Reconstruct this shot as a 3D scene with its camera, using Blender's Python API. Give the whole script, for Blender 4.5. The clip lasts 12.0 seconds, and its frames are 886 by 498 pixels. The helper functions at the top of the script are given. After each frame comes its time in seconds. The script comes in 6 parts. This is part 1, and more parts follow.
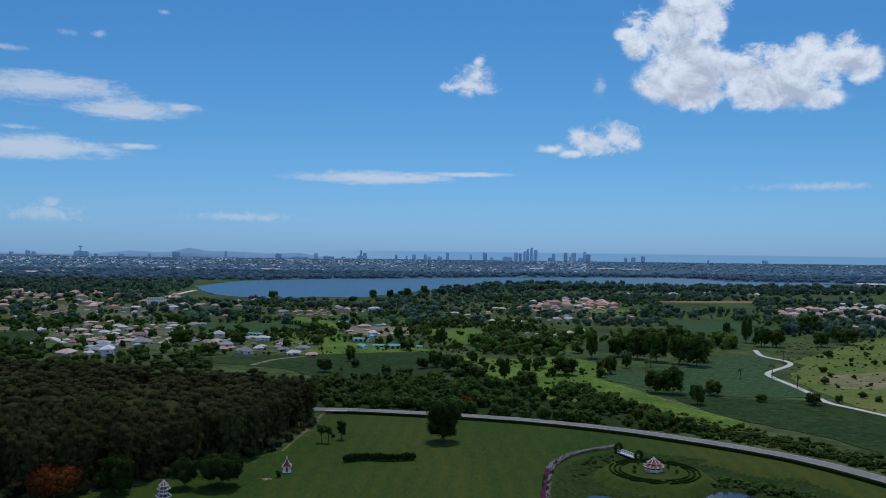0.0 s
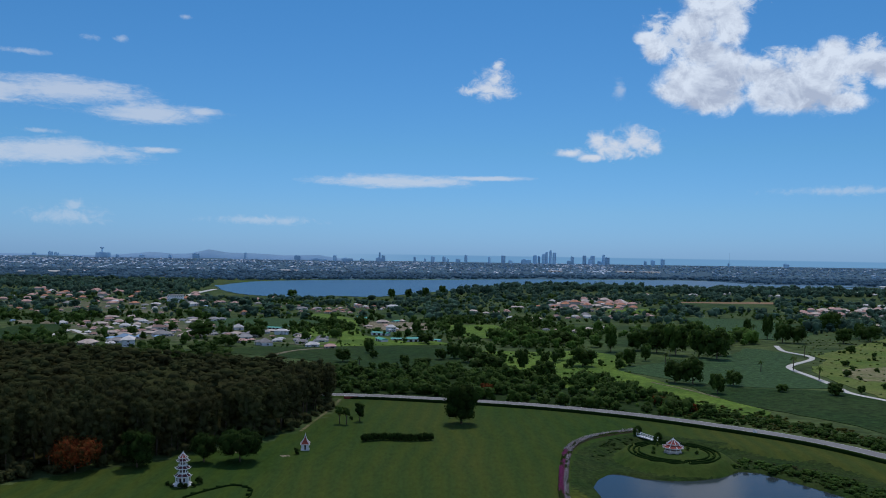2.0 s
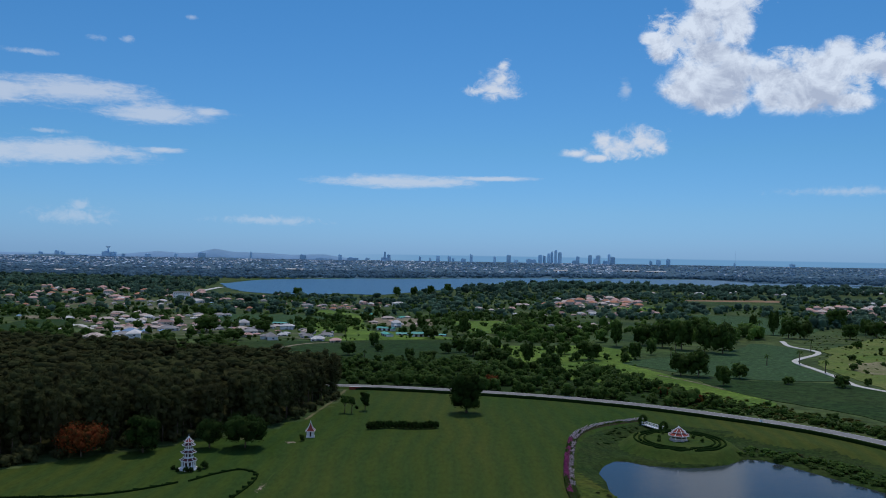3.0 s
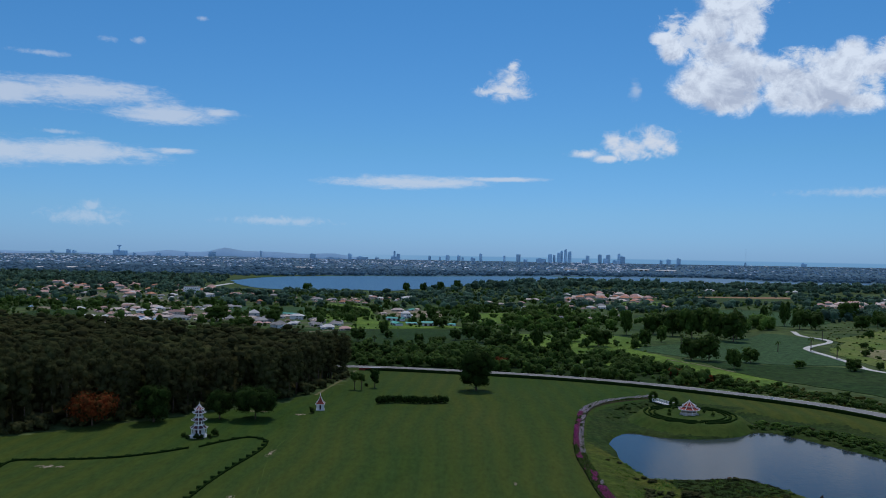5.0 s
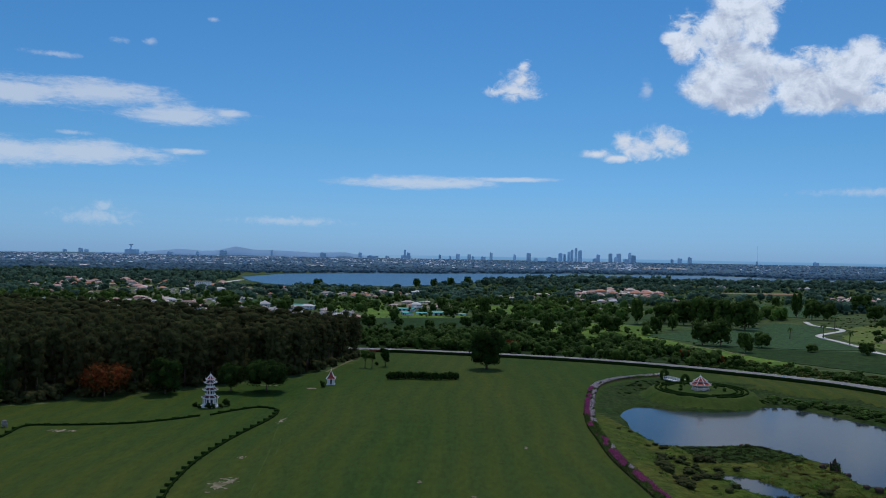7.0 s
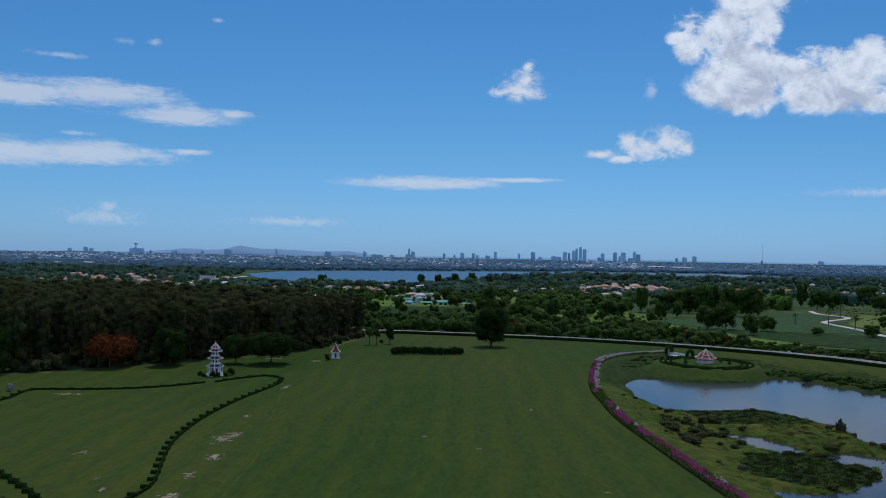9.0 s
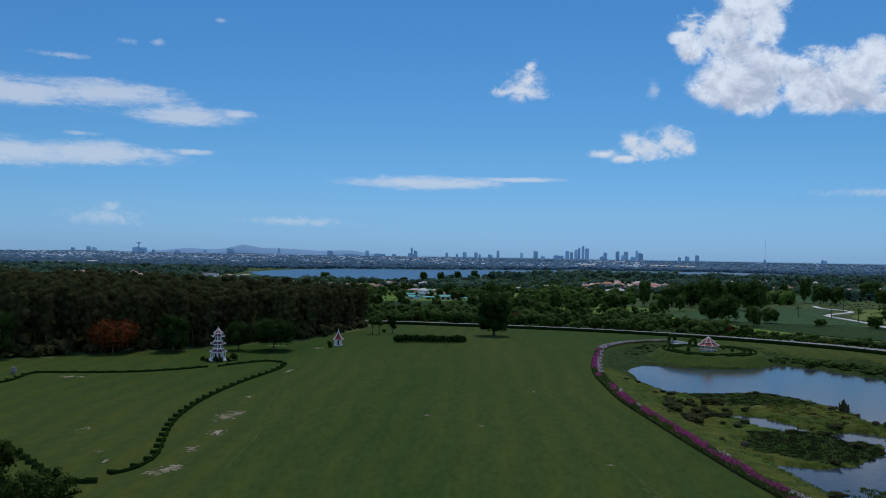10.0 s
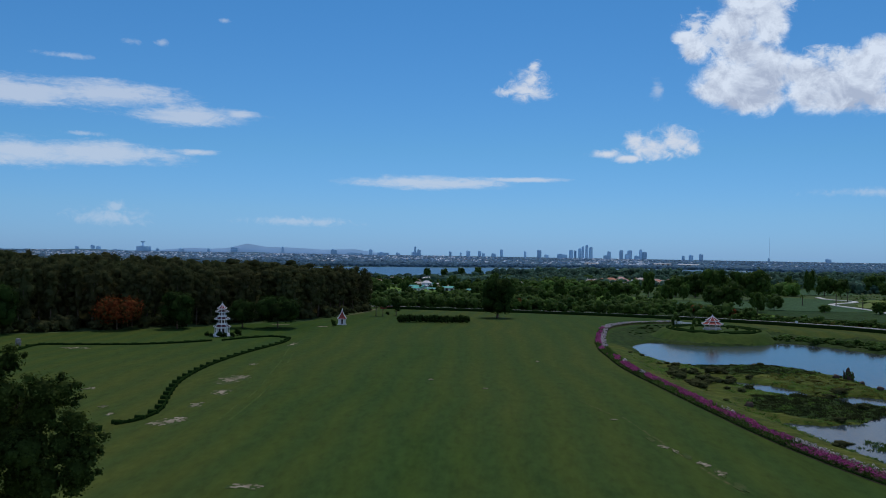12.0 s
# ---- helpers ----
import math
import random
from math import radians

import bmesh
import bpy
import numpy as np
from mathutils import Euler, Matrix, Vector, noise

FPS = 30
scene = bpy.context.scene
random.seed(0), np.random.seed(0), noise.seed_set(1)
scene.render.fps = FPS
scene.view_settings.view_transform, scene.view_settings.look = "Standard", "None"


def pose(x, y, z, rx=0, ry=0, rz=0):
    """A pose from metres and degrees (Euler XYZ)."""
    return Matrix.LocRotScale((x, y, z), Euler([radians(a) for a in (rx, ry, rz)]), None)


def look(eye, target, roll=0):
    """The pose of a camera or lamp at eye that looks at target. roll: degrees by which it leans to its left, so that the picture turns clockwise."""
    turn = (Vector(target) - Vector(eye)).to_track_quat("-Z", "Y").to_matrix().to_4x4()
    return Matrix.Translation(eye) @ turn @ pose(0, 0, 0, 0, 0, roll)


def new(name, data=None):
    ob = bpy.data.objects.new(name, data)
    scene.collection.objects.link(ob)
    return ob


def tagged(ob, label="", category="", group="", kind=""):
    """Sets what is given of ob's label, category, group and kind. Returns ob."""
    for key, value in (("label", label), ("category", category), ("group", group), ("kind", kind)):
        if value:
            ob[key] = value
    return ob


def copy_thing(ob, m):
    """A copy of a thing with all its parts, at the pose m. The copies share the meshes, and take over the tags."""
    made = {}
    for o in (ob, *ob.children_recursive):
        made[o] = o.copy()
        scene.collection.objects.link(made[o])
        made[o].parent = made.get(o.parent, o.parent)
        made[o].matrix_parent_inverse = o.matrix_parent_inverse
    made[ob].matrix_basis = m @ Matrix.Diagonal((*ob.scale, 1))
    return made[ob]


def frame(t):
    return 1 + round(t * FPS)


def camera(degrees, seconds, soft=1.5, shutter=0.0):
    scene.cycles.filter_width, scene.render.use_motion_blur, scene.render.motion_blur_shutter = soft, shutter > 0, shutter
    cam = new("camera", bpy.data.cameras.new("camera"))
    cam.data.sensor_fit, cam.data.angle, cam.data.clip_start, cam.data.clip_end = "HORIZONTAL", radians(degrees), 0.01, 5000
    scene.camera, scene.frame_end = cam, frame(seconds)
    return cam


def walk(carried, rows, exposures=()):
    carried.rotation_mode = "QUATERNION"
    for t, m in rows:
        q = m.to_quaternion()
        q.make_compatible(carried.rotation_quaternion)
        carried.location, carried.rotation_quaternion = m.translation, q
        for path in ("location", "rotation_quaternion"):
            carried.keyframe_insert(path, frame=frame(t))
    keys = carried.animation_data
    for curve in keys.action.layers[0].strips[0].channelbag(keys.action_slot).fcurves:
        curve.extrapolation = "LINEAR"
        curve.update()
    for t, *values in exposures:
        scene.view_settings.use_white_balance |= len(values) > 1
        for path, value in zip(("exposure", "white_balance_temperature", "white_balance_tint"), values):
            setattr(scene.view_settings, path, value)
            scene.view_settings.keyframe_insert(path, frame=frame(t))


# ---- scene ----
cam = camera(55.0, 12.0, 0.95)
PATH = [
    (0, (-0.15, -0.00, 72.47), (22.5, 999.7, 69.91), 0.69),
    (0.5, (-0.13, -0.00, 70.78), (15.4, 999.9, 68.91), 0.75),
    (1, (-0.11, -0.00, 68.78), (10.5, 999.9, 67.98), 0.80),
    (1.5, (-0.10, -0.00, 66.76), (5.8, 1000.0, 66.92), 0.84),
    (2, (-0.08, 0.00, 64.48), (0.8, 1000.0, 66.14), 0.88),
    (2.5, (-0.06, 0.00, 62.40), (-2.2, 1000.0, 64.20), 0.91),
    (3, (-0.04, 0.00, 60.35), (-5.4, 1000.0, 62.15), 0.94),
    (5, (0.04, 0.01, 51.61), (-16.6, 999.9, 54.03), 1.00),
    (5.5, (0.05, 0.01, 49.60), (-21.8, 999.8, 52.02), 1.01),
    (6, (0.07, 0.01, 47.50), (-24.6, 999.7, 49.88), 1.01),
    (6.5, (0.09, 0.01, 45.45), (-26.8, 999.6, 47.81), 1.01),
    (7, (0.11, 0.01, 43.47), (-28.6, 999.6, 46.02), 1.01),
    (9, (0.19, 0.02, 34.87), (-33.6, 999.4, 37.80), 1.00),
    (9.5, (0.20, 0.02, 32.83), (-34.8, 999.4, 35.66), 0.99),
    (10, (0.22, 0.02, 30.88), (-36.5, 999.3, 33.55), 0.99),
    (10.5, (0.24, 0.02, 28.98), (-37.8, 999.3, 31.63), 0.99),
    (11, (0.26, 0.02, 27.25), (-39.0, 999.2, 29.79), 0.98),
    (11.5, (0.28, 0.02, 25.56), (-39.9, 999.2, 28.35), 0.98),
    (12, (0.30, 0.02, 24.18), (-40.6, 999.2, 26.76), 0.98),
]
walk(cam, [(t, look(eye, target, roll)) for t, eye, target, roll in PATH])

# ---- world and sun ----
SUN_EL, SUN_AZ = 62.0, 6.0          # degrees above the horizon; degrees to the right of straight ahead
sun_data = bpy.data.lights.new("sun", "SUN")
sun_data.energy, sun_data.angle, sun_data.color = 1.95, radians(0.55), (1.0, 0.935, 0.885)
sun = new("sun", sun_data)
sun_way = Vector((math.sin(radians(SUN_AZ)) * math.cos(radians(SUN_EL)), math.cos(radians(SUN_AZ)) * math.cos(radians(SUN_EL)), math.sin(radians(SUN_EL))))
sun.matrix_world = look((0, 0, 300), Vector((0, 0, 300)) - sun_way)

world = bpy.data.worlds.new("sky")
scene.world = world
world.use_nodes = True
WN, WL = world.node_tree.nodes, world.node_tree.links
WN.clear()


def M(op, a, b=None, c=None, clamp=False):
    """A math node in the sky; arguments are sockets or numbers."""
    n = WN.new("ShaderNodeMath")
    n.operation, n.use_clamp = op, clamp
    for i, v in enumerate((a, b, c)):
        if v is None:
            continue
        if isinstance(v, (int, float)):
            n.inputs[i].default_value = v
        else:
            WL.new(v, n.inputs[i])
    return n.outputs[0]


def wmix(fac, a, b):
    n = WN.new("ShaderNodeMix")
    n.data_type = "RGBA"
    for i, v in ((0, fac), (6, a), (7, b)):
        if isinstance(v, (int, float)):
            n.inputs[i].default_value = v
        elif isinstance(v, tuple):
            n.inputs[i].default_value = (*v, 1)
        else:
            WL.new(v, n.inputs[i])
    return n.outputs[2]


def wnoise(u, v, su, sv, detail, rough=0.6, seed=0.0, warp=0.0):
    c = WN.new("ShaderNodeCombineXYZ")
    WL.new(M("MULTIPLY", u, su), c.inputs[0])
    WL.new(M("MULTIPLY", v, sv), c.inputs[1])
    c.inputs[2].default_value = seed
    n = WN.new("ShaderNodeTexNoise")
    n.inputs["Scale"].default_value, n.inputs["Detail"].default_value = 1.0, detail
    n.inputs["Roughness"].default_value, n.inputs["Distortion"].default_value = rough, warp
    WL.new(c.outputs[0], n.inputs["Vector"])
    return n.outputs[0]


def lobes(u, v, spots):
    """The greatest of 1 - r over the ellipses (u, v, half width, half height)."""
    best = None
    for u0, v0, a, b in spots:
        du = M("DIVIDE", M("SUBTRACT", u, u0), a)
        dv = M("DIVIDE", M("SUBTRACT", v, v0), b)
        e = M("SUBTRACT", 1.0, M("SQRT", M("ADD", M("MULTIPLY", du, du), M("MULTIPLY", dv, dv))))
        best = e if best is None else M("SMOOTH_MAX", best, e, 0.25)
    return best


tc = WN.new("ShaderNodeTexCoord")
sep = WN.new("ShaderNodeSeparateXYZ")
WL.new(tc.outputs["Generated"], sep.inputs[0])
X, Y, Z = sep.outputs
U = M("ARCTAN2", X, Y)
V = M("DIVIDE", Z, M("SQRT", M("ADD", M("MULTIPLY", X, X), M("MULTIPLY", Y, Y))))

sky = WN.new("ShaderNodeTexSky")
sky.sky_type, sky.sun_disc = "NISHITA", False
sky.sun_elevation, sky.sun_rotation = radians(SUN_EL), radians(SUN_AZ)
sky.altitude, sky.air_density, sky.dust_density, sky.ozone_density = 100, 1.0, 0.2, 3.0

# cumulus, small cumulus, long thin streaks, faint veils: (azimuth, slope, half width, half height)
CUMULUS = [(0.3042, 0.2791, 0.0339, 0.0285), (0.288, 0.2516, 0.0288, 0.0243), (0.3208, 0.2524, 0.0215, 0.0312), (0.232, 0.2415, 0.0148, 0.0087), (0.243, 0.228, 0.0168, 0.0188),
           (0.2971, 0.1897, 0.0528, 0.0328), (0.3242, 0.2041, 0.0268, 0.0241), (0.2653, 0.1794, 0.025, 0.0158), (0.3069, 0.1679, 0.0338, 0.0165), (0.3619, 0.1769, 0.0235, 0.0238),
           (0.4034, 0.1774, 0.0427, 0.0289), (0.3907, 0.1643, 0.0356, 0.0161), (0.4389, 0.1603, 0.0258, 0.013), (0.4283, 0.2127, 0.0199, 0.0177), (0.4159, 0.1959, 0.0324, 0.0219),
           (0.4556, 0.1984, 0.0313, 0.0148), (0.4786, 0.1939, 0.0225, 0.0192), (0.2967, 0.2197, 0.0313, 0.0214), (0.3524, 0.197, 0.0224, 0.0182), (0.3697, 0.1849, 0.026, 0.0209)]
GAUZE = [(0.2548, 0.2389, 0.0334, 0.0274), (0.3798, 0.2135, 0.0283, 0.0125), (0.4639, 0.2178, 0.018, 0.0134), (0.2433, 0.2538, 0.0197, 0.0174), (0.334, 0.277, 0.024, 0.0169), (0.451, 0.1799, 0.0146, 0.0162)]
GREY = [(0.3162, 0.1875, 0.0349, 0.027), (0.2947, 0.1641, 0.0408, 0.012), (0.4049, 0.1636, 0.0303, 0.0193), (0.4727, 0.1877, 0.0167, 0.0102), (0.2938, 0.2284, 0.0164, 0.02), (0.3673, 0.1654, 0.0183, 0.0112)]
PUFFS = [(0.0555, 0.1841, 0.0305, 0.0123), (0.057, 0.1968, 0.0199, 0.0143), (0.0625, 0.212, 0.0086, 0.0086), (0.0323, 0.1829, 0.0172, 0.0063), (0.1972, 0.1166, 0.0371, 0.0157), (0.2227, 0.1242, 0.0266, 0.0182),
         (0.1777, 0.1259, 0.0142, 0.0131), (0.1473, 0.1103, 0.0221, 0.0053), (0.2419, 0.1161, 0.0139, 0.0091), (0.1734, 0.105, 0.0194, 0.0059)]
STREAKS = [(-0.0605, 0.0791, 0.105, 0.0085), (0.052, 0.084, 0.050, 0.0035), (-0.412, 0.1648, 0.086, 0.0165), (-0.337, 0.146, 0.078, 0.013),
           (-0.278, 0.151, 0.022, 0.006), (-0.4264, 0.0994, 0.085, 0.0140), (-0.325, 0.1057, 0.028, 0.004), (-0.5050, 0.160, 0.085, 0.017), (-0.500, 0.096, 0.085, 0.016)]
VEILS = [(-0.4149, 0.0316, 0.0456, 0.011), (-0.4106, 0.0425, 0.0143, 0.009), (-0.2085, 0.0315, 0.0702, 0.0058), (0.438, 0.07, 0.0751, 0.0055), (0.2027, 0.1896, 0.0077, 0.0131),
         (-0.460, 0.2035, 0.034, 0.0035), (-0.3948, 0.2256, 0.0123, 0.0042), (-0.3634, 0.2272, 0.0086, 0.0049), (-0.2965, 0.2583, 0.0072, 0.0031), (-0.4426, 0.1209, 0.0214, 0.003)]

billow = wnoise(U, V, 30, 34, 10, 0.66, 1.3, 0.4)
curl = wnoise(U, V, 70, 95, 9, 0.68, 6.2, 0.5)
fine = wnoise(U, V, 75, 80, 6, 0.6, 4.1)
wisp = M("ADD", M("MULTIPLY", wnoise(U, V, 16, 80, 8, 0.66, 2.7, 0.3), 0.6), M("MULTIPLY", wnoise(U, V, 60, 150, 8, 0.7, 8.7, 0.6), 0.4))


def density(spots, noise_out, gain, edge, soft, lift=0.005):
    e = M("ADD", lobes(U, M("SUBTRACT", V, lift), spots), M("MULTIPLY", M("SUBTRACT", noise_out, 0.5), gain))
    n = WN.new("ShaderNodeMapRange")
    n.interpolation_type = "SMOOTHSTEP"
    n.inputs["From Min"].default_value, n.inputs["From Max"].default_value = edge, edge + soft
    WL.new(e, n.inputs["Value"])
    return n.outputs["Result"], e


d_big, e_big = density(CUMULUS, M("ADD", M("MULTIPLY", billow, 0.62), M("MULTIPLY", curl, 0.38)), 1.95, -0.17, 0.62)
d_gauze, e_gauze = density(GAUZE, curl, 3.0, -0.02, 1.0)
d_puff, e_puff = density(PUFFS, curl, 2.3, -0.16, 1.15)
d_str, e_str = density(STREAKS, wisp, 2.4, -0.14, 0.85, 0.001)
d_veil, e_veil = density(VEILS, curl, 2.6, -0.12, 1.2, 0.0)

# grey undersides: cloud shade painted in where billows thicken above, and at GREY spots
above = wnoise(U, M("ADD", V, 0.012), 30, 34, 10, 0.66, 1.3, 0.4)
relief = M("MULTIPLY", M("SUBTRACT", billow, above), 3.4)
d_grey, e_grey = density(GREY, billow, 1.6, -0.15, 0.9)
white = M("ADD", M("SUBTRACT", M("ADD", 0.74, relief), M("MULTIPLY", d_grey, 0.62)), M("MULTIPLY", M("SUBTRACT", fine, 0.5), 0.45), clamp=True)
CLOUD = wmix(white, (2.85, 3.35, 4.4), (4.75, 5.35, 6.3))
ramp = WN.new("ShaderNodeValToRGB")
WL.new(V, ramp.inputs[0])
for i, (at, c) in enumerate(((0.0, (0.190, 0.378, 0.83)), (0.045, (0.212, 0.397, 0.70)), (0.117, (0.205, 0.413, 0.615)), (0.30, (0.180, 0.425, 0.615)), (0.60, (1.0, 0.97, 0.92)))):
    e = ramp.color_ramp.elements.new(at) if i in (1, 2, 3) else [k for k in ramp.color_ramp.elements][0 if i == 0 else -1]
    e.position, e.color = at, (*c, 1)
tint = WN.new("ShaderNodeMix")
tint.data_type, tint.blend_type = "RGBA", "MULTIPLY"
tint.inputs[0].default_value = 1.0
WL.new(sky.outputs[0], tint.inputs[6])
# sky behind the camera is made brighter, an added fill for camera-facing sides
behind = WN.new("ShaderNodeMapRange")
behind.interpolation_type = "SMOOTHSTEP"
behind.inputs["From Min"].default_value, behind.inputs["From Max"].default_value = 0.45, -0.25
WL.new(Y, behind.inputs["Value"])
WL.new(wmix(behind.outputs["Result"], ramp.outputs[0], (1.12, 1.10, 1.22)), tint.inputs[7])
col = tint.outputs[2]
col = wmix(M("MULTIPLY", d_veil, 0.42), col, (4.1, 4.6, 5.4))
col = wmix(M("MULTIPLY", d_str, 0.66), col, (4.3, 4.7, 5.4))
col = wmix(M("MULTIPLY", d_gauze, 0.85), col, (4.6, 5.1, 5.9))
col = wmix(M("MULTIPLY", d_puff, 0.95), col, (4.35, 4.8, 5.6))
col = wmix(M("MULTIPLY", d_big, 0.98), col, CLOUD)
# the open sea under the horizon
sea = WN.new("ShaderNodeMapRange")
sea.inputs["From Min"].default_value, sea.inputs["From Max"].default_value = -0.0050, -0.0062
WL.new(V, sea.inputs["Value"])
shore = WN.new("ShaderNodeMapRange")
shore.interpolation_type = "SMOOTHSTEP"
shore.inputs["From Min"].default_value, shore.inputs["From Max"].default_value = -0.16, 0.02
WL.new(U, shore.inputs["Value"])
col = wmix(M("MULTIPLY", sea.outputs["Result"], shore.outputs["Result"]), col, (0.98, 2.15, 3.75))
back = WN.new("ShaderNodeBackground")
back.inputs["Strength"].default_value = 0.14
WL.new(col, back.inputs["Color"])
wout = WN.new("ShaderNodeOutputWorld")
WL.new(back.outputs[0], wout.inputs[0])
scene.view_settings.exposure = 0.0

# ---- materials ----


def mat(name, a, b, scale=1.0, c=None, cscale=0.02, camount=1.0, rough=0.85, bump=0.0, bscale=4.0, island=0.0, obj=0.0, leaf=0.0, metal=0.0,
        rows=None, spec=0.03, stretch=None, grain=None):
    """A surface of two mixed colours (grain), a third in large stains, and bump; sizes in metres."""
    m = bpy.data.materials.new(name)
    m.use_nodes = True
    N, L = m.node_tree.nodes, m.node_tree.links
    bsdf = N["Principled BSDF"]
    bsdf.inputs["Roughness"].default_value, bsdf.inputs["Metallic"].default_value = rough, metal
    bsdf.inputs["Specular IOR Level"].default_value = spec
    geo = N.new("ShaderNodeNewGeometry")
    place = geo.outputs["Position"]
    if stretch:
        vm = N.new("ShaderNodeVectorMath")
        vm.operation = "MULTIPLY"
        vm.inputs[1].default_value = stretch
        L.new(place, vm.inputs[0])
        place = vm.outputs[0]

    def noisy(s, detail=5.0):
        n = N.new("ShaderNodeTexNoise")
        n.inputs["Scale"].default_value, n.inputs["Detail"].default_value = s, detail
        L.new(place, n.inputs["Vector"])
        r = N.new("ShaderNodeMapRange")
        r.inputs["From Min"].default_value, r.inputs["From Max"].default_value = 0.33, 0.67
        L.new(n.outputs[0], r.inputs["Value"])
        return r.outputs["Result"]

    def mix(fac, p, q, kind="MIX"):
        n = N.new("ShaderNodeMix")
        n.data_type, n.blend_type = "RGBA", kind
        for i, v in ((0, fac), (6, p), (7, q)):
            if isinstance(v, (int, float)):
                n.inputs[i].default_value = v
            elif isinstance(v, tuple):
                n.inputs[i].default_value = (*v, 1)
            else:
                L.new(v, n.inputs[i])
        return n.outputs[2]

    col = mix(noisy(scale), a, b)
    if c:
        f = noisy(cscale, 4.0)
        if camount != 1.0:
            mm = N.new("ShaderNodeMath")
            mm.operation = "MULTIPLY"
            mm.inputs[1].default_value = camount
            L.new(f, mm.inputs[0])
            f = mm.outputs[0]
        col = mix(f, col, c)
    if rows:
        w = N.new("ShaderNodeTexWave")
        w.bands_direction = rows[0]
        w.inputs["Scale"].default_value, w.inputs["Distortion"].default_value = rows[1], rows[3]
        w.inputs["Detail Scale"].default_value = 0.3
        L.new(geo.outputs["Position"], w.inputs["Vector"])
        mm = N.new("ShaderNodeMath")
        mm.operation = "MULTIPLY"
        mm.inputs[1].default_value = rows[2]
        L.new(w.outputs["Fac"], mm.inputs[0])
        col = mix(mm.outputs[0], col, rows[4])
    if grain:
        n = N.new("ShaderNodeTexNoise")
        n.inputs["Scale"].default_value, n.inputs["Detail"].default_value, n.inputs["Roughness"].default_value = grain[0], 6.0, 0.7
        L.new(place, n.inputs["Vector"])
        r = N.new("ShaderNodeMapRange")
        r.inputs["From Min"].default_value, r.inputs["From Max"].default_value = 0.3, 0.7
        r.inputs["To Min"].default_value, r.inputs["To Max"].default_value = 1 - grain[1], 1 + grain[1]
        L.new(n.outputs[0], r.inputs["Value"])
        cc = N.new("ShaderNodeCombineColor")
        for i in range(3):
            L.new(r.outputs["Result"], cc.inputs[i])
        col = mix(1.0, col, cc.outputs[0], "MULTIPLY")
    for amount, out in ((island, geo.outputs["Random Per Island"]), (obj, None)):
        if amount:
            if out is None:
                out = N.new("ShaderNodeObjectInfo").outputs["Random"]
            r = N.new("ShaderNodeMapRange")
            r.inputs["To Min"].default_value, r.inputs["To Max"].default_value = 1 - amount, 1 + amount
            L.new(out, r.inputs["Value"])
            comb = N.new("ShaderNodeCombineColor")
            for i in range(3):
                L.new(r.outputs["Result"], comb.inputs[i])
            col = mix(1.0, col, comb.outputs[0], "MULTIPLY")
    L.new(col, bsdf.inputs["Base Color"])
    if bump:
        bn = N.new("ShaderNodeTexNoise")
        bn.inputs["Scale"].default_value, bn.inputs["Detail"].default_value = bscale, 4.0
        L.new(geo.outputs["Position"], bn.inputs["Vector"])
        bp = N.new("ShaderNodeBump")
        bp.inputs["Strength"].default_value, bp.inputs["Distance"].default_value = 1.0, bump
        L.new(bn.outputs[0], bp.inputs["Height"])
        L.new(bp.outputs[0], bsdf.inputs["Normal"])
    if leaf:
        tr = N.new("ShaderNodeBsdfTranslucent")
        L.new(col, tr.inputs["Color"])
        sh = N.new("ShaderNodeMixShader")
        sh.inputs[0].default_value = leaf
        L.new(bsdf.outputs[0], sh.inputs[1])
        L.new(tr.outputs[0], sh.inputs[2])
        L.new(sh.outputs[0], N["Material Output"].inputs["Surface"])
    return m


LAWN = mat("lawn_grass", (0.023, 0.051, 0.009), (0.036, 0.067, 0.011), 0.22, (0.062, 0.074, 0.015), 0.018, 1.0, 0.9, 0.03, 9.0,
           rows=("X", 0.05, 0.42, 8.0, (0.023, 0.055, 0.015)), spec=0.02, stretch=(1.0, 0.3, 1.0), grain=(0.9, 0.22))
MARSH = mat("marsh_grass", (0.024, 0.050, 0.008), (0.050, 0.080, 0.012), 0.25, (0.092, 0.088, 0.017), 0.05, 0.75, 0.9, 0.4, 0.9, grain=(0.4, 0.5))
MOUNDGRASS = mat("mound_grass", (0.024, 0.052, 0.010), (0.038, 0.070, 0.013), 0.4, (0.064, 0.078, 0.016), 0.09, 0.7, 0.9, 0.1, 2.0, grain=(1.0, 0.2))
# ditch shade put into the colour; also the islets' own dark plants
DITCH = mat("ditch_shade_and_dark_plants", (0.013, 0.030, 0.007), (0.025, 0.050, 0.010), 0.4, (0.042, 0.054, 0.014), 0.07, 0.6, 0.9, 0.25, 1.5, grain=(0.8, 0.45))
SCRUBLAND = mat("scrub_ground", (0.022, 0.046, 0.016), (0.060, 0.100, 0.030), 0.022, (0.085, 0.098, 0.034), 0.011, 0.55, 0.9, 0.5, 0.4, grain=(0.12, 0.55))
# bluish tone is distance haze put into the ground colour
FARLAND = mat("haze_tinted_far_land", (0.046, 0.092, 0.122), (0.066, 0.118, 0.154), 0.02, (0.076, 0.130, 0.165), 0.004, 1.0, 0.95, grain=(0.05, 0.35))
DRYSOIL = mat("dry_bare_ground", (0.20, 0.175, 0.095), (0.27, 0.22, 0.14), 0.2, (0.110, 0.135, 0.040), 0.06, 0.8, 0.9, 0.3, 0.7, grain=(0.4, 0.35))
MEADOW = mat("meadow", (0.092, 0.160, 0.024), (0.135, 0.200, 0.034), 0.13, (0.056, 0.105, 0.020), 0.03, 0.8, 0.9, 0.3, 0.7, grain=(0.4, 0.45))
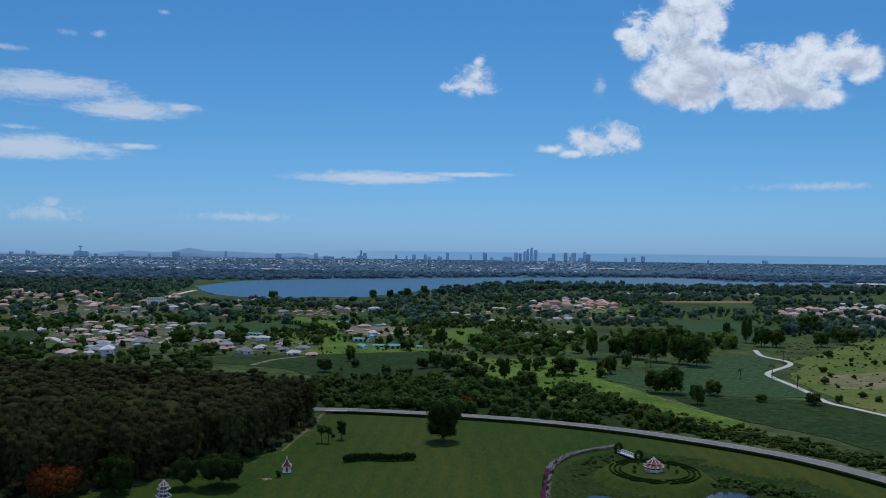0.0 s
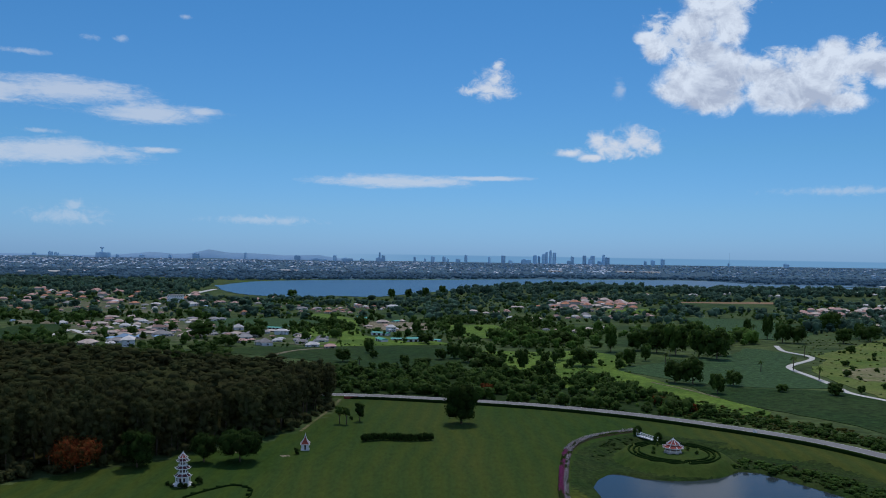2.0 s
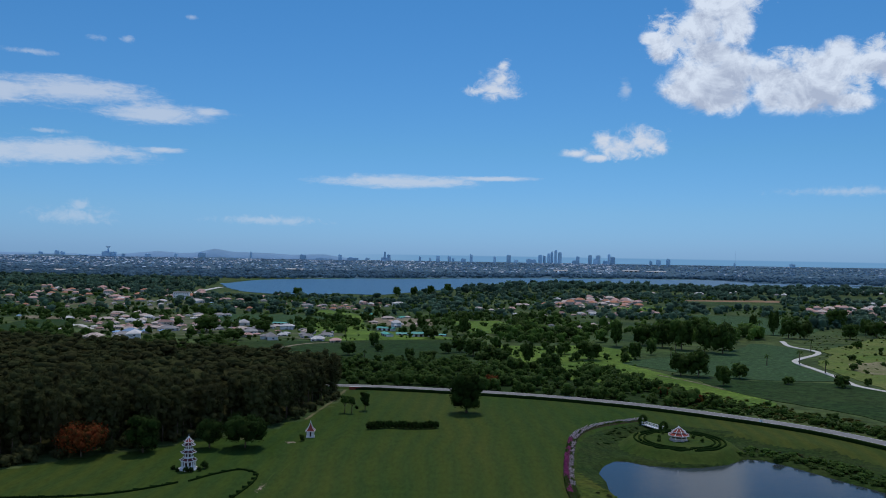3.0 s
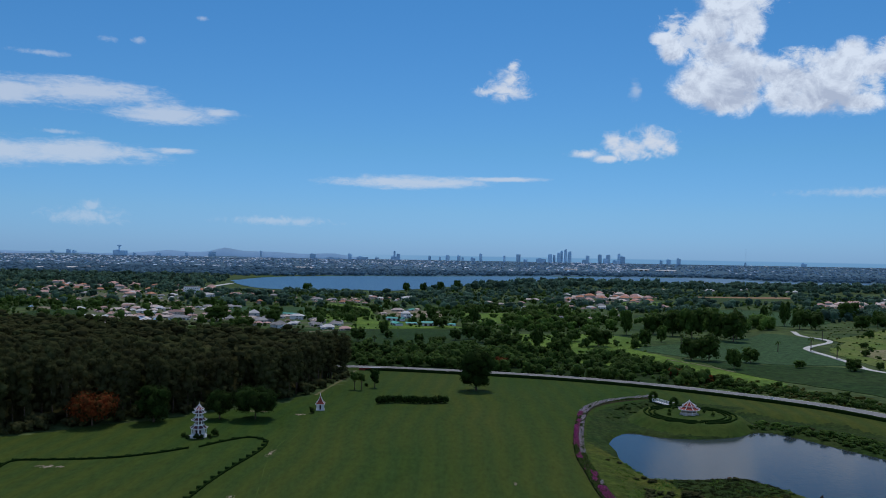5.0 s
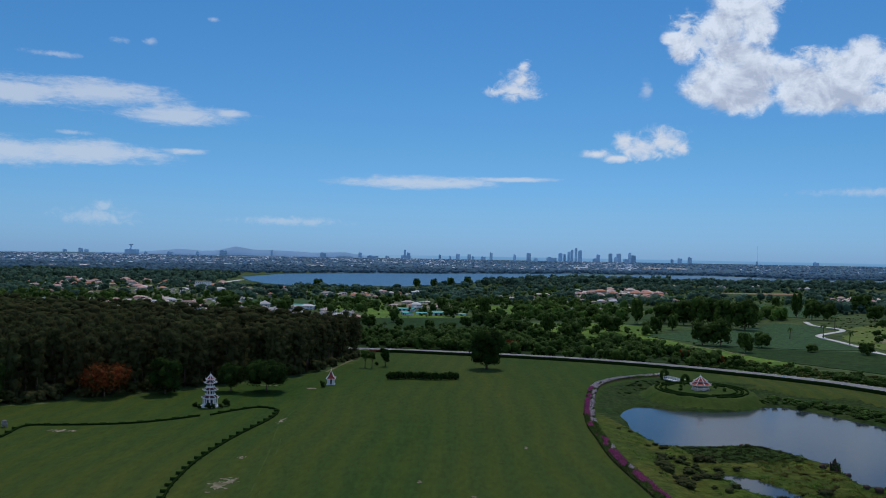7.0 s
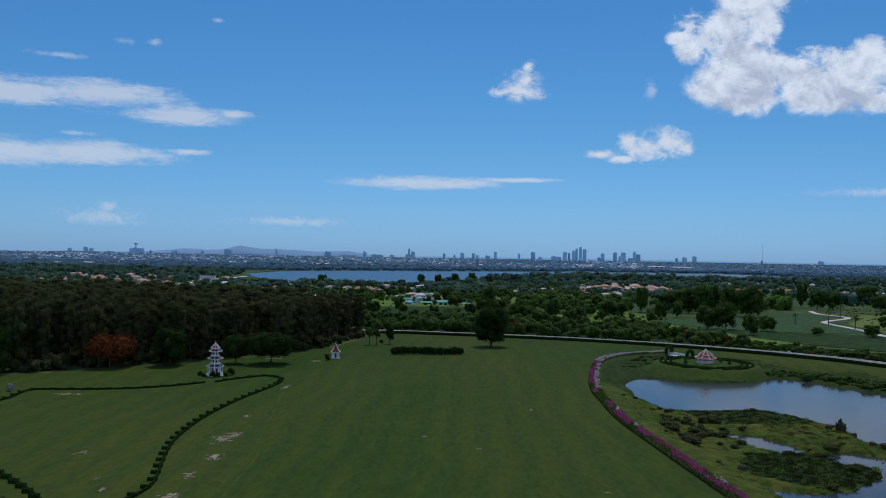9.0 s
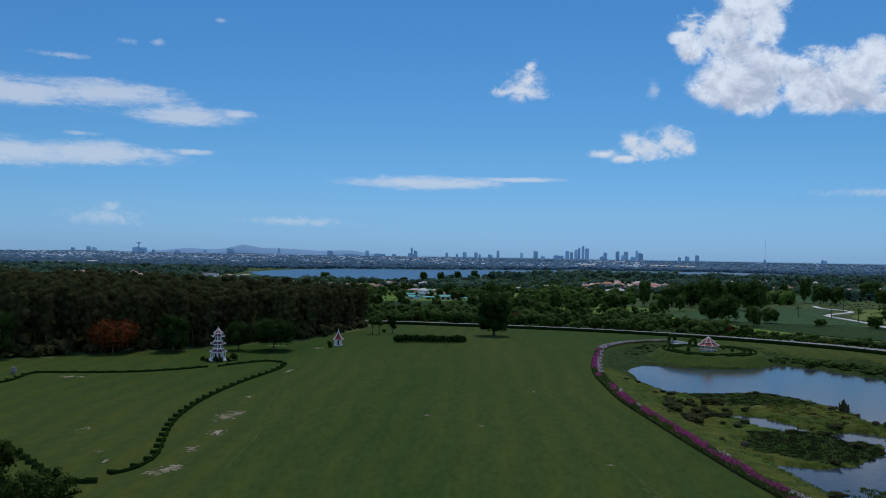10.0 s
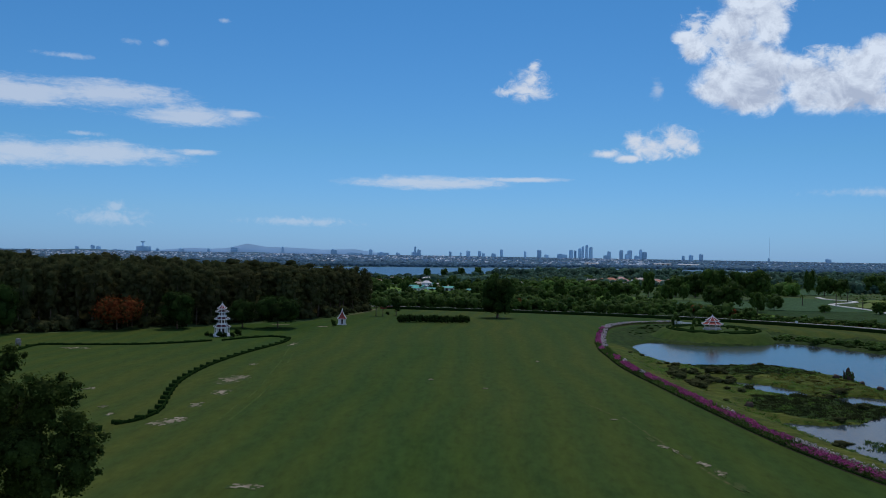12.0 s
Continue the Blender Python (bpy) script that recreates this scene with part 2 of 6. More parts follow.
DRYMEADOW = mat("dry_meadow", (0.108, 0.158, 0.030), (0.062, 0.108, 0.024), 0.12, (0.160, 0.165, 0.052), 0.03, 0.7, 0.9, 0.3, 0.7, grain=(0.4, 0.35))
CROP = mat("crop_rows", (0.030, 0.064, 0.026), (0.062, 0.108, 0.042), 0.5, (0.044, 0.088, 0.030), 0.035, 0.9, 0.9, 0.3, 1.2,
           rows=("DIAGONAL", 0.35, 0.45, 1.0, (0.026, 0.052, 0.026)), grain=(0.35, 0.6))
CROPDARK = mat("dark_crop_rows", (0.012, 0.034, 0.010), (0.028, 0.060, 0.015), 0.7, (0.036, 0.058, 0.016), 0.02, 0.9, 0.9, 0.3, 1.2,
               rows=("X", 0.3, 0.35, 1.0, (0.014, 0.034, 0.011)), grain=(0.3, 0.6))
SCUFF = mat("scuffed_grass", (0.044, 0.064, 0.014), (0.080, 0.078, 0.030), 1.5, (0.032, 0.060, 0.012), 0.5, 0.9)
WORNPATH = mat("worn_path", (0.12, 0.115, 0.055), (0.20, 0.165, 0.10), 0.5, (0.06, 0.08, 0.02), 0.2, 0.9)
SOIL = mat("bare_soil", (0.20, 0.165, 0.105), (0.36, 0.30, 0.22), 1.2, (0.085, 0.085, 0.038), 0.35, 0.9, 0.95, 0.1, 2.0)
REDSOIL = mat("ploughed_soil", (0.24, 0.14, 0.085), (0.30, 0.18, 0.11), 0.2, (0.20, 0.15, 0.08), 0.03, 0.7, 0.95, 0.1, 1.0, grain=(0.4, 0.2))
PATHMAT = mat("pale_concrete_path", (0.50, 0.48, 0.43), (0.58, 0.56, 0.50), 0.6, (0.42, 0.39, 0.33), 0.1, 0.6, 0.9)
ASPHALT = mat("grey_asphalt", (0.19, 0.185, 0.175), (0.24, 0.235, 0.225), 0.8, (0.155, 0.15, 0.145), 0.08, 0.7, 0.85)
LEAF = {
    "dark": mat("leaf_dark", (0.040, 0.076, 0.014), (0.068, 0.116, 0.022), 0.5, island=0.35, obj=0.2, leaf=0.45, rough=0.7, spec=0.04),
    "deep": mat("leaf_deep", (0.014, 0.034, 0.007), (0.026, 0.054, 0.011), 0.8, (0.030, 0.046, 0.010), 0.25, 0.7, island=0.4, leaf=0.35, rough=0.85, spec=0.02),
    "reed": mat("leaf_reed", (0.020, 0.030, 0.011), (0.032, 0.044, 0.015), 0.8, (0.040, 0.042, 0.016), 0.2, 0.7, island=0.2, leaf=0.35, rough=0.9, spec=0.0),
    "gold": mat("leaf_gold", (0.100, 0.120, 0.022), (0.140, 0.150, 0.030), 0.5, (0.115, 0.100, 0.028), 0.08, 0.8, island=0.3, leaf=0.6, rough=0.8, spec=0.05),
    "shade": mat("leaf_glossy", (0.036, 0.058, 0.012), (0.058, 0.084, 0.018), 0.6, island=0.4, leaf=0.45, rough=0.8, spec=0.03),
    "mid": mat("leaf_mid", (0.054, 0.106, 0.018), (0.084, 0.146, 0.026), 0.4, (0.044, 0.072, 0.016), 0.05, 0.8, island=0.35, obj=0.2, leaf=0.45, rough=0.7, spec=0.04),
    "light": mat("leaf_light", (0.080, 0.156, 0.026), (0.120, 0.202, 0.038), 0.4, (0.060, 0.104, 0.022), 0.05, 0.8, island=0.3, obj=0.2, leaf=0.55, rough=0.7, spec=0.04),
    "olive": mat("leaf_olive", (0.053, 0.064, 0.024), (0.069, 0.082, 0.030), 0.25, (0.062, 0.060, 0.025), 0.06, 0.9, island=0.08, obj=0.1, leaf=0.35, rough=0.9, spec=0.0),
    "orange": mat("leaf_orange", (0.18, 0.036, 0.013), (0.25, 0.060, 0.019), 0.6, (0.026, 0.038, 0.010), 0.55, 0.9, island=0.45, leaf=0.3, rough=0.85, spec=0.02),
    # far foliage: distance haze is mixed into these three leaf colours
    "distant": mat("leaf_distant_haze", (0.096, 0.172, 0.116), (0.142, 0.226, 0.148), 0.3, (0.070, 0.126, 0.088), 0.03, 0.8, island=0.5, leaf=0.6, rough=0.85, spec=0.02),
    "belt": mat("leaf_belt_haze", (0.155, 0.262, 0.330), (0.185, 0.298, 0.368), 0.1, (0.132, 0.230, 0.290), 0.01, 0.9, island=0.2, leaf=0.6, rough=0.9, spec=0.0),
    "far": mat("leaf_far_haze", (0.270, 0.400, 0.500), (0.310, 0.440, 0.540), 0.08, (0.320, 0.450, 0.545), 0.006, 0.9, island=0.25, leaf=0.7, rough=0.9, spec=0.0),
}
BARK = mat("bark", (0.085, 0.065, 0.045), (0.13, 0.10, 0.075), 2.0, rough=0.95, bump=0.03, bscale=6, obj=0.2)
HEDGE = mat("clipped_hedge_leaf", (0.010, 0.024, 0.006), (0.018, 0.036, 0.008), 3.0, rough=0.9, bump=0.08, bscale=5.0, island=0.25, spec=0.0)
WHITE = mat("white_render", (0.66, 0.65, 0.63), (0.76, 0.75, 0.73), 1.2, (0.55, 0.53, 0.50), 0.5, 0.5, 0.7, obj=0.06)
CREAM = mat("cream_wall", (0.46, 0.40, 0.34), (0.56, 0.49, 0.42), 0.6, (0.38, 0.33, 0.28), 0.3, 0.4, 0.8, obj=0.15)
REDTILE = mat("red_roof_tile", (0.24, 0.050, 0.036), (0.32, 0.075, 0.050), 2.0, (0.20, 0.05, 0.04), 0.7, 0.6, 0.6)
DARKTILE = mat("dark_red_roof_tile", (0.085, 0.028, 0.030), (0.13, 0.045, 0.045), 2.0, (0.06, 0.03, 0.03), 0.7, 0.6, 0.6)
DARKWIN = mat("dark_glass", (0.02, 0.025, 0.03), (0.035, 0.04, 0.045), 0.7, rough=0.15, spec=0.5)
DOORMAT = mat("dark_door", (0.045, 0.030, 0.025), (0.07, 0.05, 0.04), 1.5, rough=0.6)
ROOFS = [
    mat("roof_salmon", (0.42, 0.235, 0.185), (0.54, 0.325, 0.26), 0.15, (0.32, 0.24, 0.21), 0.03, 0.6, 0.8, obj=0.4),
    mat("roof_orange", (0.38, 0.17, 0.10), (0.46, 0.22, 0.13), 0.4, (0.40, 0.20, 0.13), 0.1, 0.6, 0.8, obj=0.2),
    mat("roof_grey", (0.26, 0.24, 0.215), (0.36, 0.335, 0.30), 0.4, (0.20, 0.19, 0.19), 0.1, 0.6, 0.8, obj=0.2),
    mat("roof_white", (0.54, 0.50, 0.44), (0.66, 0.62, 0.56), 0.4, (0.42, 0.41, 0.40), 0.15, 0.6, 0.6, obj=0.12),
    mat("roof_blue", (0.22, 0.36, 0.50), (0.30, 0.45, 0.58), 0.4, (0.26, 0.34, 0.42), 0.1, 0.6, 0.6, obj=0.15),
    mat("roof_tan", (0.54, 0.43, 0.35), (0.68, 0.55, 0.45), 0.4, (0.34, 0.28, 0.23), 0.1, 0.6, 0.8, obj=0.15),
    mat("roof_teal", (0.07, 0.36, 0.28), (0.12, 0.44, 0.34), 0.4, (0.18, 0.34, 0.29), 0.1, 0.6, 0.6, obj=0.15),
]
STONE = mat("weathered_stone", (0.20, 0.185, 0.165), (0.30, 0.28, 0.25), 1.5, (0.12, 0.115, 0.10), 0.8, 0.7, 0.9, 0.08, 3.0)
ROCK = mat("brown_rock", (0.052, 0.036, 0.027), (0.095, 0.068, 0.050), 1.0, rough=0.9, bump=0.1, bscale=2.0, obj=0.25)
# the next five carry distance haze as blue in the base colour
TOWERMAT = mat("haze_tinted_far_grey", (0.29, 0.48, 0.63), (0.37, 0.56, 0.71), 0.02, rough=0.8, obj=0.18, spec=0.2)
HILLMAT = mat("haze_blue_hill", (0.175, 0.305, 0.435), (0.205, 0.335, 0.47), 0.004, rough=1.0, spec=0.0)
WOODHILL = mat("haze_blue_wooded_hill", (0.070, 0.130, 0.165), (0.095, 0.160, 0.195), 0.02, rough=1.0, spec=0.0, grain=(0.05, 0.4))
TOWNMAT = mat("haze_tinted_town_roofs", (0.36, 0.48, 0.58), (0.48, 0.59, 0.67), 0.02, (0.46, 0.52, 0.58), 0.006, 0.9, 0.8, island=0.6)
TOWNPALE = mat("haze_tinted_pale_roofs", (0.56, 0.63, 0.69), (0.70, 0.75, 0.79), 0.02, (0.70, 0.66, 0.63), 0.01, 0.8, 0.8, island=0.3)
MAGENTA = mat("magenta_blossom", (0.33, 0.045, 0.165), (0.44, 0.100, 0.235), 1.2, island=0.35, leaf=0.2)
PALEBLOSSOM = mat("white_pink_blossom", (0.54, 0.42, 0.44), (0.66, 0.57, 0.57), 1.2, island=0.25, leaf=0.2)
STEEL = mat("bright_steel", (0.5, 0.5, 0.5), (0.6, 0.6, 0.6), 5.0, rough=0.4, metal=0.9)


def water_material(name, deep, wave, scale, rough, ior=1.27):
    m = bpy.data.materials.new(name)
    m.use_nodes = True
    N, L = m.node_tree.nodes, m.node_tree.links
    bsdf = N["Principled BSDF"]
    bsdf.inputs["Base Color"].default_value = (*deep, 1)
    bsdf.inputs["Roughness"].default_value, bsdf.inputs["IOR"].default_value = rough, ior
    geo = N.new("ShaderNodeNewGeometry")
    n = N.new("ShaderNodeTexNoise")
    n.inputs["Scale"].default_value, n.inputs["Detail"].default_value = scale, 4.0
    L.new(geo.outputs["Position"], n.inputs["Vector"])
    bp = N.new("ShaderNodeBump")
    bp.inputs["Distance"].default_value = wave
    L.new(n.outputs[0], bp.inputs["Height"])
    L.new(bp.outputs[0], bsdf.inputs["Normal"])
    return m


PONDWATER = water_material("pond_water", (0.030, 0.042, 0.048), 0.012, 0.9, 0.13, 1.225)
LAKEWATER = water_material("lake_water", (0.030, 0.085, 0.145), 0.4, 0.5, 0.30, 1.19)

# ---- building tools ----


class Geo:
    """Points and faces gathered for one mesh."""

    def __init__(self):
        self.v, self.f = [], []

    def add(self, pts, faces):
        n = len(self.v)
        self.v += [tuple(p) for p in pts]
        self.f += [tuple(i + n for i in q) for q in faces]
        return self

    def box(self, cx, cy, z0, sx, sy, sz, top=1.0, turn=0.0):
        c, s = math.cos(turn), math.sin(turn)
        pts = []
        for z, k in ((z0, 1.0), (z0 + sz, top)):
            for a, b in ((-1, -1), (1, -1), (1, 1), (-1, 1)):
                x, y = a * sx / 2 * k, b * sy / 2 * k
                pts.append((cx + x * c - y * s, cy + x * s + y * c, z))
        return self.add(pts, [(3, 2, 1, 0), (4, 5, 6, 7), (0, 1, 5, 4), (1, 2, 6, 5), (2, 3, 7, 6), (3, 0, 4, 7)])

    def prism(self, cx, cy, levels, n, turn=0.0, caps=True):
        """A ring of n corners at each (z, radius), joined upward."""
        pts = [(cx + r * math.cos(turn + math.tau * i / n), cy + r * math.sin(turn + math.tau * i / n), z) for z, r in levels for i in range(n)]
        faces = [(k * n + i, k * n + (i + 1) % n, (k + 1) * n + (i + 1) % n, (k + 1) * n + i) for k in range(len(levels) - 1) for i in range(n)]
        if caps:
            faces += [tuple(reversed(range(n))), tuple((len(levels) - 1) * n + i for i in range(n))]
        return self.add(pts, faces)

    def tube(self, line, radii, n=6):
        pts, faces = [], []
        line = [Vector(p) for p in line]
        for k, p in enumerate(line):
            d = (line[min(k + 1, len(line) - 1)] - line[max(k - 1, 0)]).normalized()
            side = d.cross(Vector((0.31, 0.94, 0.11))).normalized()
            up = side.cross(d)
            pts += [tuple(p + radii[k] * (math.cos(math.tau * i / n) * side + math.sin(math.tau * i / n) * up)) for i in range(n)]
        for k in range(len(line) - 1):
            faces += [(k * n + i, k * n + (i + 1) % n, (k + 1) * n + (i + 1) % n, (k + 1) * n + i) for i in range(n)]
        faces += [tuple(reversed(range(n))), tuple((len(line) - 1) * n + i for i in range(n))]
        return self.add(pts, faces)

    def strip(self, left, right, z=0.0, thick=0.0):
        """A band between two lines of equal length, with a thickness."""
        n = len(left)
        pts = [(*p[:2], z) for p in left] + [(*p[:2], z) for p in right]
        faces = [(i, i + n, i + n + 1, i + 1) for i in range(n - 1)]
        if thick:
            pts += [(x, y, q - thick) for x, y, q in pts]
            m = 2 * n
            faces += [(i, i + 1, i + 1 + m, i + m) for i in range(n - 1)] + [(n + i + 1, n + i, n + i + m, n + i + 1 + m) for i in range(n - 1)]
        return self.add(pts, faces)

    def mesh(self, name, *mats, smooth=False):
        me = bpy.data.meshes.new(name)
        me.from_pydata(self.v, [], self.f)
        for m in mats:
            me.materials.append(m)
        if smooth:
            me.shade_smooth()
        me.update()
        return me


def tri_mesh(name, verts, tris, *mats, index=None):
    """A mesh of triangles from arrays."""
    me = bpy.data.meshes.new(name)
    verts, tris = np.asarray(verts, np.float32), np.asarray(tris, np.int32)
    me.vertices.add(len(verts))
    me.vertices.foreach_set("co", verts.ravel())
    me.loops.add(tris.size)
    me.loops.foreach_set("vertex_index", tris.ravel())
    me.polygons.add(len(tris))
    me.polygons.foreach_set("loop_start", np.arange(0, tris.size, 3, dtype=np.int32))
    if index is not None:
        me.polygons.foreach_set("material_index", np.asarray(index, np.int32))
    for m in mats:
        me.materials.append(m)
    me.update(calc_edges=True)
    return me


def part(name, geo, material, parent, label="", smooth=False):
    """One mesh object under a thing or a part."""
    me = geo if isinstance(geo, bpy.types.Mesh) else geo.mesh(name, material, smooth=smooth)
    ob = new(name, me)
    ob.parent = parent
    return tagged(ob, label)


def thing(name, m, label, category, group="", kind=""):
    ob = new(name)
    ob.empty_display_size = 0.2
    ob.matrix_basis = m
    return tagged(ob, label, category, group, kind)


def inside(poly, x, y):
    """Which of the points lie in the polygon."""
    x, y = np.asarray(x, float), np.asarray(y, float)
    hit = np.zeros(x.shape, bool)
    for (x1, y1), (x2, y2) in zip(poly, poly[1:] + poly[:1]):
        if y1 != y2:
            hit ^= ((y1 > y) != (y2 > y)) & (x < (x2 - x1) * (y - y1) / (y2 - y1) + x1)
    return hit


def depth_in(poly, x, y):
    """Metres from the polygon's outline, positive within."""
    x, y = np.asarray(x, float), np.asarray(y, float)
    best = np.full(x.shape, 1e9)
    for (x1, y1), (x2, y2) in zip(poly, poly[1:] + poly[:1]):
        dx, dy = x2 - x1, y2 - y1
        k = np.clip(((x - x1) * dx + (y - y1) * dy) / (dx * dx + dy * dy), 0, 1)
        best = np.minimum(best, np.hypot(x - x1 - k * dx, y - y1 - k * dy))
    return np.where(inside(poly, x, y), best, -best)


def ease(v, a, b):
    k = np.clip((v - a) / (b - a), 0, 1)
    return k * k * (3 - 2 * k)


def curve(points, step):
    """A smooth line through the points, with a corner every so many metres."""
    p = [np.array(q, float) for q in points]
    p = [2 * p[0] - p[1]] + p + [2 * p[-1] - p[-2]]
    fine = []
    for i in range(1, len(p) - 2):
        for t in np.linspace(0, 1, 24, endpoint=False):
            a, b, c, d = p[i - 1:i + 3]
            fine.append(0.5 * (2 * b + (c - a) * t + (2 * a - 5 * b + 4 * c - d) * t * t + (3 * b - a - 3 * c + d) * t ** 3))
    fine = np.array(fine + [p[-2]])
    run = np.concatenate([[0], np.cumsum(np.hypot(*np.diff(fine, axis=0).T))])
    n = max(2, int(run[-1] / step) + 1)
    s = np.linspace(0, run[-1], n)
    return np.stack([np.interp(s, run, fine[:, 0]), np.interp(s, run, fine[:, 1])], 1)


def sides(line, width, shift=0.0):
    d = np.gradient(line, axis=0)
    d /= np.hypot(*d.T)[:, None]
    nrm = np.stack([-d[:, 1], d[:, 0]], 1)
    return line + nrm * (shift + width / 2), line + nrm * (shift - width / 2)


# ---- the ground: one sheet, with the pond's basin ----
WATER_Z = -1.8
BASIN = [(68, 303), (53, 289), (45, 276), (39.5, 252), (35, 222), (34.5, 200), (35, 180), (37.5, 158), (39.5, 140), (43, 118), (48, 98), (55, 78),
         (120, 70), (165, 150), (158, 215), (132, 262), (116, 280), (96, 293), (82, 300)]
POND = [(46, 249), (51.5, 256.5), (55.5, 255), (60, 251), (67, 249), (75, 249.5), (84, 253.5), (92, 261), (97, 260), (103, 252), (108, 242), (118, 224),
        (124, 200), (118, 180), (98, 168), (84, 168), (79, 172), (80, 186), (77, 195), (70, 205), (58, 203), (47, 203), (44.6, 212), (43.0, 224), (43.8, 232), (42.8, 241)]
POOL = [(46, 144), (47, 139), (50, 135), (54, 134), (60, 136), (69, 145), (76, 158), (95, 164), (116, 160), (116, 120), (92, 90), (58, 80),
        (51, 100), (49.5, 116), (48, 128)]
PUDDLE = [(53.5, 178), (58, 176), (61, 171), (64, 162.5), (58, 161.5), (55, 167)]
PUDDLE_B = [(65.5, 159), (71, 162.5), (76, 160), (72, 152), (67.5, 153.5)]
MOUND = (75.0, 272.0)
DARK_ISLE = [(47, 148), (51, 158), (60, 160.5), (65, 158), (67, 153), (70.5, 148), (68, 143), (60, 136), (55, 136), (51, 140), (48, 143)]
DARK_SPIT = [(50, 201), (63, 203), (69, 205), (75, 197), (76, 191), (68, 188), (58, 186), (52, 190)]


def height(x, y):
    x, y = np.asarray(x, float), np.asarray(y, float)
    z = -1.35 * ease(depth_in(BASIN, x, y), 0.0, 9.0)
    for poly, soft in ((POND, 3.0), (POOL, 3.0), (PUDDLE, 1.2), (PUDDLE_B, 1.2)):
        z -= 1.9 * ease(depth_in(poly, x, y), -1.2, soft)
    r = np.hypot(x - MOUND[0], (y - MOUND[1]) * 0.92)
    z = np.where(r < 24, z + (0.9 - z) * ease(-r, -18.8, -15.2), z)
    marsh = ease(depth_in(BASIN, x, y), 3.0, 12.0) * ease(-depth_in(POND, x, y), 0.5, 4.0)
    return z + 0.20 * marsh * (np.sin(x * 0.9 + 2.1 * np.sin(y * 0.23)) * np.sin(y * 0.41 + 1.7 * np.sin(x * 0.17)) + 0.6 * np.sin(x * 1.7 + y * 0.6) * np.sin(y * 1.3 - x * 0.5))


xs = np.unique(np.concatenate([np.linspace(-4500, -600, 14), np.linspace(-600, -160, 12), np.linspace(-160, 30, 30), np.arange(30, 130, 1.6), np.linspace(130, 260, 14),
                               np.linspace(260, 700, 10), np.linspace(700, 4500, 13)]))
ys = np.unique(np.concatenate([np.linspace(-1500, -60, 8), np.linspace(-60, 66, 8), np.arange(66, 312, 1.8), np.linspace(312, 420, 16), np.linspace(420, 1000, 20),
                               np.linspace(1000, 4850, 24)]))
gx, gy = np.meshgrid(xs, ys)
gz = height(gx, gy)
nx, ny = len(xs), len(ys)
ii = (np.arange(ny - 1)[:, None] * nx + np.arange(nx - 1)[None]).ravel()
tris = np.concatenate([np.stack([ii, ii + 1, ii + nx + 1], 1), np.stack([ii, ii + nx + 1, ii + nx], 1)])
ROAD = [(-75, 371), (-58, 373), (-42, 373.5), (-26, 372), (-2, 367), (20, 361.5), (43, 354), (63, 345), (83, 333.5), (101, 320), (119, 304.5), (133, 288.5), (146, 265), (158, 236), (168, 200)]
LAWN_EDGE = [(-700, -60), (-700, 232), (-300, 210), (-139, 219), (-121, 224), (-110, 234), (-99, 244), (-88, 251), (-76, 266), (-58, 281), (-49, 307), (-42, 340), (-44, 372)] + ROAD[3:] + [(180, 100), (170, -60)]
cx, cy = gx.ravel()[tris].mean(1), gy.ravel()[tris].mean(1)
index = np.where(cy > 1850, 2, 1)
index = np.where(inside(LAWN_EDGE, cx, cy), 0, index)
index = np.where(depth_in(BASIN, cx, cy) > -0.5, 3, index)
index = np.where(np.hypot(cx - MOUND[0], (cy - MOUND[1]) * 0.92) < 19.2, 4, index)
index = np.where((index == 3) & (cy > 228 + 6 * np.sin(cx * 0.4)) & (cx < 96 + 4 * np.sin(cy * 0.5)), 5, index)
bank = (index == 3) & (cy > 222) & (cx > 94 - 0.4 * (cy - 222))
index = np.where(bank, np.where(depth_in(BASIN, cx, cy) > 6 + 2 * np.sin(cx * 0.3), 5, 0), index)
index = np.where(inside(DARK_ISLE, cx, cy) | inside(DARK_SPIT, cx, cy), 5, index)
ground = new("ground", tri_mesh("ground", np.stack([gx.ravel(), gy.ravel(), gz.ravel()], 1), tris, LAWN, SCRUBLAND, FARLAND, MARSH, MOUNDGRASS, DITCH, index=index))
ground.data.shade_smooth()
tagged(ground, "mown green lawn, marshy pond basin and scrubland to the horizon", "ground", kind="structure")


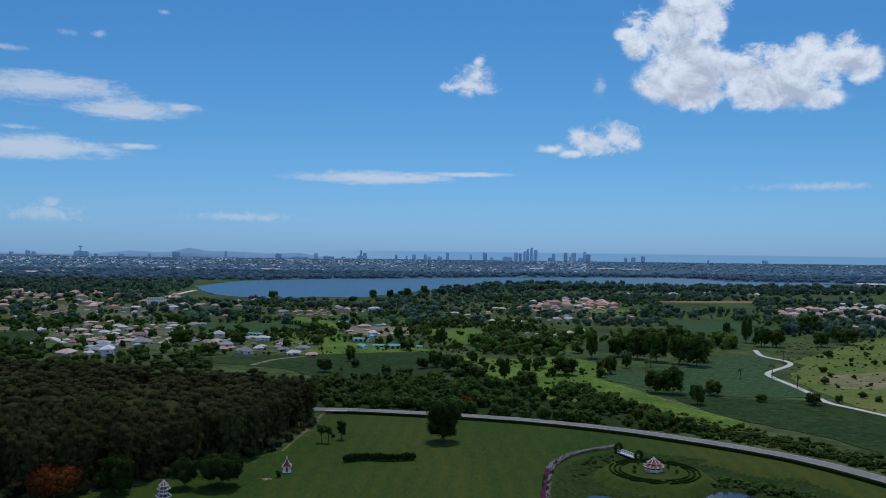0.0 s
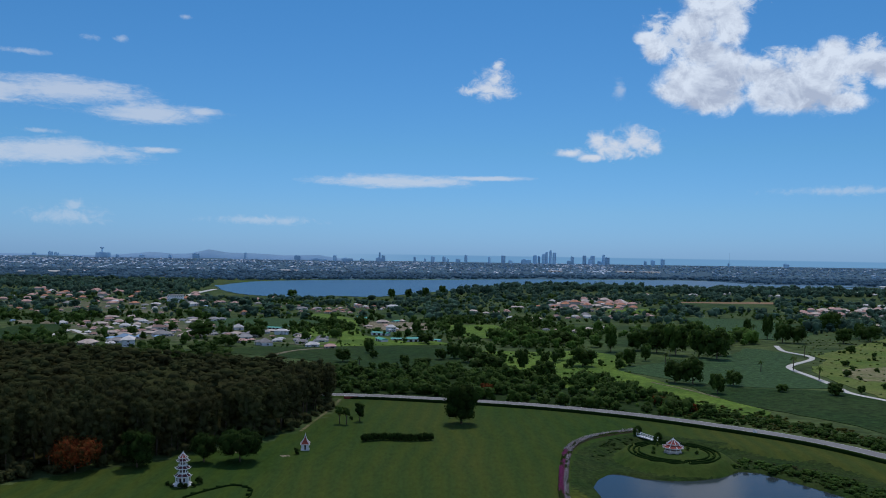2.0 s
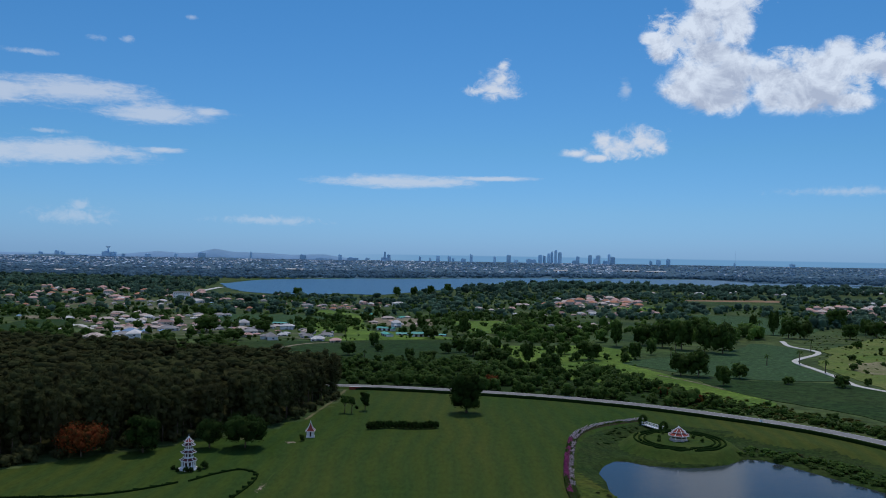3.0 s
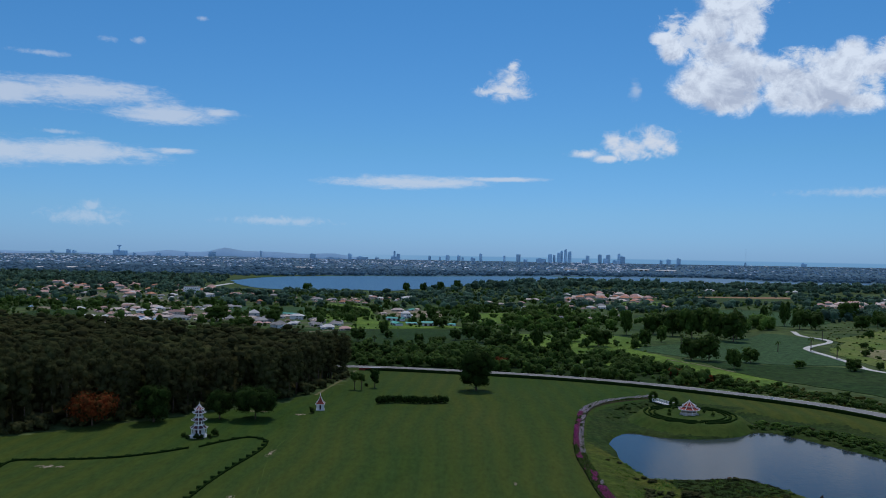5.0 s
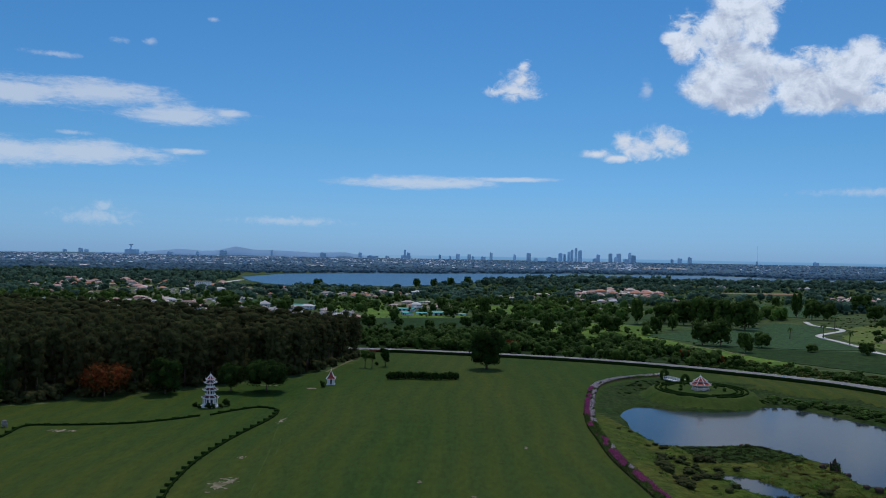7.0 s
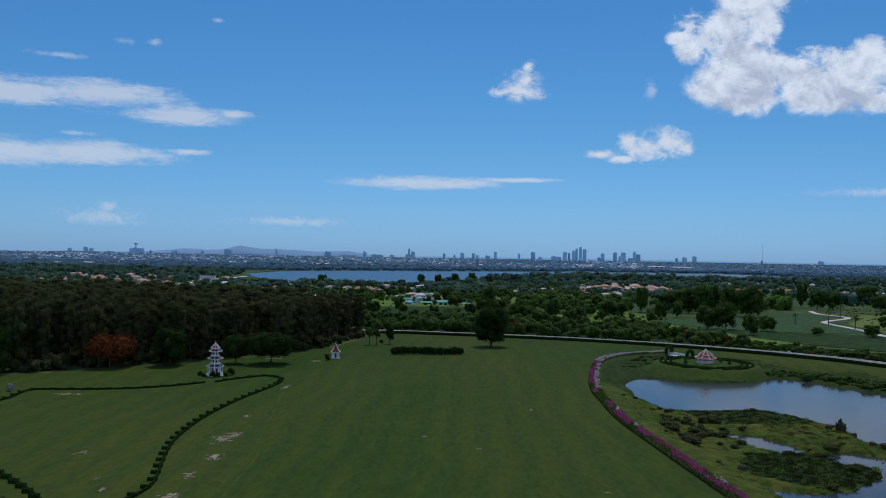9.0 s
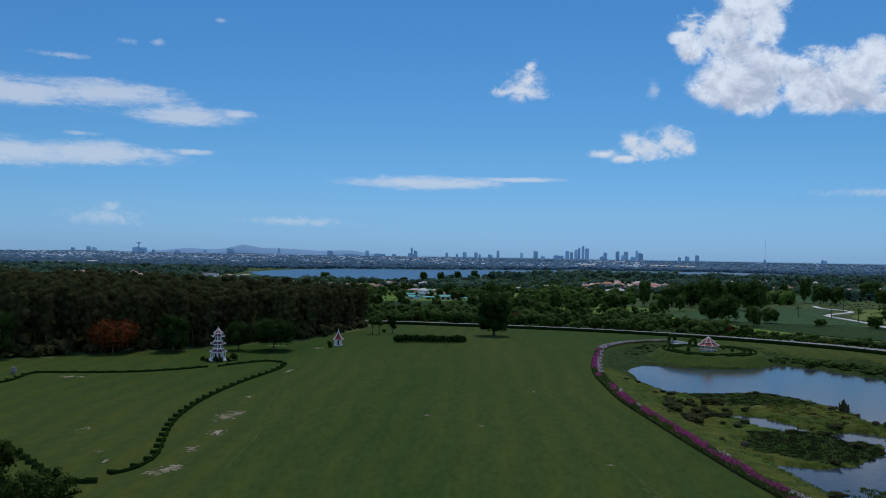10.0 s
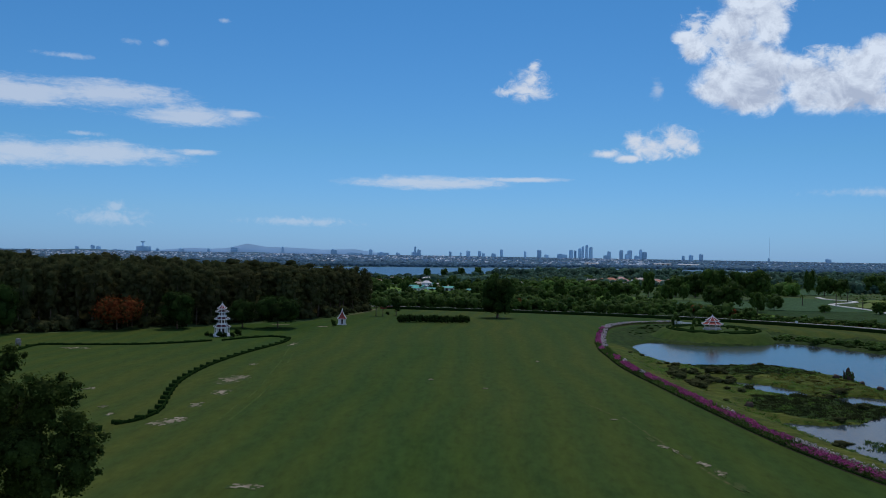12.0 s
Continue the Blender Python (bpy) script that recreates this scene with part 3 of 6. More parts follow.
def sheet(name, outline, z, material, label, category, wobble=0.0, step=6.0):
    """A flat patch of land with an uneven outline, a little proud of the ground."""
    z += 0.06 if min(q[1] for q in outline) > 280 else 0.0
    line = curve(list(outline) + [outline[0]], step)[:-1] if wobble else np.array(outline, float)
    if wobble:
        line = np.array([(x + wobble * noise.noise((x * 0.13, y * 0.13, 0)), y + wobble * noise.noise((x * 0.13, y * 0.13, 7))) for x, y in line])
    bm = bmesh.new()
    f = bm.faces.new([bm.verts.new((x, y, z)) for x, y in line])
    if f.normal.z < 0 or f.calc_area() and (f.normal_update() or f.normal.z < 0):
        f.normal_flip()
    res = bmesh.ops.extrude_face_region(bm, geom=[f])
    bmesh.ops.translate(bm, vec=(0, 0, -z - 0.25), verts=[v for v in res["geom"] if isinstance(v, bmesh.types.BMVert)])
    bmesh.ops.recalc_face_normals(bm, faces=bm.faces)
    bmesh.ops.triangulate(bm, faces=bm.faces)
    for turn in range(6 if step < 10 else 0):
        long_edges = [e for e in bm.edges if e.calc_length() > 16]
        if not long_edges:
            break
        bmesh.ops.subdivide_edges(bm, edges=long_edges, cuts=1)
        bmesh.ops.triangulate(bm, faces=bm.faces)
    me = bpy.data.meshes.new(name)
    bm.to_mesh(me)
    bm.free()
    me.materials.append(material)
    return tagged(new(name, me), label, category, kind="structure")


# ---- waters ----
w = Geo()
w.add([(36, 72, WATER_Z), (170, 72, WATER_Z), (170, 300, WATER_Z), (36, 300, WATER_Z)], [(0, 1, 2, 3)])
tagged(new("pond_water", w.mesh("pond_water", PONDWATER)), "still grey-blue pond water mirroring sky and clouds", "water", kind="structure")
LAKE = [(-390, 1470), (-340, 1320), (-294, 1223), (-238, 1166), (-189, 1152), (-149, 1196), (-86, 1194), (-42, 1303), (10, 1397), (73, 1549), (146, 1680), (283, 1690), (490, 1630),
        (734, 1675), (960, 1640), (1150, 1660), (1000, 1730), (860, 1800), (930, 1920), (706, 1916), (662, 2106), (498, 2125), (204, 2040), (-62, 1888), (-226, 1807), (-355, 1683)]
sheet("lake_water", LAKE, 0.35, LAKEWATER, "wide blue reservoir with a wooded shore", "lake", 8.0, 25)

# ---- fields, paths and road ----
sheet("crop_field", [(122, 417), (163, 410), (190, 404), (203, 362), (180, 292), (166, 300), (156, 329), (134, 361), (125, 386)], 0.15, CROPDARK,
      "dark green field of low crop rows", "field", 1.5)
sheet("crop_field", [(98, 470), (112, 491), (185, 550), (214, 592), (229, 556), (201, 494), (195, 456), (192, 418), (136, 422)], 0.12, CROP,
      "blue-green crop field beside the winding path", "field", 1.5)
sheet("crop_field", [(-133, 549), (5, 580), (13, 520), (16, 494), (8, 470), (-20, 465), (-59, 472), (-83, 500), (-132, 525)], 0.12, CROPDARK, "long dark green crop field behind the wood", "field", 1.5)
sheet("crop_field", [(-340, 690), (-303, 694), (-286, 643), (-282, 600), (-330, 585)], 0.12, CROPDARK, "dark green field beside the village", "field", 1.5)
sheet("crop_field", [(-216, 782), (-130, 792), (-102, 745), (-124, 702), (-192, 705)], 0.12, CROP, "blue-green crop field between houses", "field", 2)
sheet("crop_field", [(254, 882), (310, 855), (338, 798), (304, 700), (258, 660), (231, 690), (227, 786)], 0.12, CROP, "pale green field with lone trees", "field", 3)
sheet("meadow", [(242, 552), (392, 704), (300, 440), (214, 372), (205, 385), (203, 420), (206, 460), (214, 490), (240, 530)], 0.16, DRYMEADOW,
      "yellow-green rough meadow with bushes", "field", 3)
sheet("meadow", [(4, 742), (45, 756), (56, 704), (93, 685), (90, 646), (27, 636), (8, 680)], 0.12, MEADOW, "bright green meadow among trees", "field", 3)
sheet("meadow", [(20, 556), (59, 552), (96, 560), (115, 520), (104, 484), (96, 440), (88, 420), (68, 399), (44, 430), (30, 460), (21, 500)], 0.10, MEADOW, "bright green meadow with bushes", "field", 3)
sheet("meadow", [(100, 466), (116, 416), (127, 376), (136, 356), (128, 340), (112, 352), (98, 376), (92, 420)], 0.10, MEADOW,
      "yellow-green rough verge beside the road", "field", 2)
sheet("meadow", [(-84, 562), (-112, 640), (-128, 850), (-83, 800), (-59, 651), (-32, 628), (4, 600), (0, 588)], 0.10, MEADOW, "bright green scrub meadow near sheds", "field", 3)
sheet("meadow", [(194, 1012), (290, 1074), (262, 985), (188, 916)], 0.12, MEADOW, "bright green meadow beside red-roofed houses", "field", 4)
sheet("ploughed_field", [(330, 1180), (470, 1200), (420, 1092), (305, 1086)], 0.14, REDSOIL, "reddish brown ploughed field", "field", 4)
sheet("bare_ground", [(230, 487), (280, 503), (250, 446), (218, 446)], 0.22, DRYSOIL, "dry pinkish-brown bare ground in the meadow", "field", 3)
sheet("bare_ground", [(-70, 771), (-40, 772), (-14, 760), (-12, 700), (-22, 684), (-52, 690), (-66, 720)], 0.14, SOIL, "pale cleared soil at a building site", "field", 3)
sheet("lake_shore", [(-300, 1215), (-240, 1155), (-180, 1145), (-90, 1190), (-60, 1230), (-60, 1110), (-180, 1080), (-290, 1130)], 0.2, SCRUBLAND, "flat green grass shore of the lake", "field", 6)
sheet("bare_ground", [(-352, 700), (-300, 704), (-298, 712), (-360, 730)], 0.15, SOIL, "pale bare earth beside the field", "field", 2)


# sheet laid under the thicket; its dark colour is painted shade
THICKET_SHADE = mat("thicket_floor", (0.013, 0.028, 0.008), (0.030, 0.054, 0.014), 0.2, (0.020, 0.038, 0.010), 0.03, 0.8, 0.95, grain=(0.4, 0.5))
sheet("thicket_floor", [(-52, 383), (-26, 379), (0, 374), (22, 368), (46, 360), (66, 351), (88, 341), (104, 334), (98, 372), (90, 405), (70, 424), (44, 436), (28, 452), (8, 464), (-20, 462), (-56, 466)], 0.04, THICKET_SHADE,
      "dark sheet with the roadside thicket's shade painted in", "ground", 4)


def band(name, points, width, z, material, label, category, step=2.5):
    a, b = sides(curve(points, step), width)
    g = Geo().strip(a[::-1], b[::-1], z, z + 0.05)
    return tagged(new(name, g.mesh(name, material)), label, category, kind="structure")


DUST = mat("dusty_yards", (0.18, 0.155, 0.11), (0.10, 0.11, 0.055), 0.10, (0.050, 0.084, 0.022), 0.035, 1.0, 0.95, grain=(0.3, 0.5))
sheet("village_ground", [(-282, 640), (-308, 740), (-225, 772), (-176, 700), (-82, 628), (-78, 572), (-134, 584), (-230, 590)], 0.10, DUST, "dusty yards and gardens between the houses", "field", 5)
sheet("village_ground", [(-640, 1240), (-343, 1190), (-262, 960), (-285, 830), (-409, 850), (-600, 1000)], 0.10, DUST, "dusty yards and gardens between the houses", "field", 5)
sheet("village_ground", [(124, 999), (183, 1165), (228, 1173), (250, 1096), (223, 978), (176, 939), (131, 933)], 0.10, DUST, "dusty yards and gardens between the houses", "field", 5)
sheet("bare_ground", [(-1050, 2130), (-880, 2180), (-760, 1990), (-920, 1910)], 0.3, DUST, "pale bare ground round long sheds", "field", 10, 30)
sheet("ploughed_field", [(-735, 2088), (-662, 2150), (-590, 1950), (-665, 1880)], 0.3, REDSOIL, "reddish brown ploughed field far off", "field", 10, 30)

band("road", ROAD, 6.4, 0.80, ASPHALT, "two-lane grey asphalt road round the lawn", "road")
for way in (-1, 1):
    mid = curve(ROAD, 2.5)
    a, b = sides(mid, 0.2, way * 3.25)
    c, d = sides(mid, 0.2, way * 5.6)
    inner, outer = (a + b) / 2, (c + d) / 2
    n = len(mid)
    g = Geo().add([(x, y, 0.78) for x, y in inner] + [(x, y, -0.05) for x, y in outer], [(i, i + 1, n + i + 1, n + i)[::way] for i in range(n - 1)])
    tagged(new("road_bank", g.mesh("road_bank", LAWN)), "low grassy bank beside the road", "bank", kind="structure")
for off in (-2.9, 2.9):
    a, b = sides(curve(ROAD, 3.0), 0.14, off)
    tagged(new("road_marking", Geo().strip(a[::-1], b[::-1], 0.806, 0.004).mesh("road_marking", WHITE)), "thin white painted edge line on the road", "road marking", kind="structure")
PATH_LINE = [(241, 612), (233, 578), (238, 552), (232, 533), (206, 501), (200, 484), (199, 456), (197, 426), (194, 403), (200, 385), (206, 368), (214, 345)]
band("lake_shore", [(-400, 1630), (-350, 1694), (-226, 1818), (-62, 1900), (204, 2053), (498, 2138), (662, 2118)], 16, 0.4, MEADOW, "thin strip of light green grass along the far shore", "shore", 20)
band("path", PATH_LINE, 3.4, 0.26, PATHMAT, "pale concrete farm track winding between fields", "path")
band("path", [(-274, 576), (-283, 640), (-282, 652), (-258, 618)], 4.5, 0.25, PATHMAT, "pale dirt track at the field's corner", "path")
band("path", [(-340, 1120), (-352, 1230), (-356, 1340)], 9, 0.3, PATHMAT, "pale road along the lake shore", "path")
band("path", [(-103, 512), (-92, 540), (-75, 556)], 3.5, 0.25, SOIL, "pale dirt track beside the crop field", "path")
band("path", [(106, 428), (118, 405), (126, 384)], 1.2, 0.24, SOIL, "narrow pale footpath between field and verge", "path")
band("path", [(-49, 300), (-47, 318), (-44, 345), (-43, 366)], 1.2, 0.05, WORNPATH, "worn dirt path along the wood's edge", "path")

# ---- distance: hills, town, towers ----
hx = np.linspace(-2600, 300, 90)


def ridge(name, y, tops, z0, label, material=HILLMAT):
    """A long low ridge whose crest runs through (azimuth, height)."""
    az, hh = zip(*tops)
    g = Geo()
    h = np.interp(np.arctan2(hx, y), az, hh, 0, 0)
    h = np.array([max(0.5, v + (3 * noise.noise((x * 0.006, 0, 3)) + 1.5 * noise.noise((x * 0.03, 1, 3))) * min(1, v / 12)) for x, v in zip(hx, h)])
    n = len(hx)
    g.add([(x, y - 120, z0) for x in hx] + [(x, y, z0 + v) for x, v in zip(hx, h)] + [(x, y + 90, z0) for x in hx],
          [(k * n + i, k * n + i + 1, (k + 1) * n + i + 1, (k + 1) * n + i) for k in range(2) for i in range(n - 1)])
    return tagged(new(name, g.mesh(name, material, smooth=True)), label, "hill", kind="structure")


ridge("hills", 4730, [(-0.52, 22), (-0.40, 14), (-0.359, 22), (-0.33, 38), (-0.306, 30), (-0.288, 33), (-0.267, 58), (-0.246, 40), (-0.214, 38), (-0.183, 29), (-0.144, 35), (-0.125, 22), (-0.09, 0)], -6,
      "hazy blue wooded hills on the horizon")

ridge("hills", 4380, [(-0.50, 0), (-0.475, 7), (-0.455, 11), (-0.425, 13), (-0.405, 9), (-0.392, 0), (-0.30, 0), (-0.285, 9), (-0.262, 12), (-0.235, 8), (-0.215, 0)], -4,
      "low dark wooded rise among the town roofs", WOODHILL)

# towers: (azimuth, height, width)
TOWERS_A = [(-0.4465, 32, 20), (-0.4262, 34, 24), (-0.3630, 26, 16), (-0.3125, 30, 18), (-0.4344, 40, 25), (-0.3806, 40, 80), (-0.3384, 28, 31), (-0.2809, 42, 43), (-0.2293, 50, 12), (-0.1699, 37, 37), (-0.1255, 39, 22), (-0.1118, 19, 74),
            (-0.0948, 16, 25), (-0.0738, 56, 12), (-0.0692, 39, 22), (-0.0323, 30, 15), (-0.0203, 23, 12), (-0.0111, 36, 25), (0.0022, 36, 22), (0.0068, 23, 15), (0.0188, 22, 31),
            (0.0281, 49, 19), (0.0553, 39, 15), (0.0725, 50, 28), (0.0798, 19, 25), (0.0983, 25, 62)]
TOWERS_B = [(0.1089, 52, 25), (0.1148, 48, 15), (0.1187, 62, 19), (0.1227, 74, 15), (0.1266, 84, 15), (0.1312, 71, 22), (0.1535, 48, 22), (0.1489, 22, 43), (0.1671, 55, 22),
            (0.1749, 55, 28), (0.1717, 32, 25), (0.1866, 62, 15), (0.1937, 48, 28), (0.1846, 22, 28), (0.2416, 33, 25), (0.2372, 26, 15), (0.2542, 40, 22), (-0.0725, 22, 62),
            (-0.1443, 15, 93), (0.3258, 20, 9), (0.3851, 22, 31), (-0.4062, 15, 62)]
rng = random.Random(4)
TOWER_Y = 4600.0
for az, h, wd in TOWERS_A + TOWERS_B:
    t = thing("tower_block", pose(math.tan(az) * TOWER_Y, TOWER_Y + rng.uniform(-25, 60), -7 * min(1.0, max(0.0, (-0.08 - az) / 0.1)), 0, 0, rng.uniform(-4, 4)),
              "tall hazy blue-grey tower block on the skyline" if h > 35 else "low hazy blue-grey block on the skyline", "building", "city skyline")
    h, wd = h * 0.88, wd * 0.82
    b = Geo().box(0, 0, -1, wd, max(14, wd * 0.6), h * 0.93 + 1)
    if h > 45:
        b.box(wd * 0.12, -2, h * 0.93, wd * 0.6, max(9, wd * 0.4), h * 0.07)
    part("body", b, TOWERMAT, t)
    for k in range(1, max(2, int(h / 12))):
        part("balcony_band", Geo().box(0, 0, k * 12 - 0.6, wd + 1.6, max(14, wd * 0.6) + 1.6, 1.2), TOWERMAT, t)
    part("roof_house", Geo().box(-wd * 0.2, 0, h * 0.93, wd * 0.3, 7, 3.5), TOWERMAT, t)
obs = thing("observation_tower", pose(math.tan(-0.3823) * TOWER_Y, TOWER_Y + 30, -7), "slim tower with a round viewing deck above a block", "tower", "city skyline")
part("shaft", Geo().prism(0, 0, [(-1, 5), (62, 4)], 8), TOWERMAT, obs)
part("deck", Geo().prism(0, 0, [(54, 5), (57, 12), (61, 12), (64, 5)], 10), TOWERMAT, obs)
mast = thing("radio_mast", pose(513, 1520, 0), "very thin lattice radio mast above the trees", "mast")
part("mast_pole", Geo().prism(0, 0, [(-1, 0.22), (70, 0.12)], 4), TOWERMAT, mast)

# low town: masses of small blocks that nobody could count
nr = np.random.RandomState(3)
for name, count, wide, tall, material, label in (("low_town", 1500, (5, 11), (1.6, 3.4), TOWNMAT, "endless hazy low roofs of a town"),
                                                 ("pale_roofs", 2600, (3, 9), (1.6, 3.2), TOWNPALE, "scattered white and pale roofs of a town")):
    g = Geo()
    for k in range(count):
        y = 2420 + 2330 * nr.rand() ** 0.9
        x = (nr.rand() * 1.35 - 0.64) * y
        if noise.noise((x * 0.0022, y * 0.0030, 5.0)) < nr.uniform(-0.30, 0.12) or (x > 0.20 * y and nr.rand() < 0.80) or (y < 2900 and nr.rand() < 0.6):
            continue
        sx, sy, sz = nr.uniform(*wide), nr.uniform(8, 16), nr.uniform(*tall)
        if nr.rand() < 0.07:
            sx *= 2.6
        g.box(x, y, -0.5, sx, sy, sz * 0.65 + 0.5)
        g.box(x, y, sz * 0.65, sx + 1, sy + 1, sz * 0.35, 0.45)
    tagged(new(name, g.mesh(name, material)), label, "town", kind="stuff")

# ---- where the houses stand: (x, y, roof) ----
HOUSES_A = [(-294, 706, 0), (-272, 668, 0), (-251, 638, 2), (-273, 723, 0), (-297, 773, 5), (-237, 639, 0), (-228, 648, 0), (-230, 594, 4), (-218, 588, 4), (-216, 558, 3), (-203, 553, 3), (-248, 741, 0),
            (-237, 752, 0), (-216, 653, 0), (-201, 639, 0), (-202, 617, 2), (-187, 643, 0), (-215, 744, 5), (-199, 671, 0), (-180, 672, 0), (-185, 632, 5), (-168, 630, 2), (-155, 620, 2), (-148, 633, 2),
            (-117, 568, 2), (-137, 618, 2), (-136, 648, 2), (-114, 607, 3), (-100, 599, 2), (-85, 564, 3), (-134, 686, 6)]
HOUSES_B = [(-467, 957, 0), (-378, 844, 0), (-360, 833, 0), (-350, 851, 0), (-334, 811, 0), (-374, 903, 1), (-351, 891, 0), (-396, 1015, 0), (-375, 999, 0), (-421, 1052, 2), (-504, 1082, 1), (-577, 1240, 0),
            (-504, 1130, 0), (-495, 1171, 0), (-436, 1008, 1), (-408, 847, 1), (-391, 825, 0), (-344, 730, 4), (-312, 700, 3), (-314, 936, 0), (-292, 899, 2), (-253, 820, 0), (-277, 958, 2), (-258, 936, 4),
            (-259, 979, 0), (-240, 990, 0), (-520, 1010, 0), (-455, 900, 0), (-330, 1040, 0), (-440, 1120, 0), (-560, 1080, 1)]
HOUSES_C = [(-230, 948, 2), (-176, 850, 1), (-214, 951, 0), (-196, 966, 0), (-180, 947, 0), (-145, 882, 0), (-137, 913, 0), (-122, 926, 0), (-112, 941, 0), (-105, 960, 0), (-96, 972, 1), (-86, 966, 3),
            (-66, 930, 3), (-54, 948, 3), (-233, 1072, 0), (-198, 860, 0), (-73, 793, 6), (-41, 768, 6), (-52, 756, 5), (-61, 716, 5), (-40, 678, 3), (-42, 604, 6), (-29, 612, 6), (-18, 604, 6), (-6, 611, 6),
            (-46, 649, 6), (-22, 701, 5), (-260, 1010, 0), (-160, 960, 0), (-150, 915, 2)]
HOUSES_D = [(59, 916, 0), (72, 940, 0), (47, 897, 5), (75, 822, 0), (86, 805, 0), (95, 708, 0), (117, 1017, 1), (134, 1009, 1), (140, 990, 0), (160, 1033, 0), (174, 1022, 0), (191, 1037, 1), (160, 1115, 2),
            (178, 1129, 2), (209, 1158, 0), (218, 1113, 0), (232, 1101, 0), (246, 1092, 0), (116, 859, 0), (126, 844, 0), (136, 863, 3), (148, 855, 3), (171, 852, 0), (190, 888, 0), (205, 892, 0), (137, 735, 5),
            (104, 996, 2), (152, 1000, 0), (178, 1060, 0), (200, 1070, 0), (225, 1140, 0)]
HOUSES_E = [(402, 938, 0), (420, 949, 0), (374, 850, 5), (438, 952, 0), (450, 935, 0), (468, 960, 0), (496, 998, 0), (518, 1010, 0), (458, 914, 0), (472, 899, 0), (488, 884, 0), (504, 896, 0), (374, 806, 3),
            (424, 796, 2), (384, 784, 3), (526, 1057, 3), (577, 1115, 3), (395, 1342, 0), (314, 1342, 0), (466, 1404, 3), (535, 1353, 3), (732, 1494, 3), (466, 1039, 0), (598, 1097, 3), (467, 842, 0), (540, 954, 0),
            (450, 900, 0), (430, 920, 0), (520, 930, 0)]
lot_rs = np.random.RandomState(17)
LOTS = HOUSES_A + HOUSES_B + HOUSES_C + HOUSES_D + HOUSES_E
LOTS += [(x + lot_rs.choice([-1, 1]) * lot_rs.uniform(11, 20), y + lot_rs.uniform(-22, 28), k if lot_rs.rand() < 0.7 else int(lot_rs.choice([0, 2, 3, 5]))) for x, y, k in LOTS if k < 6 and lot_rs.rand() < 0.75]
LOTS += [(x + lot_rs.uniform(-26, 26), y + lot_rs.uniform(-30, 30), int(lot_rs.choice([0, 0, 2, 3, 5]))) for x, y, k in HOUSES_A + HOUSES_D + HOUSES_E if k < 6 and lot_rs.rand() < 0.7]
QUARTERS = [([(124, 999), (183, 1165), (228, 1173), (250, 1096), (223, 978), (176, 939), (131, 933)], 46, (0, 0, 0, 1, 1, 5)), ([(403, 969), (486, 1081), (586, 1066), (480, 870), (400, 880)], 26, (0, 0, 0, 5, 3)),
            ([(-131, 906), (-71, 980), (-64, 892), (-115, 850)], 12, (0, 0, 1)), ([(-640, 1300), (-343, 1200), (-270, 960), (-290, 830), (-409, 850)], 46, (0, 0, 0, 1, 2, 3)),
            ([(-274, 644), (-301, 740), (-225, 760), (-180, 690), (-173, 634), (-230, 600)], 48, (0, 5, 5, 5, 3, 2)), ([(-168, 616), (-146, 690), (-86, 623), (-80, 575), (-134, 590)], 12, (2, 2, 5, 3))]
for poly, count, kinds in QUARTERS:
    px, py = zip(*poly)
    for k in range(count * 6):
        x, y = lot_rs.uniform(min(px), max(px)), lot_rs.uniform(min(py), max(py))
        if count and inside(poly, [x], [y])[0] and min(math.hypot(x - q[0], (y - q[1]) * 0.8) for q in LOTS) > 10.5:
            LOTS.append((x, y, int(lot_rs.choice(kinds))))
            count -= 1
LOT_XY = np.array([q[:2] for q in LOTS], float)

# ---- plants: leaf masses ----


def ball(rs, cx, cy, cz, rx, ry, rz, rough=0.25, rings=4, segs=7):
    """A lumpy closed core of a crown."""
    v = [(cx, cy, cz - rz)]
    for k in range(1, rings):
        a = math.pi * k / rings - math.pi / 2
        for i in range(segs):
            b = math.tau * (i + 0.5 * (k % 2)) / segs
            s = 1 + rough * (rs.rand() - 0.5) * 2
            v.append((cx + rx * s * math.cos(a) * math.cos(b), cy + ry * s * math.cos(a) * math.sin(b), cz + rz * s * math.sin(a)))
    v.append((cx, cy, cz + rz))
    f = []
    for i in range(segs):
        j = (i + 1) % segs
        f.append((0, 1 + j, 1 + i))
        for k in range(rings - 2):
            p, q = 1 + k * segs, 1 + (k + 1) * segs
            f += [(p + i, p + j, q + j), (p + i, q + j, q + i)]
        f.append((len(v) - 1, 1 + (rings - 2) * segs + i, 1 + (rings - 2) * segs + j))
    return np.array(v), np.array(f)


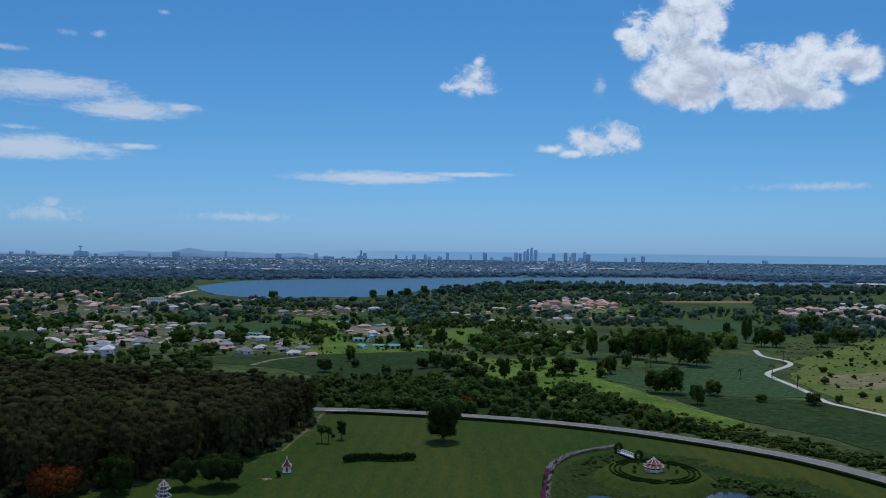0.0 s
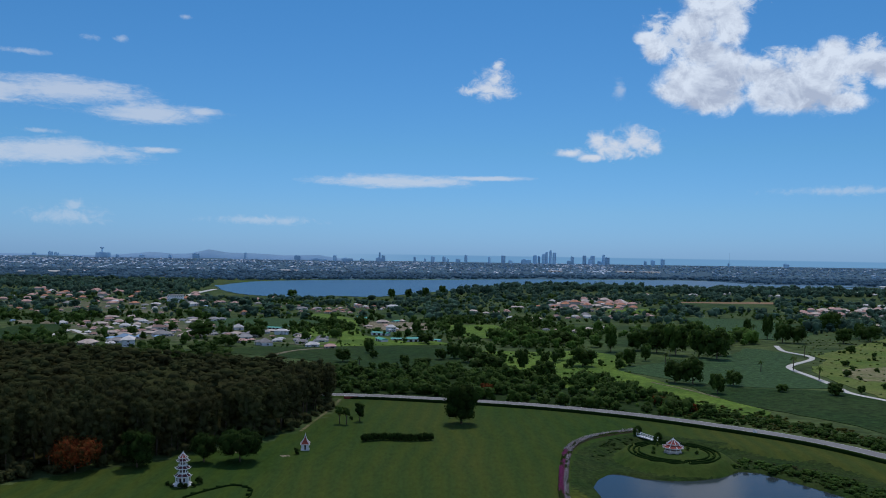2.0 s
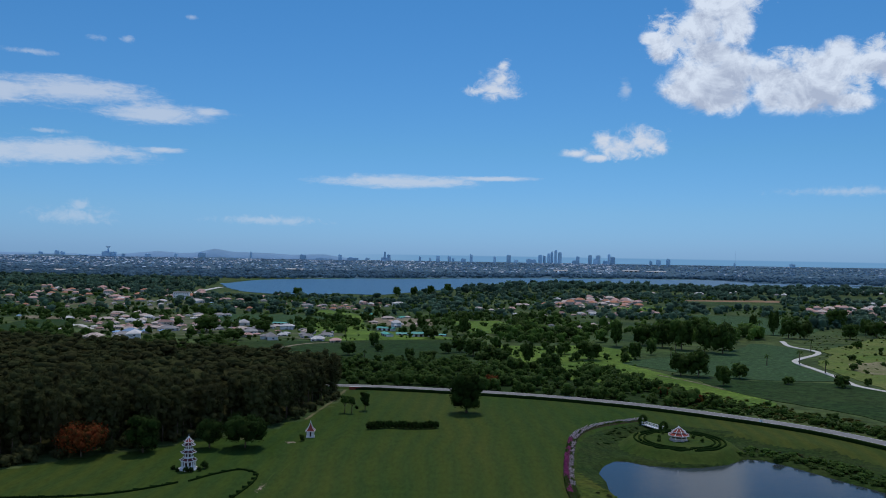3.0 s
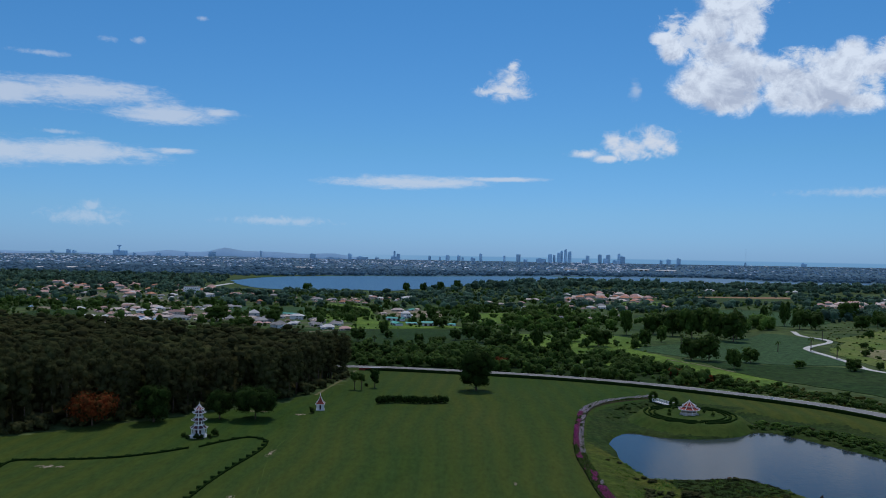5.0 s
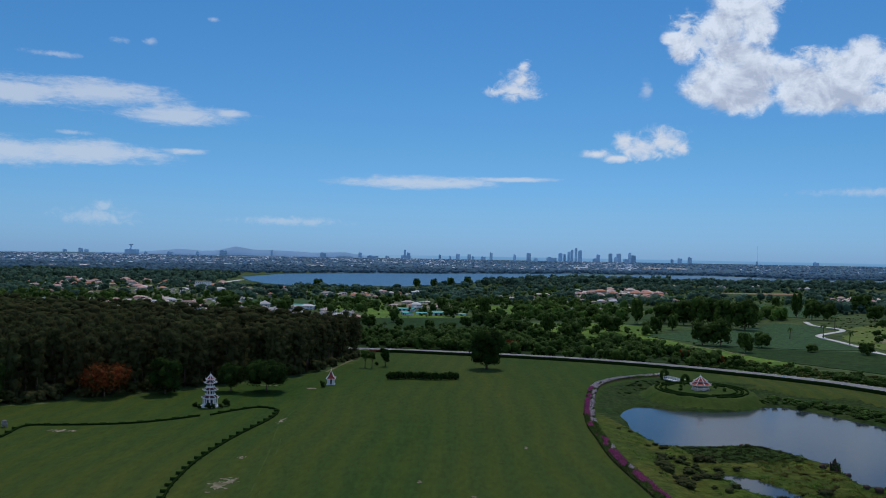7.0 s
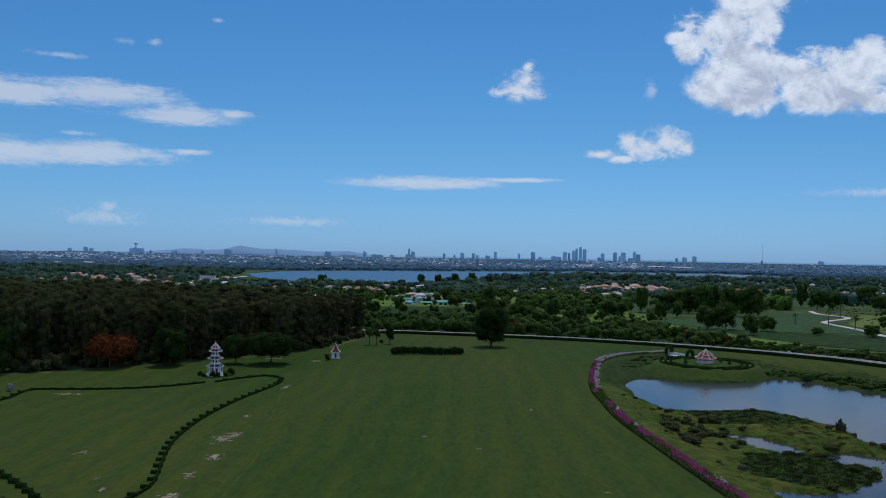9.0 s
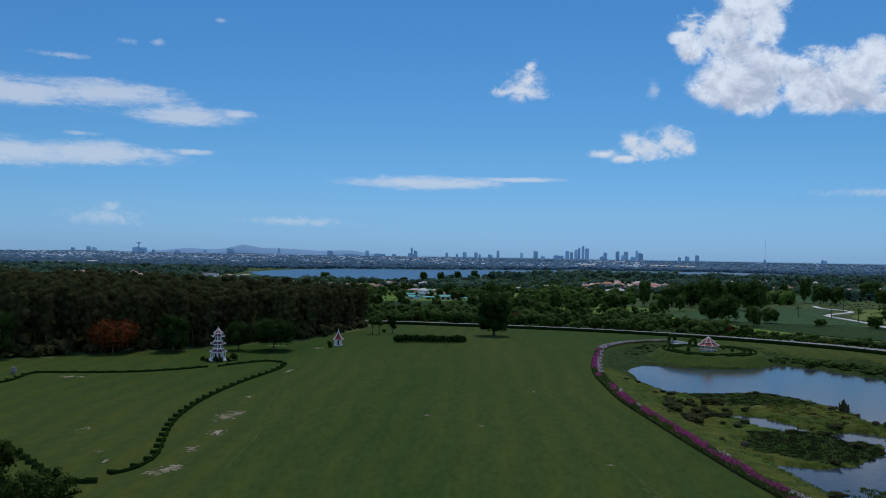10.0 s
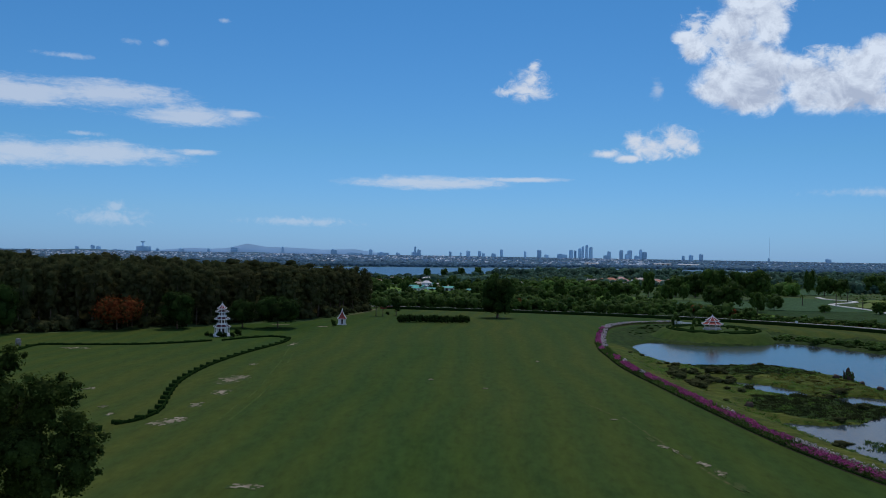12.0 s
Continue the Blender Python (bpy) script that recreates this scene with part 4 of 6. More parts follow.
def leaves(rs, spots, count, size, inner=0.72, flat=0.0):
    """Small folded leaf sprays over the shells of the given ellipsoids (cx, cy, cz, rx, ry, rz)."""
    spots = np.array(spots, float)
    area = (spots[:, 3] * spots[:, 4] * spots[:, 5]) ** (2 / 3)
    pick = rs.choice(len(spots), count, p=area / area.sum())
    d = rs.normal(size=(count, 3))
    d /= np.linalg.norm(d, axis=1)[:, None]
    c = spots[pick, :3] + d * spots[pick, 3:] * rs.uniform(inner, 1.12, (count, 1))
    nrm = d + rs.normal(size=(count, 3)) * 0.45 + np.array([0, 0, 0.35 + flat])
    nrm /= np.linalg.norm(nrm, axis=1)[:, None]
    a = np.cross(nrm, rs.normal(size=(count, 3)))
    a /= np.linalg.norm(a, axis=1)[:, None]
    b = np.cross(nrm, a)
    s = size * rs.uniform(0.55, 1.35, (count, 1))
    k = rs.uniform(0.5, 1.0, (count, 1))
    v = np.stack([c - a * s, c - b * s * k + nrm * s * 0.25, c + a * s, c + b * s * k + nrm * s * 0.25], 1).reshape(-1, 3)
    base = np.arange(count)[:, None] * 4
    return v, np.concatenate([base + [0, 1, 2], base + [0, 2, 3]])


def join(pieces):
    vs, fs, n = [], [], 0
    for v, f in pieces:
        vs.append(v)
        fs.append(f + n)
        n += len(v)
    return np.concatenate(vs), np.concatenate(fs)


def crown(seed, spots, count, size, core=0.8, flat=0.0, rings=4, segs=7, inner=0.72):
    rs = np.random.RandomState(seed)
    pieces = [ball(rs, *s[:3], *(core * np.array(s[3:])), 0.25, rings, segs) for s in spots]
    pieces.append(leaves(rs, spots, count, size, inner, flat))
    return join(pieces)


def round_spots(seed, h, w, n, low=0.3):
    """Lobes of a broad crown between low*h and h, w across."""
    rs = np.random.RandomState(seed)
    mid = h * (1 + low) / 2
    out = [(0, 0, mid, w * 0.37, w * 0.37, h * (1 - low) * 0.46)]
    for i in range(n):
        a = math.tau * (i + rs.rand() * 0.6) / n
        up = -0.85 + 1.6 * ((i * 0.618 + 0.2 * rs.rand()) % 1.0)
        r = w * 0.5 * math.sqrt(max(0.1, 1 - 0.8 * up * up)) * 0.66
        s = rs.uniform(0.15, 0.23) * w
        out.append((r * math.cos(a), r * math.sin(a), mid + up * h * (1 - low) * 0.42, s, s, min(s, h * 0.27)))
    return out


def trunk_geo(seed, h, r, limbs, spread, lean=0.03):
    rs = np.random.RandomState(seed)
    g = Geo()
    top = (rs.uniform(-lean, lean) * h, rs.uniform(-lean, lean) * h, h)
    g.tube([(0, 0, -0.3), (top[0] * 0.2, top[1] * 0.2, h * 0.25), (top[0] * 0.6, top[1] * 0.6, h * 0.6), top], [r * 1.35, r, r * 0.75, r * 0.3], 7)
    for i in range(limbs):
        a = math.tau * (i + rs.rand() * 0.5) / limbs
        z = h * rs.uniform(0.42, 0.62)
        g.tube([(0, 0, z), (spread * 0.45 * math.cos(a), spread * 0.45 * math.sin(a), z + h * 0.16), (spread * 0.8 * math.cos(a), spread * 0.8 * math.sin(a), z + h * 0.3)],
               [r * 0.5, r * 0.35, r * 0.15], 5)
    return g


def tree(kind, x, y, h, w, label, seed, leaf="dark", low=0.25, count=900, size=0.45, lobes_n=9, bark=None, group="", z=0.0, category="tree", core=0.8):
    t = thing(kind, pose(x, y, z), label, category, group)
    part("trunk", trunk_geo(seed, h * 0.75, max(0.1, h * 0.022), 4, w * 0.4), bark or BARK, t, smooth=True)
    v, f = crown(seed, round_spots(seed, h, w, lobes_n, low), count, size, core)
    part("crown", tri_mesh("crown", v, f, LEAF[leaf]), None, t)
    return t


TUFTLIST = []


def mass(name, items, templates, leaf, label, category="bushes"):
    """One uncountable mass of plants: templates set down at (x, y, z, width, height)."""
    rs = np.random.RandomState(len(items))
    pieces = []
    for x, y, z, wd, h in items:
        v, f = templates[rs.randint(len(templates))]
        a = rs.uniform(0, math.tau)
        c, s = math.cos(a), math.sin(a)
        q = np.stack([(v[:, 0] * c - v[:, 1] * s) * wd + x, (v[:, 0] * s + v[:, 1] * c) * wd + y, v[:, 2] * h + z], 1)
        pieces.append((q, f))
    v, f = join(pieces)
    ob = new(name, tri_mesh(name, v, f, LEAF[leaf]))
    if templates is not TUFTLIST:
        ob.data.shade_smooth()
    return tagged(ob, label, category, kind="stuff")


def unit(seed, n_lobes, count, size, low=0.05, rings=3, segs=6):
    """A crown one unit wide and high."""
    return crown(seed, round_spots(seed, 1.0, 1.0, n_lobes, low), count, size, 0.9, 0.4, rings, segs, 0.82)


BUSH = [unit(100 + i, 5, 76, 0.075, 0.05, 3, 5) for i in range(6)]
TREETOP = [unit(120 + i, 4, 46, 0.092, 0.05, 3, 5) for i in range(6)]
LOWTOP = [unit(130 + i, 2, 22, 0.125, 0.0, 3, 5) for i in range(8)]
FARTOP = [unit(140 + i, 1, 5, 0.13, 0.0, 3, 4) for i in range(4)]


def scatter(seed, poly, per, wd, h, clump=0.0, cscale=0.02, avoid=()):
    """Plants in the polygon, one per so many square metres, fewer where a noise is low."""
    rs = np.random.RandomState(seed)
    px, py = zip(*poly)
    n = int((max(px) - min(px)) * (max(py) - min(py)) / per)
    x, y = rs.uniform(min(px), max(px), n), rs.uniform(min(py), max(py), n)
    keep = inside(poly, x, y)
    for a in avoid:
        keep &= ~inside(a, x, y)
    if max(py) > 550 and min(py) < 1300:
        dx, dy = x[:, None] - LOT_XY[None, :, 0], y[:, None] - LOT_XY[None, :, 1]
        keep &= ~((np.abs(dx) < 8.0) & (dy > -36) & (dy < 6)).any(1) | (rs.rand(n) < 0.14)
    out = []
    for a, b in zip(x[keep], y[keep]):
        if clump and noise.noise((a * cscale, b * cscale, seed)) < rs.uniform(-0.5, 0.5) * 0.5 + clump - 0.3:
            continue
        k = rs.rand() ** 1.5
        out.append((a, b, -0.2, wd[0] + (wd[1] - wd[0]) * k, h[0] + (h[1] - h[0]) * k * rs.uniform(0.8, 1.2)))
    return out


OPEN = [[(4, 742), (45, 756), (56, 704), (93, 685), (90, 646), (27, 636), (8, 680)], [(20, 556), (59, 552), (96, 560), (115, 520), (104, 484), (96, 452), (80, 440), (66, 428), (44, 440), (30, 462), (21, 500)],
        [(-84, 562), (-112, 640), (-128, 850), (-83, 800), (-59, 651), (-32, 628), (4, 600), (0, 588)], [(-70, 771), (-40, 772), (-14, 760), (-12, 684), (-58, 680)], [(194, 1012), (290, 1074), (262, 985), (188, 916)],
        [(330, 1180), (470, 1200), (395, 1010), (285, 1005)]]
FIELDS = [[(122, 417), (163, 410), (190, 404), (203, 362), (180, 292), (166, 300), (156, 329), (134, 361), (125, 386)],
          [(98, 470), (112, 491), (185, 550), (214, 592), (229, 556), (201, 494), (195, 456), (192, 418), (136, 422)],
          [(-133, 549), (5, 580), (13, 520), (16, 494), (8, 470), (-20, 465), (-59, 472), (-83, 500), (-132, 525)],
          [(-340, 690), (-303, 694), (-286, 643), (-282, 600), (-330, 585)], [(-216, 782), (-130, 792), (-102, 745), (-124, 702), (-192, 705)],
          [(254, 882), (310, 855), (338, 798), (304, 700), (258, 660), (231, 690), (227, 786)], [(330, 1180), (470, 1200), (420, 1092), (305, 1086)]]
# scrub beyond the road
ROADSIDE = [(-50, 381), (-26, 379), (0, 374), (22, 368), (46, 360), (66, 351), (88, 340), (108, 326), (114, 330),
            (100, 372), (92, 410), (84, 432), (60, 446), (20, 452), (-60, 460)]
mass("scrub", scatter(11, ROADSIDE, 34, (3.0, 8.0), (2.6, 6.8), 0.06, 0.03, OPEN), BUSH, "dark", "dense dark green scrub beyond the road")
mass("scrub", scatter(12, ROADSIDE, 46, (2.2, 6.5), (2.0, 5.6), 0.10, 0.03, OPEN), BUSH, "mid", "mid-green bushes among the roadside scrub")
mass("scrub", scatter(25, ROADSIDE, 60, (1.2, 4.2), (1.0, 3.4), 0.14, 0.04), BUSH, "light", "light green bushes among the roadside scrub")
VERGE = [(88, 341), (108, 326), (126, 311), (142, 291), (154, 267), (166, 220), (180, 230), (166, 290), (150, 318), (130, 348), (108, 380), (96, 380)]
mass("scrub", scatter(26, VERGE, 8, (1.2, 3.0), (0.6, 1.6), 0.08, 0.05), TREETOP, "light", "light green low shrubs along the road verge")
mass("scrub", scatter(13, VERGE, 34, (1.6, 4.0), (1.0, 2.6), 0.16, 0.05), BUSH, "mid", "low green shrubs along the road verge")
mass("scrub", scatter(40, VERGE, 8, (1.0, 2.8), (0.5, 1.3), 0.08, 0.05), TREETOP, "gold", "low golden-green shrubs along the road verge")
ROADEDGE = [(108, 328), (126, 313), (142, 293), (154, 269), (164, 240), (170, 244), (160, 274), (148, 302), (130, 328), (112, 346)]
mass("scrub", scatter(55, ROADEDGE, 8, (1.6, 4.6), (1.2, 3.0), 0.02, 0.05), TREETOP, "mid", "dense low green bushes beside the road")
mass("scrub", scatter(56, ROADEDGE, 10, (1.2, 3.2), (0.8, 2.2), 0.06, 0.05), TREETOP, "dark", "dense low dark green bushes beside the road")
mass("scrub", scatter(14, [(-60, 452), (30, 445), (20, 472), (-20, 468), (-55, 470)], 45, (3, 8), (3, 7), 0.15, 0.03), BUSH, "dark", "dark thicket at the field's edge")
mass("scrub", scatter(15, [(20, 440), (120, 425), (118, 525), (20, 545)], 230, (3, 8), (3, 8), 0.22, 0.03, FIELDS), BUSH, "dark", "scattered dark bushes on the meadow")
mass("scrub", scatter(41, [(20, 440), (120, 425), (118, 525), (20, 570)], 40, (1.0, 3.2), (0.6, 2.0), 0.14, 0.03, FIELDS), LOWTOP, "light", "small light green shrubs over the meadow")
mass("scrub", scatter(16, [(-120, 585), (60, 592), (120, 570), (120, 640), (60, 700), (-120, 780)], 85, (1.2, 5.0), (1.0, 4.2), 0.18, 0.02, FIELDS), TREETOP, "light", "light green bushes and saplings")
mass("woodland", scatter(17, [(90, 560), (130, 580), (236, 604), (240, 690), (150, 730), (60, 650), (20, 590)], 110, (5, 11), (5, 11), 0.16, 0.02, FIELDS), TREETOP, "light", "light green broadleaf copse behind the meadow", "trees")
mass("scrub", scatter(18, [(230, 540), (400, 720), (330, 480), (220, 380), (205, 400)], 330, (2, 5), (1.5, 4), 0.1, 0.03), BUSH, "mid", "small bushes dotted over the dry meadow")
RIGHT = [(205, 372), (330, 480), (420, 740), (330, 790), (300, 690), (258, 650), (240, 560), (208, 480)]
mass("scrub", scatter(50, RIGHT, 60, (0.8, 2.6), (0.4, 1.3), 0.12, 0.02), LOWTOP, "light", "low light green weeds over the dry meadow")
mass("scrub", scatter(51, RIGHT, 110, (0.8, 2.4), (0.4, 1.2), 0.15, 0.02), LOWTOP, "gold", "low golden weeds over the dry meadow")
mass("scrub", scatter(52, [(-133, 549), (5, 580), (98, 572), (130, 600), (60, 600), (-150, 592)], 22, (1.0, 3.4), (0.7, 2.4), 0.10, 0.03), LOWTOP, "light", "light green shrubs along the field's far edge")
VILLAGE_W = [(-420, 560), (-80, 556), (-70, 700), (-100, 790), (-500, 800)]
mass("village_trees", scatter(19, VILLAGE_W, 95, (3, 10), (3, 9.0), 0.1, 0.02, FIELDS), TREETOP, "dark", "dark garden trees between the houses", "trees")
mass("garden_bushes", scatter(27, VILLAGE_W, 60, (2, 5), (1.6, 4.2), 0.05, 0.03, FIELDS), LOWTOP, "mid", "low green garden bushes between houses")
mass("garden_bushes", scatter(42, [(-150, 590), (70, 592), (130, 640), (100, 780), (-110, 790)], 60, (2, 6), (1.6, 5.5), 0.16, 0.015, FIELDS + OPEN), TREETOP, "light", "light green bushes and young trees")
mass("garden_bushes", scatter(43, [(-150, 590), (70, 592), (130, 640), (100, 780), (-110, 790)], 90, (3, 9), (3, 9), 0.20, 0.02, FIELDS + OPEN), TREETOP, "mid", "mid-green young trees")
mass("village_trees", scatter(53, [(-330, 462), (-120, 440), (-128, 535), (-190, 556), (-205, 545), (-330, 580)], 55, (4, 10), (3, 6.5), 0.04, 0.02, FIELDS), LOWTOP, "mid", "green trees between the wood and the village", "trees")
MIDDLE = [(-560, 780), (420, 790), (600, 1150), (300, 1300), (40, 1250), (-60, 1120), (-300, 1110), (-380, 1200), (-720, 1200)]
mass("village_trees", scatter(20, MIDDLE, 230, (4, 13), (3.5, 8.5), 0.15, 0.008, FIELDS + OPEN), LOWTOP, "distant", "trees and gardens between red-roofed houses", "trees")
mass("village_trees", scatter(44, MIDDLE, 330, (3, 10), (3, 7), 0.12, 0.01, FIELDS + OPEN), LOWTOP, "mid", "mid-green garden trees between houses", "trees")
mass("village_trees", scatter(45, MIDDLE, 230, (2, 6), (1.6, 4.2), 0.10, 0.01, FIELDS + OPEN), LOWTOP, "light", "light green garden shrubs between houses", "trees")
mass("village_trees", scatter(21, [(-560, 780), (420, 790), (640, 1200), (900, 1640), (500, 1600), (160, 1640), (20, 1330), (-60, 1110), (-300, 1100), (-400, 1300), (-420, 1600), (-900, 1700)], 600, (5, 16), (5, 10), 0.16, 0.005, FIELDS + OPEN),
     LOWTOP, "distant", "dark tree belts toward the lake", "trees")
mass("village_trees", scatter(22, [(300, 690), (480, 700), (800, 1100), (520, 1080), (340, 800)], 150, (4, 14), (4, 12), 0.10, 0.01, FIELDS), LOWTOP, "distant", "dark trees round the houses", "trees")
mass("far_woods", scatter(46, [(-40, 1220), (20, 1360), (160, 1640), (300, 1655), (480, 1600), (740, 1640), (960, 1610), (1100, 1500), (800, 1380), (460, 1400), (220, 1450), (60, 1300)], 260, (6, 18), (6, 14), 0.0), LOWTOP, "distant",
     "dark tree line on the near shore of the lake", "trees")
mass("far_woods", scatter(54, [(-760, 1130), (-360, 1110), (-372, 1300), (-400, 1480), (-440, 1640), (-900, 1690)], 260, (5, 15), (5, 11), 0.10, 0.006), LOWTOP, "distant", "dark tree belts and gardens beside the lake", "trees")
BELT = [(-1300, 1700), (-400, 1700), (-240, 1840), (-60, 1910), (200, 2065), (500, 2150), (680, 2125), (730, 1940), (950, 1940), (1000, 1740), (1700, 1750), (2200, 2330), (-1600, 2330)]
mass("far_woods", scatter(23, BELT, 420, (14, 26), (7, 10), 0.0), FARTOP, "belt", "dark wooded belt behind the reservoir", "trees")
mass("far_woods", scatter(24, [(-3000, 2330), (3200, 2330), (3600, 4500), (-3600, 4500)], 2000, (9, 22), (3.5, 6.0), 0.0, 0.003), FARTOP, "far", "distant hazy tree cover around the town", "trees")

# ---- the wood on the near side ----
WOOD = [(-300, 216), (-139, 226), (-122, 231), (-111, 240), (-99, 250), (-88, 258), (-77, 272), (-60, 286), (-51, 311), (-45, 345), (-46, 372), (-70, 380), (-116, 380), (-160, 392), (-220, 416), (-300, 440)]
rs = np.random.RandomState(31)
tall = []
for y in np.arange(216, 440, 5.3):
    for x in np.arange(-300, -44, 5.3):
        a, b = x + rs.uniform(-2, 2), y + rs.uniform(-2, 2)
        if inside(WOOD, [a], [b])[0]:
            tall.append((float(depth_in(WOOD, [a], [b])[0]), a, b))
tall.sort()


def slender(seed):
    """Template of a tall plantation tree: (trunk, crown), 20 m high."""
    rs = np.random.RandomState(seed)
    spots = []
    for k in range(12):
        z = 4.0 + 14.0 * ((k + rs.rand()) / 12) ** 0.75
        r = 2.9 * math.sqrt(max(0.06, 1 - ((z - 12.0) / 8.6) ** 2))
        a = 2.4 * k + rs.uniform(-0.5, 0.5)
        q = r * rs.uniform(0.45, 0.75)
        w = rs.uniform(1.1, 2.0)
        spots.append((q * math.cos(a), q * math.sin(a), z, w, w, w * rs.uniform(0.75, 1.15)))
    spots.append((0, 0, 11, 1.9, 1.9, 7.4))
    return spots


WOODKINDS = []
for i in range(6):
    spots = slender(200 + i)
    v, f = crown(200 + i, spots, 1100, 0.25, 0.70, 0.4, 3, 5, 0.64)
    WOODKINDS.append((trunk_geo(220 + i, 15, 0.2, 3, 2.5, 0.04).mesh("trunk", BARK, smooth=True), tri_mesh("crown", v, f, LEAF["olive"]), *crown(240 + i, [q for q in spots if q[2] > 8.0], 300, 0.29, 0.66, 0.5, 3, 5, 0.62)))
n_edge = 0
rest = []
for d, x, y in tall:
    k = rs.randint(6)
    hgt = rs.uniform(0.84, 1.05) * (1.0 + 0.12 * min(1, max(0, (-x - 60) / 80))) * (0.92 + 0.08 * min(1, d / 25))
    if n_edge < 230 and x > -190 and (y < 292 or x > -62):
        n_edge += 1
        t = thing("plantation_tree", pose(x, y, 0, 0, 0, rs.uniform(0, 360)) @ Matrix.Diagonal((1, 1, hgt, 1)), "tall slender tree with dull olive leaves at a wood's edge", "tree", "trees of the wood")
        part("trunk", WOODKINDS[k][0], None, t)
        part("crown", WOODKINDS[k][1], None, t)
    elif d < 16 or rs.rand() < 0.66:
        rest.append((x, y, hgt * rs.uniform(0.92, 1.03), k))
pieces = []
for x, y, hgt, k in rest:
    _, _, v, f = WOODKINDS[k]
    a = rs.uniform(0, math.tau)
    c, s = math.cos(a), math.sin(a)
    half = len(f) - rs.randint(0, 60)
    wide = 1.75 * rs.uniform(0.8, 1.25)
    pieces.append((np.stack([(v[:, 0] * c - v[:, 1] * s) * wide + x, (v[:, 0] * s + v[:, 1] * c) * wide + y, v[:, 2] * hgt], 1), f[:half]))
v, f = join(pieces)
tagged(new("wood", tri_mesh("wood", v, f, LEAF["olive"])), "dense dull olive-green treetops of a plantation wood", "trees", kind="stuff")

# added bumpy sheet inside the wood that brightens the dark gaps between crowns
ux, uy = np.meshgrid(np.arange(-300, -44, 2.6), np.arange(216, 440, 2.6))
low = depth_in(WOOD, ux, uy)
uz = 2.0 + 13.0 * ease(low, 5.0, 30.0) + np.array([[3.0 * noise.noise((x * 0.16, y * 0.16, 1)) + 1.6 * noise.noise((x * 0.5, y * 0.5, 2)) for x, y in zip(p, q)] for p, q in zip(ux, uy)])
n, k = ux.shape[1], ux.shape[0]
ii = (np.arange(k - 1)[:, None] * n + np.arange(n - 1)[None]).ravel()
quad = np.stack([ii, ii + 1, ii + n + 1, ii + n], 1)
quad = quad[(low.ravel()[quad] > 4.5).all(1)]
filler = new("lower_canopy", tri_mesh("lower_canopy", np.stack([ux.ravel(), uy.ravel(), uz.ravel()], 1), np.concatenate([quad[:, :3], quad[:, [0, 2, 3]]]), LEAF["olive"]))
tagged(filler, "added olive-green sheet filling dark gaps between the treetops", "trees", kind="stuff")

EDGE = [(-300, 212), (-139, 221), (-122, 226), (-111, 236), (-99, 246), (-88, 254), (-76, 269), (-59, 283), (-50, 309), (-43, 345), (-47, 350), (-56, 312), (-64, 290), (-80, 278), (-92, 263), (-103, 256), (-115, 246), (-124, 237), (-140, 232), (-300, 222)]
mass("undergrowth", scatter(29, EDGE, 10, (2.5, 5.5), (2.0, 5.0), 0.0), BUSH, "olive", "dull olive undergrowth along the wood's edge")

# ---- hedges ----


def hedge_arrays(line, width, tall, seed, z=0.0, z_at=None):
    """A clipped hedge along a line, rounded and uneven, with stray sprays."""
    rs = np.random.RandomState(seed)
    line = np.asarray(line, float)
    a, b = sides(line, 1.0)
    nrm = a - b
    prof = [(-0.5, -0.15), (-0.52, 0.55), (-0.40, 0.95), (0.0, 1.03), (0.40, 0.95), (0.52, 0.55), (0.5, -0.15)]
    n, k = len(line), len(prof)
    v = np.zeros((n, k, 3))
    for j, (s, h) in enumerate(prof):
        jig = 1 + rs.uniform(-0.09, 0.09, n)
        v[:, j, :2] = line + nrm * (s * width * jig)[:, None]
        v[:, j, 2] = z + h * tall * (1 + rs.uniform(-0.07, 0.07, n))
    f = []
    for i in range(n - 1):
        for j in range(k - 1):
            p = i * k + j
            f += [(p, p + 1, p + k + 1), (p, p + k + 1, p + k)]
    for e in (0, (n - 1) * k):
        f += [(e, e + j, e + j + 1) for j in range(1, k - 1)]
    length = np.hypot(*np.diff(line, axis=0).T).sum()
    m = int(length * 7)
    at = rs.randint(0, n, m)
    c = np.concatenate([line[at] + nrm[at] * rs.uniform(-0.5, 0.5, (m, 1)) * width, z + tall * rs.uniform(0.6, 1.05, (m, 1))], 1)
    d = rs.normal(size=(m, 2, 3)) * 0.11
    lv = np.stack([c - d[:, 0], c + d[:, 1], c + d[:, 0]], 1).reshape(-1, 3)
    return join([(v.reshape(-1, 3), np.array(f)), (lv, np.arange(m * 3).reshape(-1, 3))])


def hedge(name, line, width, tall, seed, label, blocks=None, z=0.0, leaf=None):
    t = thing(name, pose(0, 0, 0), label, "hedge")
    v, f = hedge_arrays(line, width, tall, seed, z)
    part("hedge_body", tri_mesh("hedge_body", v, f, leaf or HEDGE), None, t)
    if blocks:
        bv, bf = hedge_arrays([(-0.72, 0), (-0.35, 0), (0, 0), (0.35, 0), (0.72, 0)], 0.55, tall * 1.28, seed + 1)
        me = tri_mesh("hedge_block", bv, bf, HEDGE)
        for x, y in curve(line[::4].tolist(), blocks)[1:]:
            o = new("hedge_block", me)
            o.parent, o.location = t, (x - 0.4, y + 0.1, z)
    return t


hedge("lawn_hedge", curve([(-125, 168), (-112, 178), (-104, 186), (-104.5, 199.5), (-97.6, 201.7), (-89.8, 203), (-81.3, 205.8), (-74.5, 210.3), (-67.8, 216.8)], 0.7), 0.36, 0.42, 41,
      "dark clipped hedge with raised blocks across the lawn", 4.2)
